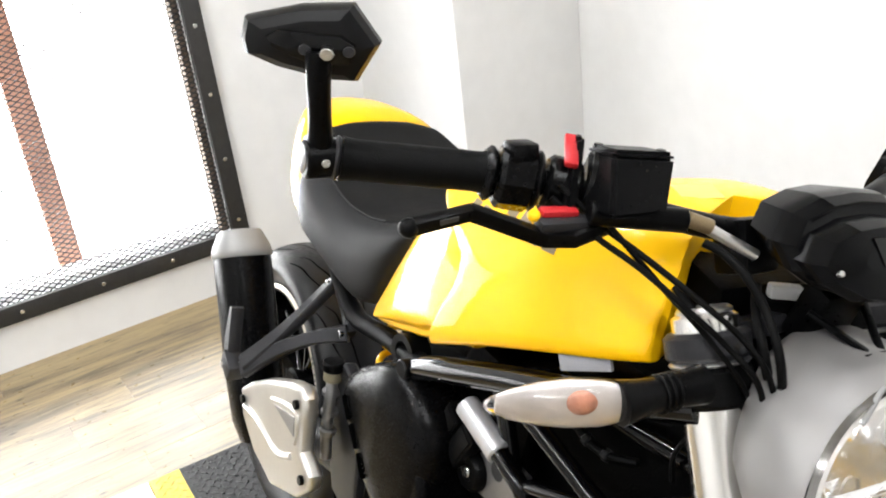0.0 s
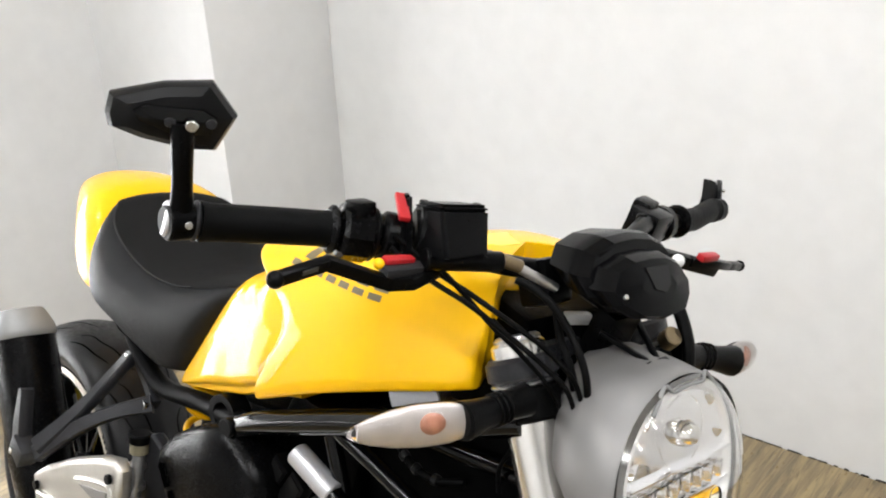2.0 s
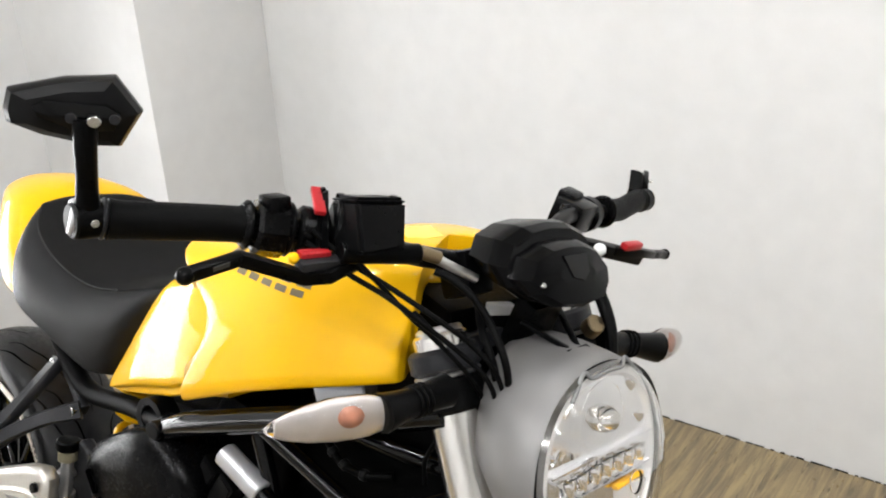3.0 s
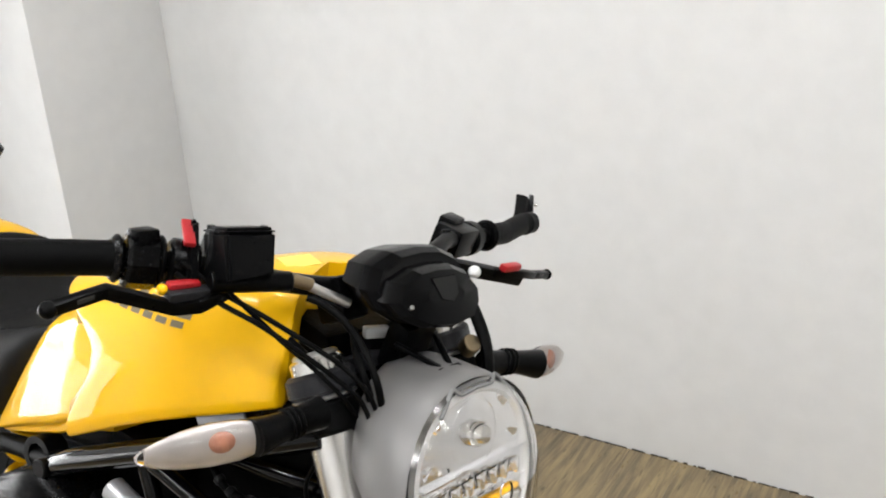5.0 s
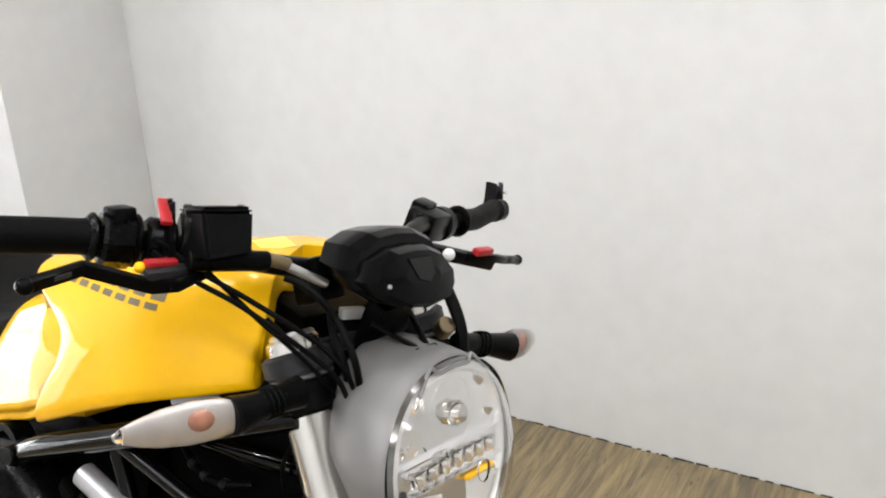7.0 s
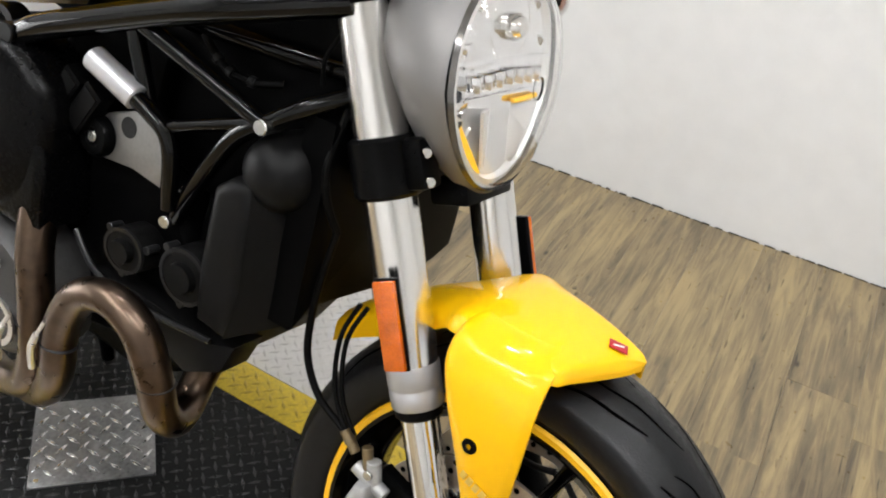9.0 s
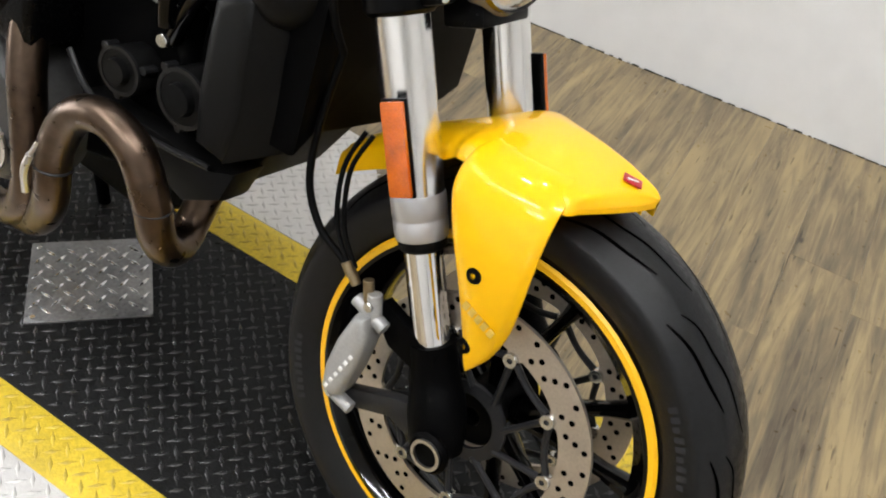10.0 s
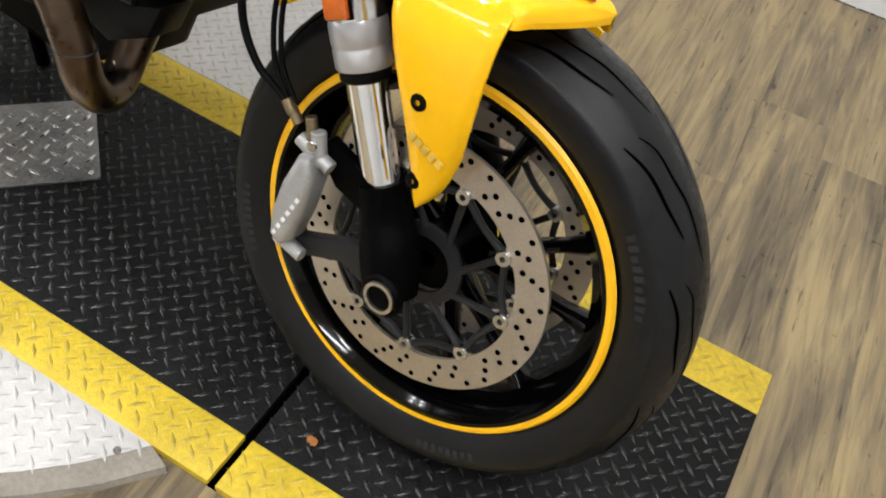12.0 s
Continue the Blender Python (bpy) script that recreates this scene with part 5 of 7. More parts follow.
br = solid("peg_bracket", bm, DARKCAST, "dark grey forked passenger footrest bracket")
for x, y, z in ((-1.008, -0.140, 0.647), (-1.092, -0.130, 0.698)):
    bm = B()
    cyl(bm, (x, y, z), (x, y - 0.014, z), 0.008, 14)
    part("bolt", bm, BOLT, br)
bm = B()
strap(bm, [(-1.160, -0.278, 0.545), (-1.162, -0.276, 0.59), (-1.166, -0.270, 0.640)], (0.030, 0.026, 0.012), 0.022)
part("footpeg", bm, DARKCAST, br, "folded dark footpeg")
bm = B()
box(bm, (0.044, 0.03, 0.036), pose(-1.145, -0.280, 0.545, 0, 28, 0), 0.006)
part("peg_mount", bm, DARKCAST, br)
bm = B()
cyl(bm, (-1.150, -0.290, 0.545), (-1.150, -0.300, 0.545), 0.005, 10)
part("pivot_pin", bm, BOLT, br)
# swingarm, side stand
for sg in (-1, 1):
    bm = B()
    tube(bm, [(-0.88, 0.09 * sg, 0.42), (-1.15, 0.12 * sg, 0.38), (-1.325, 0.125 * sg, 0.324)], [0.035, 0.03, 0.026], 14)
    body("swingarm", bm, DARKCAST, "dark cast swingarm")
bm = B()
tube(bm, [(-0.84, 0.12, 0.30), (-0.84, 0.17, 0.14), (-0.84, 0.226, -0.058)], 0.011, 12)
body("side_stand", bm, BLACK_MATT, "black steel side stand")
# reservoir, hoses and brackets behind the belt cover
bm = B()
cyl(bm, (-0.978, -0.170, 0.582), (-0.978, -0.170, 0.600), 0.015, 20)
cup = solid("brake_fluid_cup", bm, OLIVE, "small cloudy rear brake fluid cup")
bm = B()
lathe(bm, [(0, 0), (0.016, 0), (0.018, 0.003), (0.018, 0.014), (0.016, 0.016), (0, 0.016)], 24, Matrix.Translation((-0.978, -0.170, 0.600)) @ Matrix.Rotation(radians(90), 4, "X"))
part("lid", bm, BLACK, cup, "black screw lid")
bm = B()
tube(bm, [(-0.978, -0.170, 0.580), (-0.972, -0.175, 0.54), (-0.985, -0.170, 0.50), (-0.98, -0.17, 0.44)], 0.010, 10)
part("hose", bm, CAST, cup)
bm = B()
for z in (0.555, 0.52, 0.485):
    cyl(bm, (-0.980, -0.170, z), (-0.980, -0.170, z + 0.010), 0.0145, 14)
part("hose_clip", bm, CAST, cup, "grey ribbed hose clips")
blob("rider_peg_plate", [(-0.84, 0.60), (-0.90, 0.63), (-0.94, 0.61), (-0.96, 0.52), (-0.93, 0.38), (-0.86, 0.36), (-0.85, 0.50)], -0.14, -0.12, DARKCAST, "dark cast rider footrest plate", 0.006)
bm = B()
tube(bm, [(-0.952 + 0.026 * math.cos(a * 0.9), -0.075 - 0.026 * math.sin(a * 0.9), 0.555 + 0.0062 * a) for a in range(0, 26)], 0.0058, 8, 3)
solid("suspension_spring", bm, YELLOW, "yellow shock spring behind the frame")
bm = B()
lathe(bm, [(0.018, -0.145), (0.028, -0.145), (0.028, -0.12), (0.018, -0.12), (0.018, -0.145)], 24, Matrix.Translation((-0.735, 0, 0.735)))
body("frame_lug", bm, BLACK, "round black frame lug")

# -- front fork, in the steered frame --
def fork_x(z):
    return 0.1205 - 0.4515 * z


FD = Vector((-math.sin(RAKE), 0, math.cos(RAKE)))


def fp(z, y, dx=0.0):
    return Vector((fork_x(z) + dx, y, z))


for sg in (-1, 1):
    y = 0.103 * sg
    yl = -0.088 if sg < 0 else 0.103
    bm = B()
    cyl(bm, fp(0.545, yl), fp(0.976, yl), 0.0285, 28)
    leg = front("fork_leg", bm, FORK_SILVER, "polished silver upper fork tube")
    bm = B()
    a = fp(0.512, yl)
    m = Matrix.Translation(a) @ FD.to_track_quat("Y", "Z").to_matrix().to_4x4()
    lathe(bm, [(0.020, 0), (0.0280, 0), (0.0292, 0.002), (0.0296, 0.020), (0.0288, 0.0215), (0.0288, 0.024), (0.0298, 0.0255), (0.0298, 0.046), (0.0290, 0.049), (0.0287, 0.050), (0.020, 0.052)], 32, m)
    part("collar", bm, SATIN_WHITE, leg, "machined silver seal collar")
    bm = B()
    cyl(bm, fp(0.500, yl), fp(0.514, yl), 0.0265, 28)
    part("dust_seal", bm, RUBBER, leg, "black dust seal")
    bm = B()
    cyl(bm, fp(0.36, yl), fp(0.505, yl), 0.0215, 28)
    part("stanchion", bm, CHROME, leg, "chromed lower stanchion")
    bm = B()
    tube(bm, [tuple(fp(0.400, yl)), tuple(fp(0.36, yl)), (fork_x(0.32) + 0.003, (y + yl) / 2, 0.325), (-0.003, y, 0.285)], [0.0265, 0.029, 0.034, 0.03], 20)
    foot = part("fork_foot", bm, BLACK_MATT, leg, "black cast fork foot")
    bm = B()
    disc_ring(bm, 0.0152, 0.0192, y + sg * 0.030, 0.006, 32, Matrix.Translation((0, 0, 0.300)))
    part("axle_nut", bm, SILVER, leg, "silver hollow axle end")
    bm = B()
    cyl(bm, (0, y + sg * 0.02, 0.300), (0, y + sg * 0.030, 0.300), 0.026, 28)
    part("axle_boss", bm, BLACK_MATT, leg)
    # caliper arm
    bm = B()
    prism(bm, [(-0.02, 0.275), (0.01, 0.30), (-0.02, 0.335), (-0.075, 0.315), (-0.135, 0.285), (-0.150, 0.268), (-0.125, 0.262), (-0.07, 0.288)], y - 0.008, y + 0.008, 0.003)
    part("caliper_arm", bm, DARKCAST, leg, "dark grey caliper mounting arm")
    bm = B()
    prism(bm, [(-0.04, 0.40), (-0.03, 0.36), (-0.10, 0.375), (-0.135, 0.41), (-0.12, 0.425)], y - 0.008, y + 0.008, 0.003)
    part("caliper_arm", bm, BLACK_MATT, leg)
    # caliper
    bm = B()
    prism(bm, [(-0.122, 0.408), (-0.138, 0.404), (-0.152, 0.362), (-0.159, 0.318), (-0.157, 0.286), (-0.142, 0.280), (-0.129, 0.290), (-0.120, 0.330), (-0.114, 0.380)], y - 0.034 if sg < 0 else y - 0.002, y + 0.002 if sg < 0 else y + 0.034, 0.010, seg=3)
    cal = front("brake_caliper", bm, CALIPER, "pale silver cast radial brake caliper", angle=50)
    for q0, q1 in (((-0.105, 0.398), (-0.152, 0.412)), ((-0.120, 0.395), (-0.130, 0.432)), ((-0.158, 0.275), (-0.118, 0.268))):
        bm = B()
        cyl(bm, (q0[0], y + sg * 0.014, q0[1]), (q1[0], y + sg * 0.014, q1[1]), 0.0085, 14)
        part("bridge", bm, CALIPER, cal, "cast bridge bolt boss")
    bm = B()
    for k in range(6):
        box(bm, (0.005, 0.0008, 0.006), pose(-0.148 + k * 0.0045, y + sg * 0.0345, 0.295 + k * 0.0115, 0, 22, 0), 0.0003)
    part("caliper_mark", bm, WHITE, cal, "pale lettering shapes")
    for q in ((-0.128, 0.418), (-0.148, 0.278)):
        bm = B()
        cyl(bm, (q[0], y + sg * 0.01, q[1]), (q[0], y + sg * 0.026, q[1]), 0.006, 12)
        part("bolt", bm, BOLT, cal)
    bm = B()
    cyl(bm, (-0.136, y + sg * 0.012, 0.415), (-0.144, y + sg * 0.012, 0.442), 0.0065, 12)
    part("banjo", bm, BRASS, cal, "brass banjo union")
    # reflector
    bm = B()
    mr = Matrix.Translation(fp(0.617, y + sg * 0.030, 0.020)) @ Matrix.Rotation(-RAKE, 4, "Y") @ Matrix.Rotation(sg * radians(-14), 4, "Z")
    box(bm, (0.024, 0.007, 0.096), mr @ Matrix.Translation((0, sg * 0.006, 0)), 0.0025)
    part("reflector", bm, AMBER, leg, "long amber side reflector")
    bm = B()
    box(bm, (0.027, 0.006, 0.100), mr, 0.002)
    part("reflector_base", bm, BLACK, leg)
    bm = B()
    cyl(bm, fp(0.974, yl), fp(0.981, yl), 0.024, 28)
    part("fork_cap", bm, SILVER, leg, "silver fork cap")
    # indicator clamp ring
    bm = B()
    cyl(bm, fp(0.934, yl), fp(0.9385, yl), 0.0345, 28)
    part("clamp_ring", bm, SILVER, leg, "bright spacer ring")
    bm = B()
    cyl(bm, fp(0.901, yl), fp(0.934, yl), 0.0345, 28)
    part("stalk_clamp", bm, RUBBER, leg, "black rubber indicator clamp")

# yokes
for z, h, nm, yy in ((0.950, 0.026, "top_yoke", 0.0), (0.752, 0.058, "bottom_yoke", 0.0)):
    bm = B()
    c = fp(z, 0, -0.02)
    m = Matrix.Translation(c) @ Matrix.Rotation(-RAKE, 4, "Y")
    box(bm, (0.075, 0.17, h * 0.8), m, 0.012)
    for sg in (-1, 1):
        yl = -0.088 if sg < 0 else 0.103
        if nm == "bottom_yoke":
            cyl(bm, fp(z - h / 2, yl), fp(z + h / 2, yl), 0.0365, 28)
        else:
            cyl(bm, fp(0.9385, yl), fp(0.962, yl), 0.0365, 28)
        if nm == "bottom_yoke":
            box(bm, (0.03, 0.03, h * 0.92), Matrix.Translation(fp(0.770, yl + 0.003, 0.045)) @ Matrix.Rotation(-RAKE, 4, "Y"), 0.006)
    yoke = front(nm, bm, DARKCAST if nm == "top_yoke" else BLACK, "dark fork yoke")
    if nm == "bottom_yoke":
        for sg in (-1, 1):
            for dz in (-0.0135, 0.0135):
                bm = B()
                p = fp(0.772 + dz, 0.104 if sg > 0 else -0.090, 0.060)
                d = Vector((0.75, 0.62 * sg, 0.15)).normalized()
                cyl(bm, p - d * 0.020, p + d * 0.004, 0.0056, 16)
                part("pinch_bolt", bm, BOLT, yoke, "bright pinch bolt")

# mudguard
def steered(name, bm, mat, label="", angle=38):
    """A steered part placed to fit the camera's view, without the front's stretch."""
    return part(name, bm, mat, bike, label, S, angle)


bm = B()
# x, right width, left width, edge height, ridge height; the halves differ to fit the camera's view
GUARD = [(0.084, 0.005, 0.003, 0.633, 0.636), (0.076, 0.030, 0.007, 0.632, 0.642), (0.062, 0.064, 0.016, 0.632, 0.646), (0.047, 0.096, 0.024, 0.632, 0.649), (0.035, 0.111, 0.032, 0.629, 0.651), (0.0, 0.106, 0.050, 0.627, 0.654), (-0.04, 0.106, 0.072, 0.626, 0.653), (-0.072, 0.106, 0.092, 0.623, 0.648),
         (-0.095, 0.098, 0.098, 0.618, 0.640), (-0.115, 0.078, 0.078, 0.608, 0.629), (-0.15, 0.068, 0.068, 0.588, 0.607), (-0.20, 0.062, 0.062, 0.560, 0.577), (-0.25, 0.056, 0.056, 0.528, 0.544), (-0.275, 0.046, 0.046, 0.508, 0.522)]
rings = []
for x, wr, wl, ze, zc in smooth_table(GUARD, 56):
    drop = 0.004 + 0.020 * interp((-0.16, -0.10), (1, 0), x)
    half = []
    for w, s in ((wr, -1), (wl, 1)):
        r = min(0.018, w * 0.5)
        zl = ze - 0.012 * (s > 0) * interp((-0.12, -0.05), (0, 1), x)
        half.append([(s * w, zl - drop), (s * w * 0.985, zl), (s * (w - r * 0.55), zl + (zc - zl) * 0.50), (s * w * 0.62, zl + (zc - zl) * 0.80), (s * w * 0.3, zc - 0.001)])
    out = half[0] + [(0, zc)] + half[1][::-1]
    top = [Vector((x, s, h)) for s, h in spline(out, 3)]
    rings.append(top + [p - Vector((0, 0, 0.0035)) for p in top[::-1]])
loft(bm, rings)
guard = steered("mudguard", bm, YELLOW, "glossy yellow front mudguard", angle=45)
for sg in (-1, 1):
    bm = B()
    # flank running down to the fork foot
    rows = [(-0.066, 0.022, 0.6440, 0.0880), (-0.073, 0.029, 0.6395, 0.1030), (-0.077, 0.034, 0.630, 0.1165), (-0.078, 0.035, 0.616, 0.1280), (-0.075, 0.036, 0.595, 0.1365), (-0.060, 0.037, 0.56, 0.1400), (-0.041, 0.037, 0.521, 0.1385), (-0.026, 0.034, 0.48, 0.1315), (-0.013, 0.024, 0.442, 0.1250), (-0.006, 0.013, 0.42, 0.1215), (0.001, 0.006, 0.411, 0.1200)]
    outer = []
    for xa, xb, z, y in smooth_table(rows if sg < 0 else rows[5:], 32):
        pts = spline([(xa, (y - 0.010) * sg, z), (xa + (xb - xa) * 0.08, (y - 0.002) * sg, z), (xa + (xb - xa) * 0.4, (y + 0.002) * sg, z), (xa + (xb - xa) * 0.85, (y - 0.002) * sg, z + 0.001), (xb, (y - 0.009) * sg, z + 0.002)], 4)
        o = [Vector(p) for p in pts]
        outer.append(o + [p + Vector((0, -0.0035 * sg, 0)) for p in o[::-1]])
    loft(bm, outer)
    part("flank", bm, YELLOW, guard, "", angle=45)
    for x, z, yy in ((-0.015, 0.531, -0.1395), (-0.006, 0.441, -0.1245)):
        bm = B()
        lathe(bm, [(0.003, 0.004), (0.0085, 0.003), (0.0100, -0.003), (0.0090, -0.0045), (0.006, -0.002), (0.003, 0.003)], 20, Matrix.Translation((x, yy * sg, z)) @ (Matrix.Rotation(math.pi, 4, "X") if sg > 0 else Matrix()))
        part("bolt", bm, BLACK, guard, "black bolt in the flank")
    bm = B()
    for k in range(5):
        box(bm, (0.0068, 0.0012, 0.010), pose(-0.014 + k * 0.0085, (-0.1372 + k * 0.0006) * sg, 0.493 - k * 0.0035, 8 * sg, 20, 0), 0.0002)
    part("guard_mark", bm, LOGO_LIGHT, guard, "faint pale lettering shapes")
bm = B()
box(bm, (0.020, 0.014, 0.0012), pose(0.058, -0.024, 0.6486, 8, 10, 25), 0.0004)
badge = part("badge", bm, RED, guard, "small red badge with a white stroke")
bm = B()
box(bm, (0.013, 0.0024, 0.0012), pose(0.058, -0.024, 0.6492, 8, 10, 45), 0.0004)
part("badge_stroke", bm, WHITE, badge, "white stroke")

# headlight
def superoval(cx, cz, w, h, n=40, p=0.85, low=1.0):
    out = []
    for k in range(n):
        a = 2 * math.pi * k / n
        ca, sa = math.cos(a), math.sin(a)
        x = math.copysign(abs(ca) ** p, ca) * w
        z = math.copysign(abs(sa) ** p, sa) * h
        if sa < 0:
            x *= 1 - (1 - low) * min(1, -sa)
        out.append((x, z))
    return [(cx + a, cz + b) for a, b in out]


HT = Matrix.Translation((-0.160, -0.004, 0.855)) @ Matrix.Rotation(radians(-10), 4, "Y")


def hl_ring(x, w, h, low=0.8, dz=0.0, p=0.85):
    return [HT @ Vector((x, a, b + dz)) for a, b in superoval(0, 0, w, h, 48, p, low)]


bm = B()
loft(bm, [hl_ring(x, w, h, low, dz, 0.98) for x, w, h, low, dz in ((-0.105, 0.046, 0.055, 0.8, 0.058), (-0.098, 0.072, 0.080, 0.8, 0.052), (-0.080, 0.095, 0.102, 0.75, 0.034), (-0.050, 0.109, 0.117, 0.72, 0.014), (-0.02, 0.112, 0.121, 0.75, 0.003), (0.000, 0.109, 0.119, 0.78, 0), (0.004, 0.106, 0.116, 0.78, 0), (-0.01, 0.100, 0.110, 0.78, 0), (-0.04, 0.09, 0.1, 0.78, 0))], caps=True)
shell = front("headlight", bm, GREYPAINT, "oval headlight in a matt grey shell", angle=55)
bm = B()
rg = []
for x, w, h in ((0.006, 0.1045, 0.1145), (0.012, 0.102, 0.112), (0.004, 0.098, 0.108), (-0.01, 0.097, 0.107)):
    rg.append(hl_ring(x, w, h, 0.78))
loft(bm, rg, caps=False)
part("bezel", bm, BEZEL, shell, "dark bezel round the lens", angle=55)
bm = B()
outer = [hl_ring(x, w, h, 0.78) for x, w, h in ((0.006, 0.101, 0.111), (0.014, 0.097, 0.107), (0.026, 0.084, 0.094), (0.036, 0.062, 0.072), (0.042, 0.034, 0.042), (0.044, 0.010, 0.012))]
inner = [hl_ring(x, w, h, 0.78) for x, w, h in ((0.041, 0.010, 0.012), (0.039, 0.034, 0.042), (0.033, 0.061, 0.071), (0.0235, 0.082, 0.092), (0.012, 0.0945, 0.1045), (0.006, 0.098, 0.108))]
loft(bm, outer + inner + [outer[0]], caps=False)
bmesh.ops.remove_doubles(bm, verts=bm.verts, dist=1e-6)
bmesh.ops.holes_fill(bm, edges=[e for e in bm.edges if e.is_boundary])
lens = part("lens", bm, CLEAR, shell, "clear rounded headlight lens", angle=60)
lens.visible_shadow = False
bm = B()
loft(bm, [hl_ring(x, w, h, 0.78, dz) for x, w, h, dz in ((0.002, 0.096, 0.106, 0), (-0.018, 0.088, 0.098, 0), (-0.034, 0.07, 0.08, 0), (-0.036, 0.03, 0.03, 0))])
part("reflector", bm, REFLECTOR, shell, "silvered reflector bowl", angle=30)


def hl_box(name, size, at, mat, label="", rot=(0, 0, 0), bevel=0.003):
    bm = B()
    box(bm, size, HT @ pose(*at, *rot), bevel)
    return part(name, bm, mat, shell, label)


# bulb with its cap in the upper half
for cz, r in ((0.056, 0.036),):
    bm = B()
    lathe(bm, [(0.004, -0.004), (r * 0.5, -0.002), (r * 0.85, 0.010), (r, 0.026), (r + 0.002, 0.026), (r + 0.002, 0.02), (r * 0.85, 0.002), (0.004, -0.010)], 36, HT @ Matrix.Translation((-0.024, 0.004, cz)) @ Matrix.Rotation(radians(-90), 4, "Z"))
    part("bulb_bowl", bm, REFLECTOR, shell, "round silvered bowl")
    bm = B()
    lathe(bm, [(r + 0.001, 0.022), (r + 0.004, 0.024), (r + 0.005, 0.018), (r + 0.001, 0.016), (r + 0.001, 0.022)], 36, HT @ Matrix.Translation((-0.024, 0.004, cz)) @ Matrix.Rotation(radians(-90), 4, "Z"))
    part("bowl_rim", bm, DARKCAST, shell, "dark rim of the bowl")
    bm = B()
    lathe(bm, [(0, 0.030), (0.009, 0.028), (0.014, 0.020), (0.014, 0.004), (0.010, 0.0), (0, 0.0)], 24, HT @ Matrix.Translation((-0.012, 0.004, cz)) @ Matrix.Rotation(radians(-90), 4, "Z"))
    part("bulb_cap", bm, CHROME, shell, "chromed bulb cap")
# bright and dark blocks added to imitate highlights and dark spots in the housing
for k, (fy, fz, rx, mt) in enumerate(((-0.070, 0.034, 20, REFLECTOR), (-0.078, -0.012, -15, DARKCAST), (-0.066, -0.024, 35, REFLECTOR), (-0.074, -0.040, 10, GAP), (-0.058, -0.050, -30, REFLECTOR), (0.066, 0.036, -20, REFLECTOR), (0.072, -0.034, 25, REFLECTOR), (-0.048, 0.076, 40, REFLECTOR), (0.050, 0.076, -40, REFLECTOR))):
    hl_box("facet", (0.014, 0.020, 0.024), (-0.006, fy, fz), mt, "", (rx, 20, 25 if fy < 0 else -25), 0.004)
for k in range(7):
    hl_box("light_bar", (0.014, 0.0135, 0.016), (0.006, -0.060 + k * 0.020, 0.008 - abs(k - 3) * 0.001), REFLECTOR, "", (10, 0, 20), 0.002)
hl_box("divider", (0.02, 0.17, 0.004), (0.000, 0, 0.022), REFLECTOR)
hl_box("divider", (0.02, 0.16, 0.004), (0.000, 0, -0.010), REFLECTOR)
hl_box("parking_light", (0.008, 0.052, 0.006), (0.006, 0.040, -0.020), YELLOW_LINE, "narrow yellow strip")
for sg, tw in ((-1, 24), (1, -24)):
    bm = B()
    prism(bm, [(0.002 * sg, -0.026), (0.062 * sg, -0.022), (0.036 * sg, -0.084), (0.002 * sg, -0.094)][::sg], -0.002, 0.002, 0.001, HT @ Matrix.Translation((-0.010, 0, 0)) @ Matrix.Rotation(radians(tw), 4, "Z") @ Matrix.Rotation(radians(90), 4, "Z"))
    part("lower_reflector", bm, INNER_BEZEL, shell, "pale facet of the lower reflector")
bm = B()
loft(bm, [hl_ring(x, w, h, 0.78) for x, w, h in ((0.005, 0.0965, 0.1065), (0.007, 0.090, 0.100), (-0.004, 0.083, 0.093), (-0.016, 0.080, 0.090))], caps=False)
part("inner_bezel", bm, INNER_BEZEL, shell, "pale satin inner bezel", angle=55)
# left panel is yellow to paint in the mudguard's reflection
for sg in (-1, 1):
    bm = B()
    prism(bm, [(0.072 * sg, -0.035), (0.088 * sg, -0.03), (0.052 * sg, -0.092), (0.030 * sg, -0.090)], -0.004, 0.004, 0.001, HT @ Matrix.Translation((0.0, 0, 0)) @ Matrix.Rotation(radians(90), 4, "Z"))
    part("inner_panel", bm, REFLECTOR if sg > 0 else YELLOW_LINE, shell)
bm = B()
tube(bm, [tuple(HT @ Vector(p)) for p in ((0.013, -0.058, 0.090), (0.011, -0.047, 0.100), (0.009, -0.034, 0.113), (0.012, -0.024, 0.106), (0.012, 0.0, 0.108), (0.012, 0.024, 0.106), (0.009, 0.034, 0.113), (0.011, 0.047, 0.100), (0.013, 0.058, 0.090))], 0.0024, 8, 4)
part("notch_trim", bm, CAP_GREY, shell, "grey notched edge over the lens")
bm = B()
box(bm, (0.05, 0.09, 0.03), pose(-0.165, 0, 0.735, 0, -20, 0), 0.006)
front("headlight_bracket", bm, BLACK, "black bracket below the headlight")
bm = B()
box(bm, (0.062, 0.007, 0.005), pose(-0.236, -0.018, 0.981, 0, 22, 28), 0.0015)
box(bm, (0.062, 0.007, 0.005), pose(-0.236, 0.018, 0.981, 0, 22, -28), 0.0015)
box(bm, (0.008, 0.034, 0.005), pose(-0.208, 0, 0.9705, 0, 22, 0), 0.0015)
front("cable_guide", bm, BLACK, "black wire guide on the headlight")

# instrument pod: two faceted shells, tilted back, their flanks swept to the rear
POD_OUT = [(0, 1.093), (0.036, 1.090), (0.066, 1.078), (0.083, 1.056), (0.076, 1.036), (0.056, 1.022), (0, 1.016)]
POD_IN = [(0, 1.077), (0.030, 1.075), (0.058, 1.065), (0.073, 1.046), (0.064, 1.032), (0.040, 1.020), (0, 1.016)]


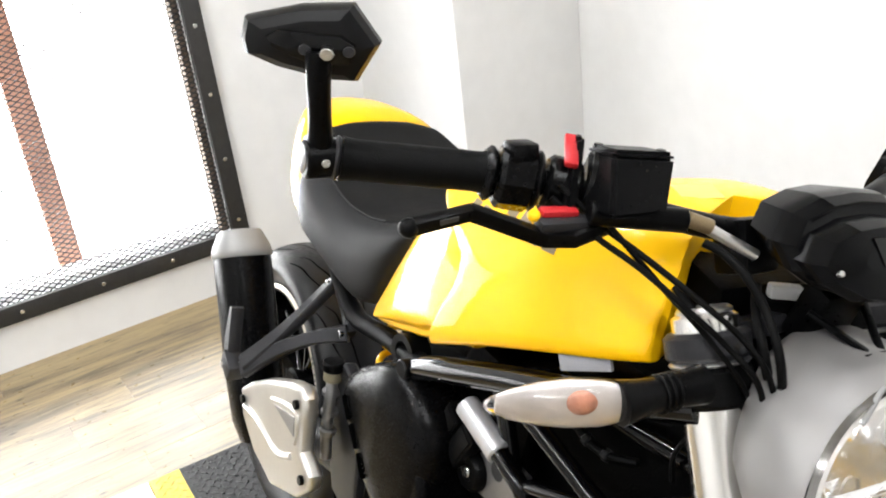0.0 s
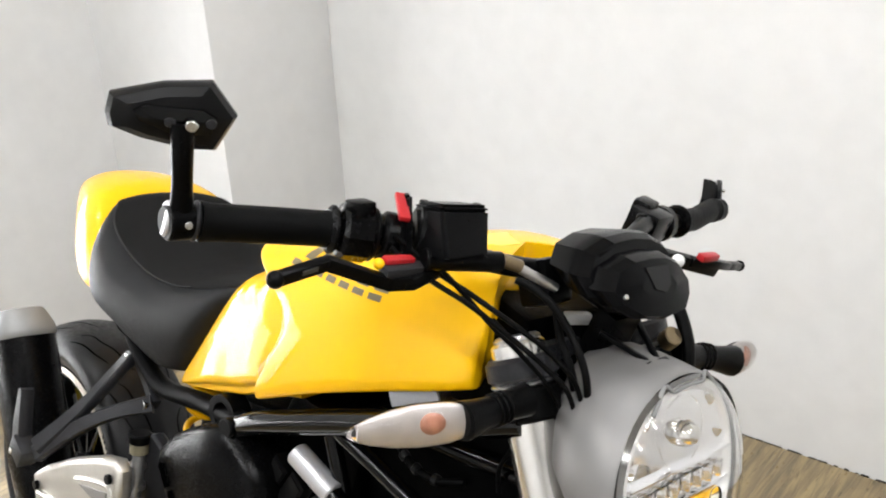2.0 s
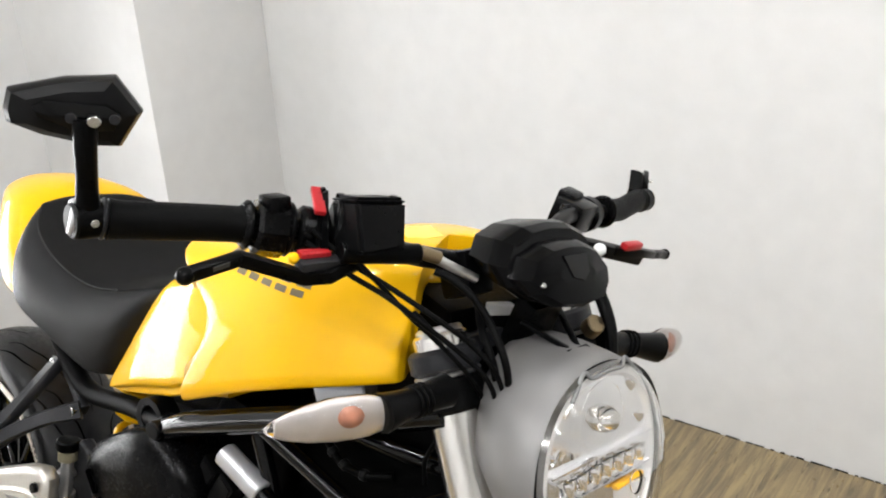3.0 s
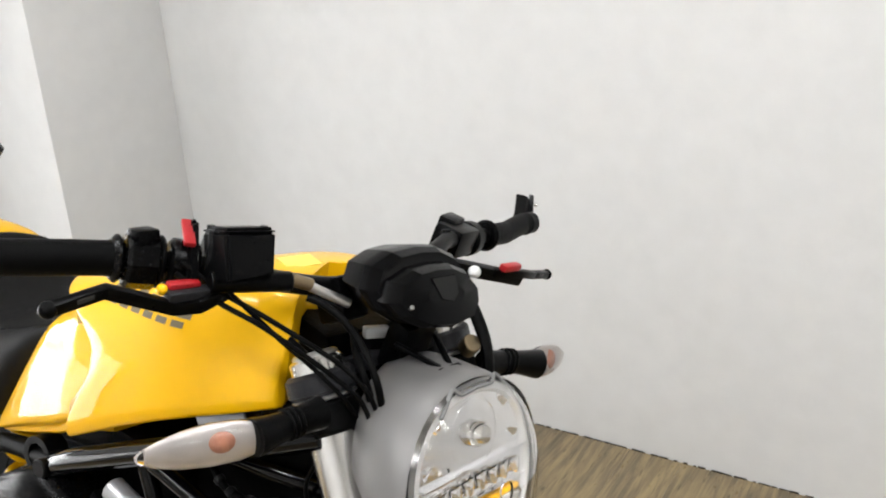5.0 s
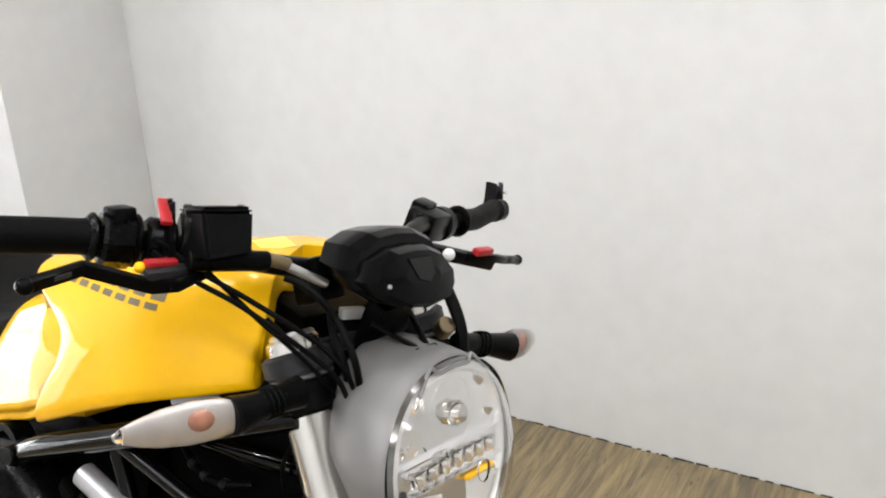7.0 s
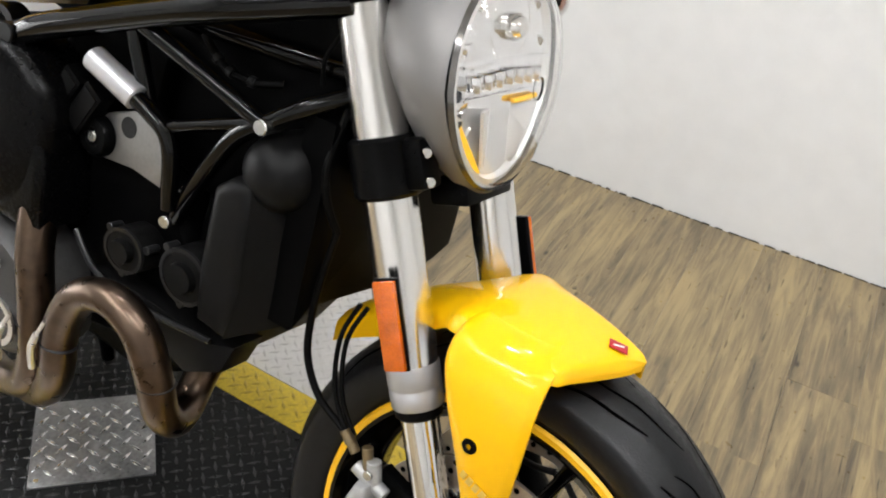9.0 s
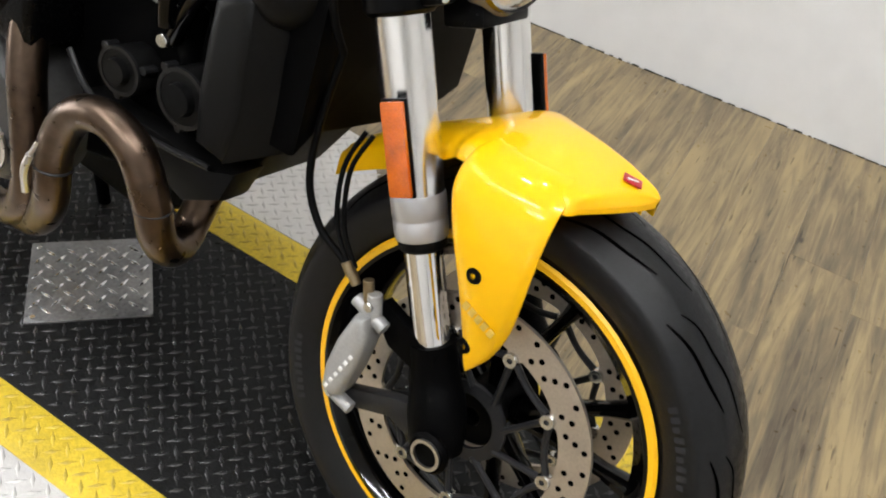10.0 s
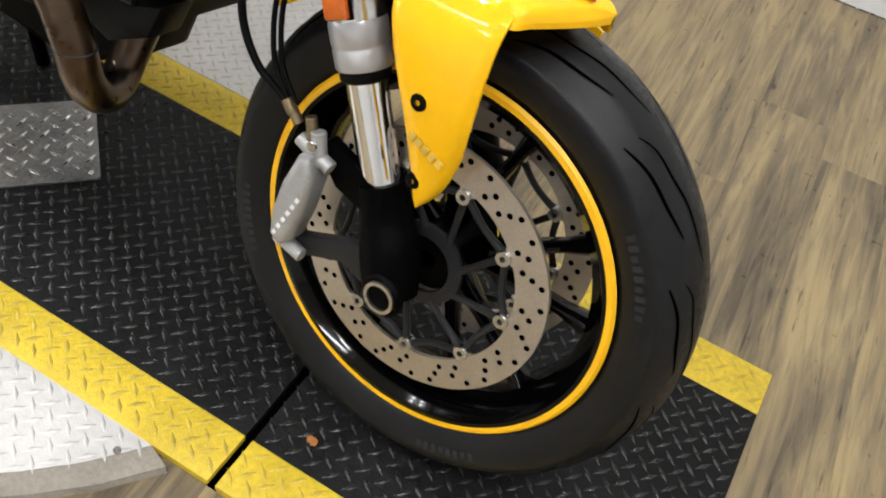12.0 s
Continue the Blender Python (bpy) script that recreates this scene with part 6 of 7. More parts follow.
def pod_ring(half, o, s, cy=-0.016, cz=1.052):
    full = half + [(-y, z) for y, z in half[-2:0:-1]]
    out = []
    for y, z in full:
        y, z = y * s, cz + (z - cz) * s
        out.append(Vector((-0.262 - 0.6 * (z - 1.075) + o - 0.25 * max(0.0, abs(y) - 0.03), cy + y, z)))
    return out


bm = B()
loft(bm, [pod_ring(POD_OUT, o, s) for o, s in ((-0.054, 0.70), (-0.046, 0.84), (-0.012, 0.985), (-0.004, 1.0), (0.004, 0.985), (0.012, 0.88), (0.010, 0.80))])
dash = steered("instrument_pod", bm, POD_BLACK, "faceted black plastic instrument pod", angle=12)
bm = B()
loft(bm, [pod_ring(POD_IN, o, s) for o, s in ((0.002, 1.03), (0.017, 1.02), (0.021, 0.99), (0.029, 0.86), (0.0305, 0.40))])
part("front_cover", bm, POD_BLACK, dash, "faceted dark front cover", angle=10)
bm = B()
emblem = [(-0.012, 1.067), (0.026, 1.067), (0.022, 1.050), (0.010, 1.043), (-0.006, 1.047)]
loft(bm, [[Vector((-0.262 - 0.6 * (z - 1.075) + o, -0.020 + y, z)) for y, z in emblem] for o in (0.027, 0.0318)])
part("cover_panel", bm, BLACK_GLOSS, dash, "small shield-shaped raised panel", angle=12)
bm = B()
loft(bm, [pod_ring(POD_OUT, -0.0545, 0.66), pod_ring(POD_OUT, -0.0565, 0.64)])
part("screen", bm, SMOKE, dash)
bm = B()
cyl(bm, (-0.216, -0.074, 1.043), (-0.2125, -0.0745, 1.045), 0.0026, 12)
part("screw", bm, BOLT, dash)
bm = B()
box(bm, (0.03, 0.05, 0.06), pose(-0.272, 0, 0.985, 0, 20, 0), 0.006)
front("pod_bracket", bm, BLACK)
bm = B()
box(bm, (0.014, 0.030, 0.013), pose(-0.302, -0.032, 0.990, 0, 0, -25), 0.003)
steered("plug", bm, WHITE, "small white plug")

# handlebar
BAR = [(-0.450, -0.382, 1.106), (-0.416, -0.258, 1.090), (-0.388, -0.19, 1.078), (-0.355, -0.13, 1.062), (-0.338, -0.06, 1.045), (-0.336, 0.0, 1.042),
       (-0.338, 0.06, 1.043), (-0.350, 0.12, 1.050), (-0.375, 0.19, 1.047), (-0.395, 0.258, 1.038), (-0.415, 0.406, 1.027)]
bm = B()
tube(bm, BAR, 0.0112, 14)
bar = front("handlebar", bm, BLACK, "black tapered handlebar")
for sg in (-1, 1):
    bm = B()
    box(bm, (0.045, 0.036, 0.05), pose(-0.333, 0.045 * sg, 1.030, 0, -20, 0), 0.006)
    part("riser", bm, BLACK, bar, "black bar clamp")


def along(t0, side_i):
    """Place and direction on the bar, from its end inwards."""
    pts = BAR if side_i < 0 else BAR[::-1]
    line = spline(pts, 10)
    s, acc = t0, 0.0
    for a, b in zip(line, line[1:]):
        d = float(np.linalg.norm(b - a))
        if acc + d >= s:
            q = (s - acc) / d
            return Vector(a + (b - a) * q), Vector((b - a) / d)
        acc += d
    return Vector(line[-1]), Vector((line[-1] - line[-2]))


for sd in (-1, 1):
    bm = B()
    line, rad = [], []
    for k in range(13):
        p, d = along(0.008 + 0.120 * k / 12, sd)
        line.append(tuple(p))
        rad.append(0.0172 if 0 < k < 12 else 0.0185)
    tube(bm, line, rad, 20, 3)
    grip = part("grip", bm, RUBBER, bar, "black rubber grip")
    p, d = along(0.0, sd)
    bm = B()
    cyl(bm, p - d * 0.0205, p + d * 0.006, 0.0162, 24, 0.002)
    # lit end of the right weight painted pale; left one black
    part("bar_end", bm, SATIN_WHITE if sd < 0 else BLACK, bar, "bar-end weight")
    bm = B()
    p2, d2 = along(0.003, sd)
    cyl(bm, p2 - d2 * 0.001, p2 + d2 * 0.004, 0.0186, 24)
    part("end_ring", bm, DARKCAST if sd < 0 else BLACK, bar, "thin metal ring")
    # throttle flange and switch housing
    for t0, t1, r, mt, nm in ((0.124, 0.134, 0.0235, BLACK_SATIN, "flange"), (0.136, 0.168, 0.0285, BLACK_SATIN, "throttle_housing"), (0.166, 0.172, 0.0265, BLACK, "housing_seam"), (0.176, 0.206, 0.0255, BLACK_SATIN, "switch_housing")):
        if sd > 0 and nm != "flange":
            continue
        a, _ = along(t0, sd)
        b, _ = along(t1, sd)
        bm = B()
        cyl(bm, a, b, r, 9 if nm == "throttle_housing" else 20, 0.004)
        part(nm, bm, mt, bar, angle=25)
    a, d = along(0.150, sd)
    if sd < 0:
        bm = B()
        box(bm, (0.022, 0.024, 0.022), Matrix.Translation(a + Vector((0.010, 0, 0.022))), 0.004)
        part("cable_boss", bm, BLACK_SATIN, bar)
    a, d = along(0.195, sd)
    if sd < 0:
        kill = ((-0.3865, -0.2265, 1.1170), (-0.3560, -0.2425, 1.0990))
        bm = B()
        a2, d2 = along(0.215, sd)
        m = Matrix.Translation(a2) @ d2.to_track_quat("X", "Z").to_matrix().to_4x4()
        lathe(bm, [(0, -0.004), (0.03, -0.004), (0.032, 0), (0.03, 0.004), (0, 0.004)], 24, Matrix.Translation(a2 + Vector((0, 0, 0.008))) @ d2.to_track_quat("Y", "Z").to_matrix().to_4x4())
        part("clamp_plate", bm, BLACK, bar)

# front brake reservoir, lever and master cylinder
def block(bm, corners, depth, s=1.0):
    """A box with rounded edges from its front corners and a depth."""
    c = sum((Vector(p) for p in corners), Vector()) / 4
    fr = [c + (Vector(p) - c) * s for p in corners]
    vs = [bm.verts.new(p) for p in fr] + [bm.verts.new(p + Vector(depth)) for p in fr]
    fs = [bm.faces.new([vs[i] for i in q]) for q in ((0, 1, 2, 3), (7, 6, 5, 4), (0, 4, 5, 1), (1, 5, 6, 2), (2, 6, 7, 3), (3, 7, 4, 0))]
    bmesh.ops.recalc_face_normals(bm, faces=fs)
    bmesh.ops.bevel(bm, geom=list({e for f in fs for e in f.edges}), offset=0.0035, segments=2, affect="EDGES")


RES = ((-0.332, -0.219, 1.1135), (-0.324, -0.162, 1.1115), (-0.293, -0.187, 1.0745), (-0.291, -0.243, 1.0730))
BACK = Vector((-0.046, 0.004, -0.006))
bm = B()
block(bm, RES, BACK)
res = steered("fluid_reservoir", bm, BLACK, "square black brake fluid reservoir", angle=50)
bm = B()
lid = [Vector(RES[0]) + Vector((-0.001, 0.001, 0.0045)), Vector(RES[1]) + Vector((-0.001, -0.001, 0.0045)), Vector(RES[1]) + Vector((0.0006, -0.0002, -0.004)), Vector(RES[0]) + Vector((0.0006, 0.0002, -0.004))]
block(bm, lid, BACK * 1.0)
part("lid", bm, BLACK, res, "black screwed lid")
for k in (0.12, 0.88):
    bm = B()
    p = lid[0].lerp(lid[1], k) + BACK * (0.25 if k > 0.5 else 0.85)
    cyl(bm, p - Vector((0, 0, 0.002)), p + Vector((0, 0, 0.0012)), 0.0042, 12)
    part("screw", bm, BLACK_GLOSS, res)
bm = B()
block(bm, (Vector(RES[0]) + BACK + Vector((0.004, -0.016, 0.010)), Vector(RES[0]) + BACK + Vector((0.004, -0.004, 0.012)), Vector(RES[3]) + BACK + Vector((0.004, -0.006, -0.004)), Vector(RES[3]) + BACK + Vector((0.004, -0.020, 0.0))), (-0.014, 0.004, 0))
part("lug", bm, BLACK, res, "black clamp lug")


def beam(bm, a, b, h, w, bevel=0.0015, up=(0.3, 0, 1)):
    """Straight bar of rectangular section from a to b, h high and w deep."""
    a, b = Vector(a), Vector(b)
    d = (b - a).normalized()
    n = d.cross(Vector(up)).normalized()
    u = n.cross(d)
    m = Matrix((d, n, u)).transposed().to_4x4()
    m.translation = (a + b) / 2
    box(bm, ((b - a).length, w, h), m, bevel)


bm = B()
beam(bm, *kill, 0.006, 0.0115, 0.002)
steered("kill_switch", bm, RED, "red rocker switch")


def lever(pts, heights, label, red, red_size, spot):
    """Folding lever: straight forged lengths, a knob at the tip, a bracket and a red adjuster."""
    bm = B()
    for (a, b), h in zip(zip(pts, pts[1:]), heights):
        d = (Vector(b) - Vector(a)).normalized() * 0.003
        beam(bm, Vector(a) - d, Vector(b) + d, h, 0.011, 0.003)
    ob = steered("lever", bm, BLACK, label)
    bm = B()
    bmesh.ops.create_uvsphere(bm, u_segments=14, v_segments=8, radius=0.0080, matrix=Matrix.Translation(pts[0]))
    part("tip_knob", bm, BLACK, ob)
    bm = B()
    beam(bm, Vector(pts[0]).lerp(Vector(pts[1]), 0.45) + Vector((0.0058, 0, 0)), Vector(pts[0]).lerp(Vector(pts[1]), 0.75) + Vector((0.0058, 0, 0)), 0.0045, 0.0012, 0.0003)
    part("lever_mark", bm, COVER, ob, "small pale marking on the lever")
    bm = B()
    beam(bm, *red, red_size[0] * 0.8, red_size[1] * 0.9, 0.0035)
    part("adjuster", bm, RED, ob, "red lever adjuster")
    if spot:
        bm = B()
        bmesh.ops.create_uvsphere(bm, u_segments=12, v_segments=8, radius=0.0055, matrix=Matrix.Translation(spot))
        part("adjuster_cap", bm, YELLOW, ob, "small yellow adjuster cap")
    return ob


right_lever = lever([(-0.335, -0.393, 1.0615), (-0.337, -0.341, 1.0705), (-0.330, -0.2765, 1.0475), (-0.326, -0.252, 1.0470), (-0.330, -0.215, 1.0560)], (0.012, 0.0135, 0.014, 0.015),
                    "black folding brake lever", ((-0.336, -0.280, 1.0670), (-0.336, -0.245, 1.0655)), (0.0105, 0.012), (-0.336, -0.2850, 1.0650))
bm = B()
beam(bm, (-0.331, -0.284, 1.0575), (-0.331, -0.236, 1.0570), 0.013, 0.014, 0.003)
part("lever_bracket", bm, DARKCAST, right_lever, "dark grey lever bracket")
lever([(-0.3585, 0.390, 0.995), (-0.340, 0.325, 1.006), (-0.328, 0.275, 1.016), (-0.335, 0.225, 1.022)], (0.011, 0.012, 0.013), "black folding clutch lever", ((-0.326, 0.230, 1.029), (-0.326, 0.268, 1.028)), (0.0125, 0.014), None)
def lever(sd, pts, label, pivot, redsize):
    bm = B()
    tube(bm, pts, [0.0075, 0.0075, 0.0060, 0.0054, 0.0052, 0.0058, 0.0075], 10, 4)
    ob = front("lever", bm, BLACK, label)
    bm = B()
    cyl(bm, Vector(pivot) - Vector((0, 0, 0.012)), Vector(pivot) + Vector((0, 0, 0.012)), 0.012, 18)
    part("pivot", bm, BLACK, ob)
    bm = B()
    box(bm, (0.016, 0.032, 0.009), Matrix.Translation(redsize) @ Matrix.Rotation(radians(20 * -sd), 4, "Z"), 0.003)
    part("adjuster", bm, RED, ob, "red lever adjuster")
    return ob


bm = B()
cyl(bm, (-0.342, -0.205, 1.073), (-0.318, -0.125, 1.066), 0.0105, 18)
mc = front("master_cylinder", bm, BLACK, "black brake master cylinder")
bm = B()
cyl(bm, (-0.318, -0.125, 1.068), (-0.312, -0.104, 1.060), 0.0068, 16)
part("hose_union", bm, BRASS, mc, "brass hose union")
bm = B()
cyl(bm, (-0.313, -0.108, 1.060), (-0.296, -0.066, 1.036), 0.0050, 14)
part("hose_collar", bm, SILVER, mc, "bright metal hose collar")
# left switchgear
bm = B()
beam(bm, (-0.398, 0.190, 1.058), (-0.420, 0.258, 1.054), 0.042, 0.044, 0.008)
sw = steered("switch_box", bm, BLACK, "black left switch cluster")
bm = B()
beam(bm, (-0.412, 0.205, 1.076), (-0.424, 0.243, 1.077), 0.022, 0.026, 0.005)
part("button", bm, BLACK_SATIN, sw)
bm = B()
cyl(bm, (-0.388, 0.186, 1.070), (-0.392, 0.176, 1.070), 0.006, 12)
part("side_button", bm, BLACK_SATIN, sw)
bm = B()
cyl(bm, (-0.420, 0.258, 1.050), (-0.428, 0.284, 1.049), 0.0255, 20, 0.004)
part("switch_collar", bm, BLACK, sw)
bm = B()
beam(bm, (-0.352, 0.120, 1.044), (-0.336, 0.285, 1.006), 0.019, 0.018, 0.005)
perch = steered("clutch_perch", bm, BLACK, "black clutch perch")
bm = B()
bmesh.ops.create_uvsphere(bm, u_segments=14, v_segments=8, radius=0.008, matrix=Matrix.Translation((-0.286, 0.118, 1.045)))
part("perch_cap", bm, WHITE, perch, "small pale round cap")

# bar-end mirrors
def bar_mirror(origin, stem, face, sd, name_label, k=1.0):
    bm = B()
    tube(bm, stem, [0.011, 0.0085, 0.0085, 0.0095], 12, 5)
    mob = front("mirror", bm, BLACK, name_label)
    bm = B()
    cyl(bm, Vector(stem[0]) - Vector((0.0, 0.013, 0)), Vector(stem[0]) + Vector((0, 0.013, 0)), 0.016, 20)
    part("clamp", bm, BLACK, mob)
    bm = B()
    cyl(bm, Vector(stem[0]) + Vector((0.014, 0, 0)), Vector(stem[0]) + Vector((0.0172, 0, 0)), 0.0034, 12)
    part("clamp_screw", bm, BOLT, mob)
    outline = [(a * k, b * k) for a, b in [(-0.052, 0.004), (-0.049, 0.019), (-0.010, 0.030), (0.026, 0.033), (0.047, 0.004), (0.030, -0.026), (0.010, -0.026), (-0.028, -0.017), (-0.050, -0.008)]]
    rings = []
    for d, s in ((-0.008, 0.97), (-0.005, 1.0), (0.004, 1.0), (0.011, 0.92), (0.016, 0.70), (0.018, 0.45)):
        rings.append([face @ Vector((d, u * s, v * s)) for u, v in outline])
    bm = B()
    loft(bm, rings)
    part("housing", bm, MIRROR_BACK, mob, "pointed black mirror housing", angle=20)
    bm = B()
    loft(bm, [[face @ Vector((d, u * s, v * s)) for u, v in outline] for d, s in ((-0.0075, 0.93), (-0.0088, 0.93), (-0.0090, 0.90))])
    part("mirror_glass", bm, MIRROR, mob, "mirror glass", angle=20)
    bm = B()
    prism(bm, [(-0.030, 0.010), (-0.022, 0.015), (0.020, 0.013), (0.030, 0.006), (0.026, -0.008), (0.0, -0.010), (-0.026, 0.002)], -0.004, 0.004, 0.0015, face @ Matrix.Translation((0.019, 0, 0)) @ Matrix.Rotation(radians(90), 4, "Z"))
    part("mount_plate", bm, BLACK_GLOSS, mob, "glossy mount plate")
    bm = B()
    c = face @ Vector((0.023, 0.012, 0.001))
    d = (face.to_3x3() @ Vector((1, 0, 0))).normalized()
    cyl(bm, c, c + d * 0.008, 0.0048 * k, 16)
    part("ball_screw", bm, BOLT, mob, "bright ball-joint screw")
    for u in (-0.004, 0.026):
        bm = B()
        c = face @ Vector((0.021, u * k, 0.002 * k))
        cyl(bm, c, c + d * 0.004, 0.0042 * k, 12)
        part("plate_screw", bm, DARKCAST, mob, "small dark screw")
    return mob


FM = Matrix.Translation((-0.452, -0.392, 1.196)) @ Matrix.Rotation(radians(-25), 4, "Z") @ Matrix.Rotation(radians(8), 4, "Y")
FM = FM @ Matrix.Rotation(radians(0), 4, "X")
bar_mirror(None, [(-0.448, -0.390, 1.106), (-0.441, -0.392, 1.135), (-0.434, -0.395, 1.165), (-0.432, -0.396, 1.194)], FM, -1, "black bar-end mirror standing up on its stem")
# left mirror turned and shrunk to fit the camera's view
ln_, ll_ = Vector((-0.62, 0.72, -0.30)).normalized(), Vector((-0.45, 0.62, 0.55)).normalized()
ln_ = ln_.cross(ll_).normalized()
lz_ = ln_.cross(ll_)
LM = Matrix(((ln_.x, ll_.x, lz_.x, -0.453), (ln_.y, ll_.y, lz_.y, 0.436), (ln_.z, ll_.z, lz_.z, 1.046), (0, 0, 0, 1)))
bar_mirror(None, [(-0.418, 0.416, 1.028), (-0.425, 0.422, 1.030), (-0.436, 0.428, 1.034), (-0.448, 0.432, 1.040)], LM, 1, "small black bar-end mirror turned edge-on to the camera", 0.52)

# indicators
def indicator(sd):
    yb = sd
    if sd < 0:
        base, mid, tip = Vector((-0.262, -0.128, 0.943)), Vector((-0.266, -0.208, 0.940)), Vector((-0.311, -0.302, 0.934))
    else:
        base, mid, tip = Vector((-0.258, 0.125, 0.925)), Vector((-0.240, 0.215, 0.900)), Vector((-0.262, 0.305, 0.885))
    bm = B()
    tube(bm, [tuple(base), tuple(base.lerp(mid, 0.5)), tuple(mid)], [0.017, 0.014, 0.019], 14, 5)
    ob = front("indicator", bm, BLACK, "clear-lensed indicator on a black rubber stalk")
    bm = B()
    for t in (0.35, 0.43, 0.51):
        c = base.lerp(mid, t)
        cyl(bm, c, c + (mid - base).normalized() * 0.0025, 0.0165, 16)
    part("rib", bm, RUBBER, ob, "rubber ribs")
    ax = (tip - mid).normalized()
    upz = Vector((0, 0, 1))
    fwd = ax.cross(upz).normalized()
    if fwd.x < 0:
        fwd = -fwd
    L = (tip - mid).length

    def ell(t, a, b, back):
        c = mid + ax * (L * t)
        return [c + upz * (b * math.sin(q)) + fwd * (a * math.cos(q) * (1 if math.cos(q) > 0 else back)) for q in [2 * math.pi * k / 24 for k in range(24)]]

    bm = B()
    loft(bm, [ell(t, a, b, 1.1) for t, a, b in ((-0.19, 0.002, 0.003), (-0.16, 0.006, 0.008), (-0.06, 0.011, 0.0145), (0.12, 0.015, 0.0195), (0.38, 0.016, 0.0205), (0.62, 0.014, 0.0175), (0.82, 0.010, 0.012), (0.94, 0.006, 0.007), (1.0, 0.002, 0.0025))])
    ln = part("lens", bm, CLEAR_RIBBED, ob, "clear almond-shaped lens", angle=60)
    ln.visible_shadow = False
    bm = B()
    loft(bm, [[p - fwd * 0.004 for p in ell(t, a, b, 1.0)] for t, a, b in ((-0.12, 0.003, 0.007), (0.0, 0.006, 0.0135), (0.2, 0.007, 0.0172), (0.45, 0.007, 0.0170), (0.72, 0.006, 0.0125), (0.90, 0.003, 0.006))])
    part("reflector", bm, PEARL, ob, "pearly reflector inside the lens", angle=60)
    bm = B()
    c = mid + ax * (L * 0.28)
    turn = ax.to_track_quat("X", "Z").to_matrix().to_4x4()
    bmesh.ops.create_uvsphere(bm, u_segments=20, v_segments=12, radius=0.0105, matrix=Matrix.Translation(c + upz * 0.002 - fwd * 0.001) @ turn @ Matrix.Diagonal((1.4, 0.62, 0.95, 1)))
    part("bulb", bm, BULB, ob, "amber bulb")
    bm = B()
    loft(bm, [[p - fwd * 0.009 for p in ell(t, a, b, 1.0)] for t, a, b in ((-0.21, 0.005, 0.008), (-0.05, 0.009, 0.0135), (0.0, 0.009, 0.0150), (0.2, 0.009, 0.0178), (0.45, 0.009, 0.0175), (0.70, 0.006, 0.0120), (0.84, 0.003, 0.006))])
    part("back_shell", bm, BLACK, ob, "", angle=60)
    return ob


indicator(-1)
indicator(1)

# cables and hoses
for pts, r, mt, nm, lb in (
        ([(-0.255, -0.10, 0.66), (-0.262, -0.105, 0.58), (-0.255, -0.112, 0.51), (-0.225, -0.115, 0.465), (-0.185, -0.115, 0.445), (-0.160, -0.115, 0.430)], 0.0045, RUBBER, "brake_hose", "black brake hose to the caliper"),
        ([(-0.215, -0.085, 0.585), (-0.222, -0.10, 0.54), (-0.205, -0.112, 0.48), (-0.172, -0.116, 0.44)], 0.003, RUBBER, "sensor_wire", "thin black sensor wire"),
        ([(-0.205, -0.085, 0.585), (-0.214, -0.098, 0.54), (-0.198, -0.108, 0.48), (-0.168, -0.11, 0.44)], 0.003, RUBBER, "sensor_wire", "thin black sensor wire"),
        ([(-0.310, 0.130, 1.01), (-0.27, 0.115, 0.995), (-0.236, 0.105, 0.95), (-0.232, 0.10, 0.88), (-0.25, 0.08, 0.82)], 0.0075, RUBBER, "clutch_hose", "black clutch hose in a sleeve"),
        ([(-0.27, -0.10, 0.80), (-0.268, -0.12, 0.74), (-0.262, -0.118, 0.70), (-0.255, -0.10, 0.66)], 0.0045, RUBBER, "brake_hose", "black brake hose to the caliper")):
    bm = B()
    tube(bm, pts, r, 10, 6)
    front(nm, bm, mt, lb)
for p0, p1 in (((-0.172, -0.115, 0.440), (-0.158, -0.115, 0.425)), ((-0.178, -0.117, 0.446), (-0.166, -0.117, 0.434))):
    bm = B()
    cyl(bm, p0, p1, 0.0062, 12)
    front("hose_union", bm, BRASS, "brass hose union")
bm = B()
cyl(bm, (-0.262, 0.095, 0.955), (-0.250, 0.092, 0.968), 0.012, 12)
front("clutch_union", bm, BRASS, "brass union")
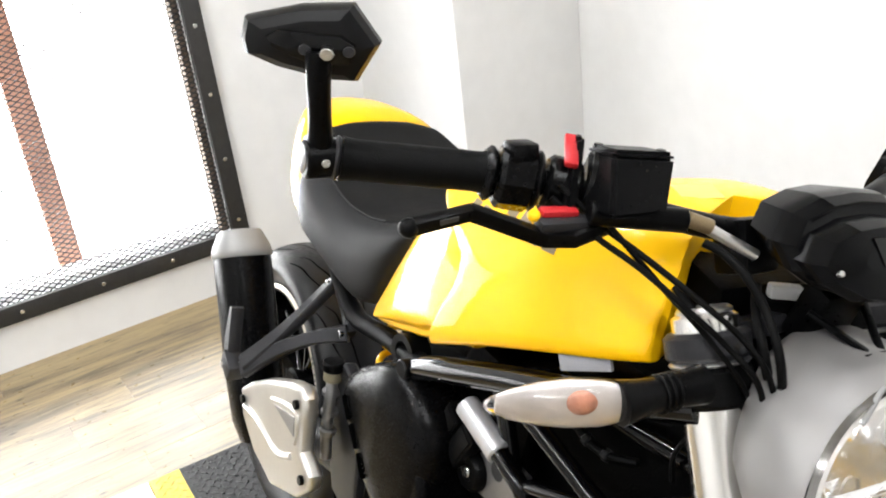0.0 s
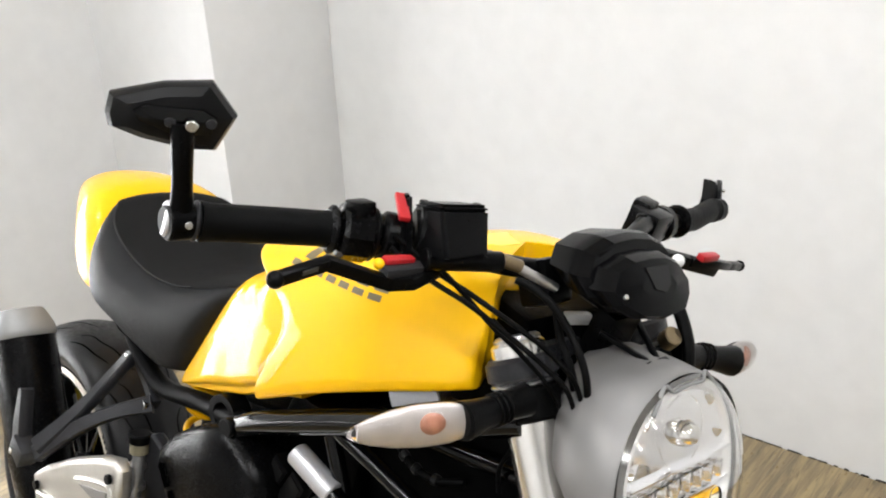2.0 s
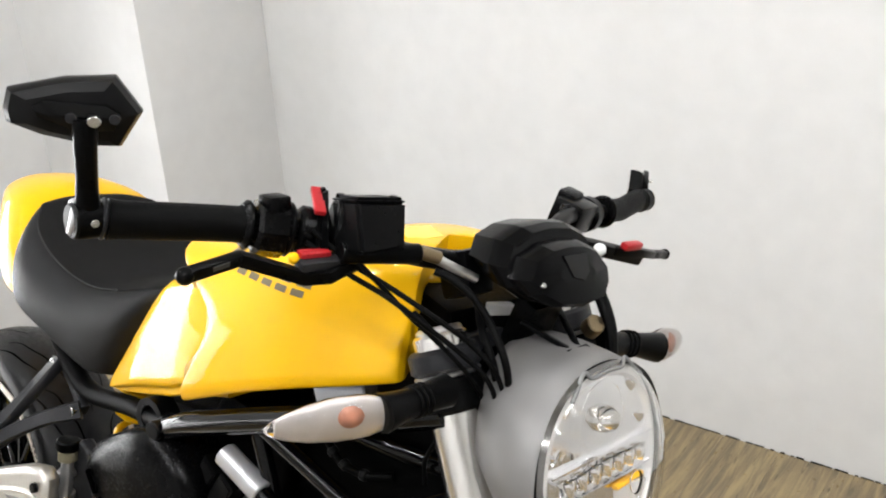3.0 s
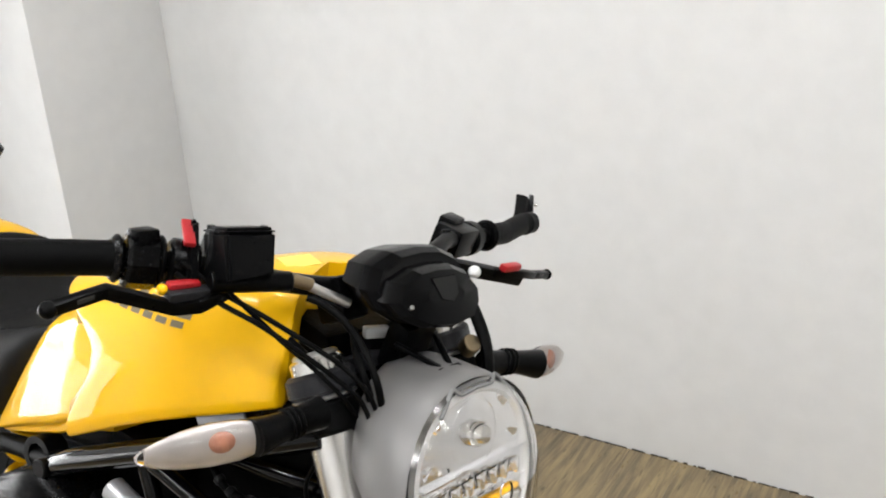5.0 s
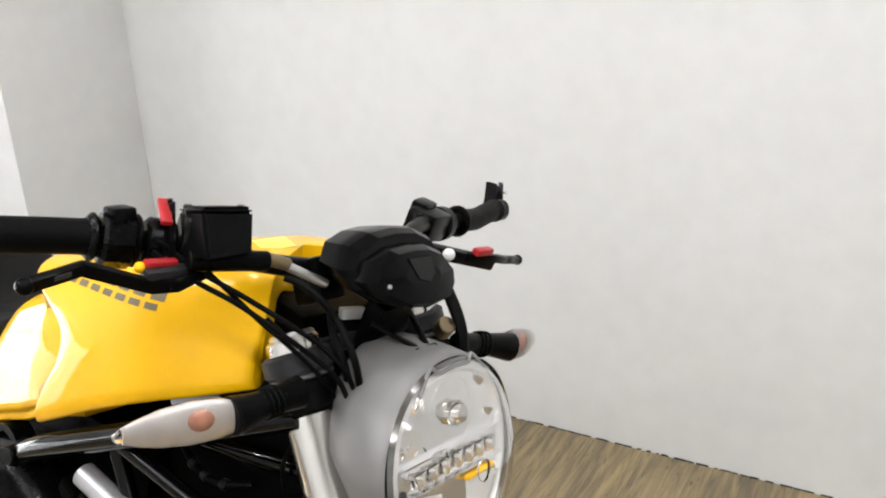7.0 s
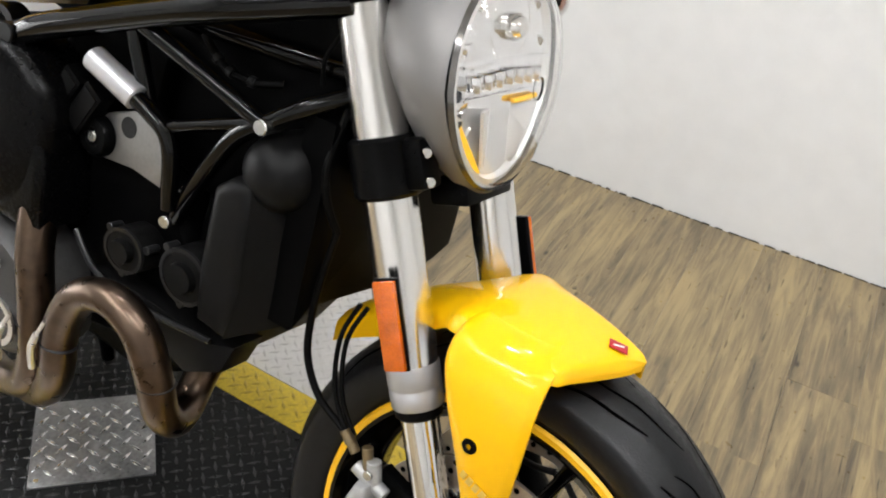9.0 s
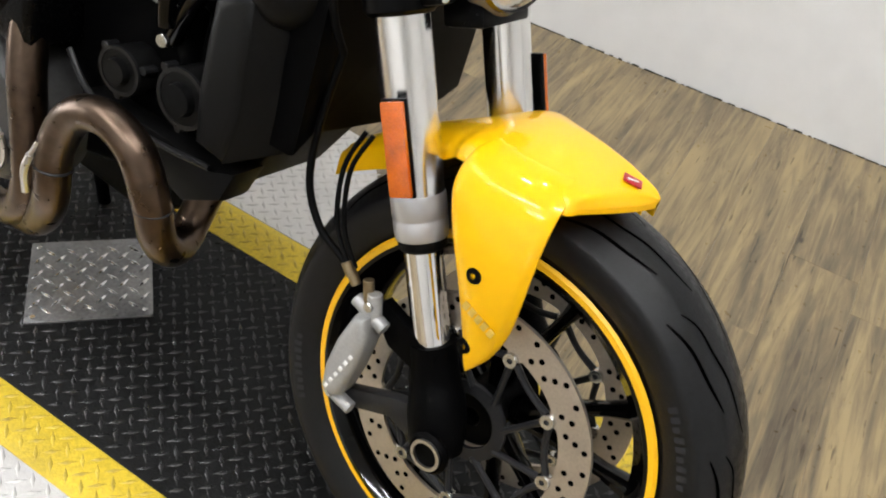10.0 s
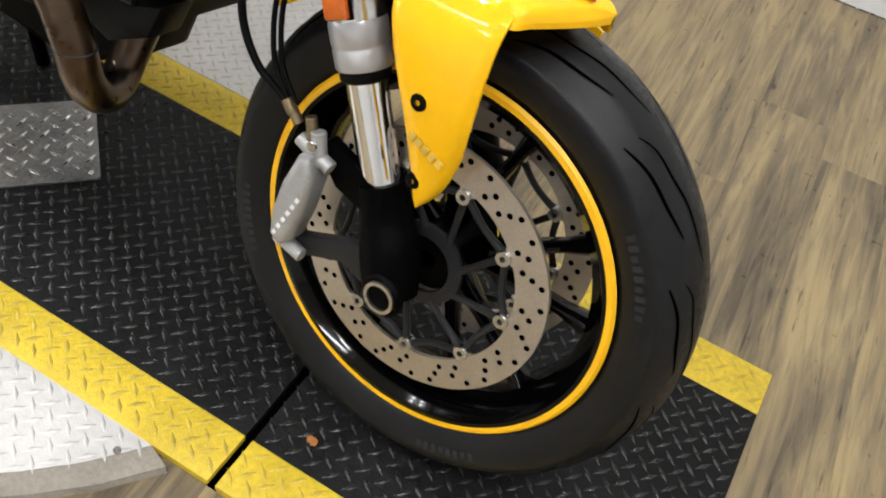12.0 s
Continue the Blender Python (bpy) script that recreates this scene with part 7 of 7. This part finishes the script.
for pts, r, nm, lb in (
        ([(-0.350, -0.262, 1.075), (-0.325, -0.230, 1.047), (-0.299, -0.200, 1.026), (-0.271, -0.170, 0.999), (-0.251, -0.140, 0.972), (-0.232, -0.118, 0.945), (-0.232, -0.09, 0.89)], 0.0028, "throttle_cable", "black throttle cable"),
        ([(-0.352, -0.255, 1.085), (-0.330, -0.224, 1.056), (-0.300, -0.192, 1.032), (-0.268, -0.160, 1.006), (-0.246, -0.130, 0.980), (-0.228, -0.110, 0.95), (-0.23, -0.08, 0.89)], 0.0028, "throttle_cable", "black throttle cable"),
        ([(-0.322, -0.226, 1.062), (-0.308, -0.205, 1.038), (-0.296, -0.170, 1.002), (-0.273, -0.150, 0.978), (-0.250, -0.125, 0.945), (-0.25, -0.09, 0.90)], 0.0026, "switch_wire", "black wiring loom"),
        ([(-0.300, -0.140, 1.045), (-0.288, -0.130, 1.040), (-0.267, -0.120, 1.027), (-0.250, -0.110, 1.005), (-0.232, -0.108, 0.982), (-0.222, -0.104, 0.955), (-0.232, -0.08, 0.90)], 0.0040, "brake_hose", "black brake hose"),
        ([(-0.300, -0.07, 1.00), (-0.275, -0.09, 0.985), (-0.250, -0.10, 0.965), (-0.238, -0.09, 0.92)], 0.0045, "wiring_loom", "black wiring loom"),
        ([(-0.335, -0.13, 0.99), (-0.30, -0.125, 0.97), (-0.27, -0.12, 0.945), (-0.25, -0.10, 0.90)], 0.0040, "wiring_loom", "black wiring loom")):
    bm = B()
    tube(bm, pts, r, 10, 6)
    steered(nm, bm, RUBBER, lb)

# ---- wood-print planks of the floor, butted and slightly uneven ----
PW, PL = 0.148, 1.22
ANG = radians(90)
rng = random.Random(7)


def plank_mesh(length, width):
    bm = B()
    box(bm, (length, width, 0.008), Matrix.Translation((0, 0, -0.004)), 0.0004, 1)
    me = bpy.data.meshes.new("plank")
    bm.to_mesh(me)
    bm.free()
    me.materials.append(PLANK)
    return me


plank_cache = {}
x = XW
col = 0
while x < 2.2:
    y = YS + 0.6 - rng.random() * PL
    while y < YW:
        y0, y1 = max(y, -2.4), min(y + PL, YW - 0.002)
        if y1 - y0 > 0.05:
            key = round(y1 - y0, 3)
            if key not in plank_cache:
                plank_cache[key] = plank_mesh(key - 0.0002, PW - 0.0002)
            ob = shared("plank", plank_cache[key], Matrix.Translation((x + PW / 2, (y0 + y1) / 2, ZF + rng.uniform(-0.0004, 0.0004))) @ Matrix.Rotation(ANG, 4, "Z"), floor)
        y += PL
    x += PW
    col += 1
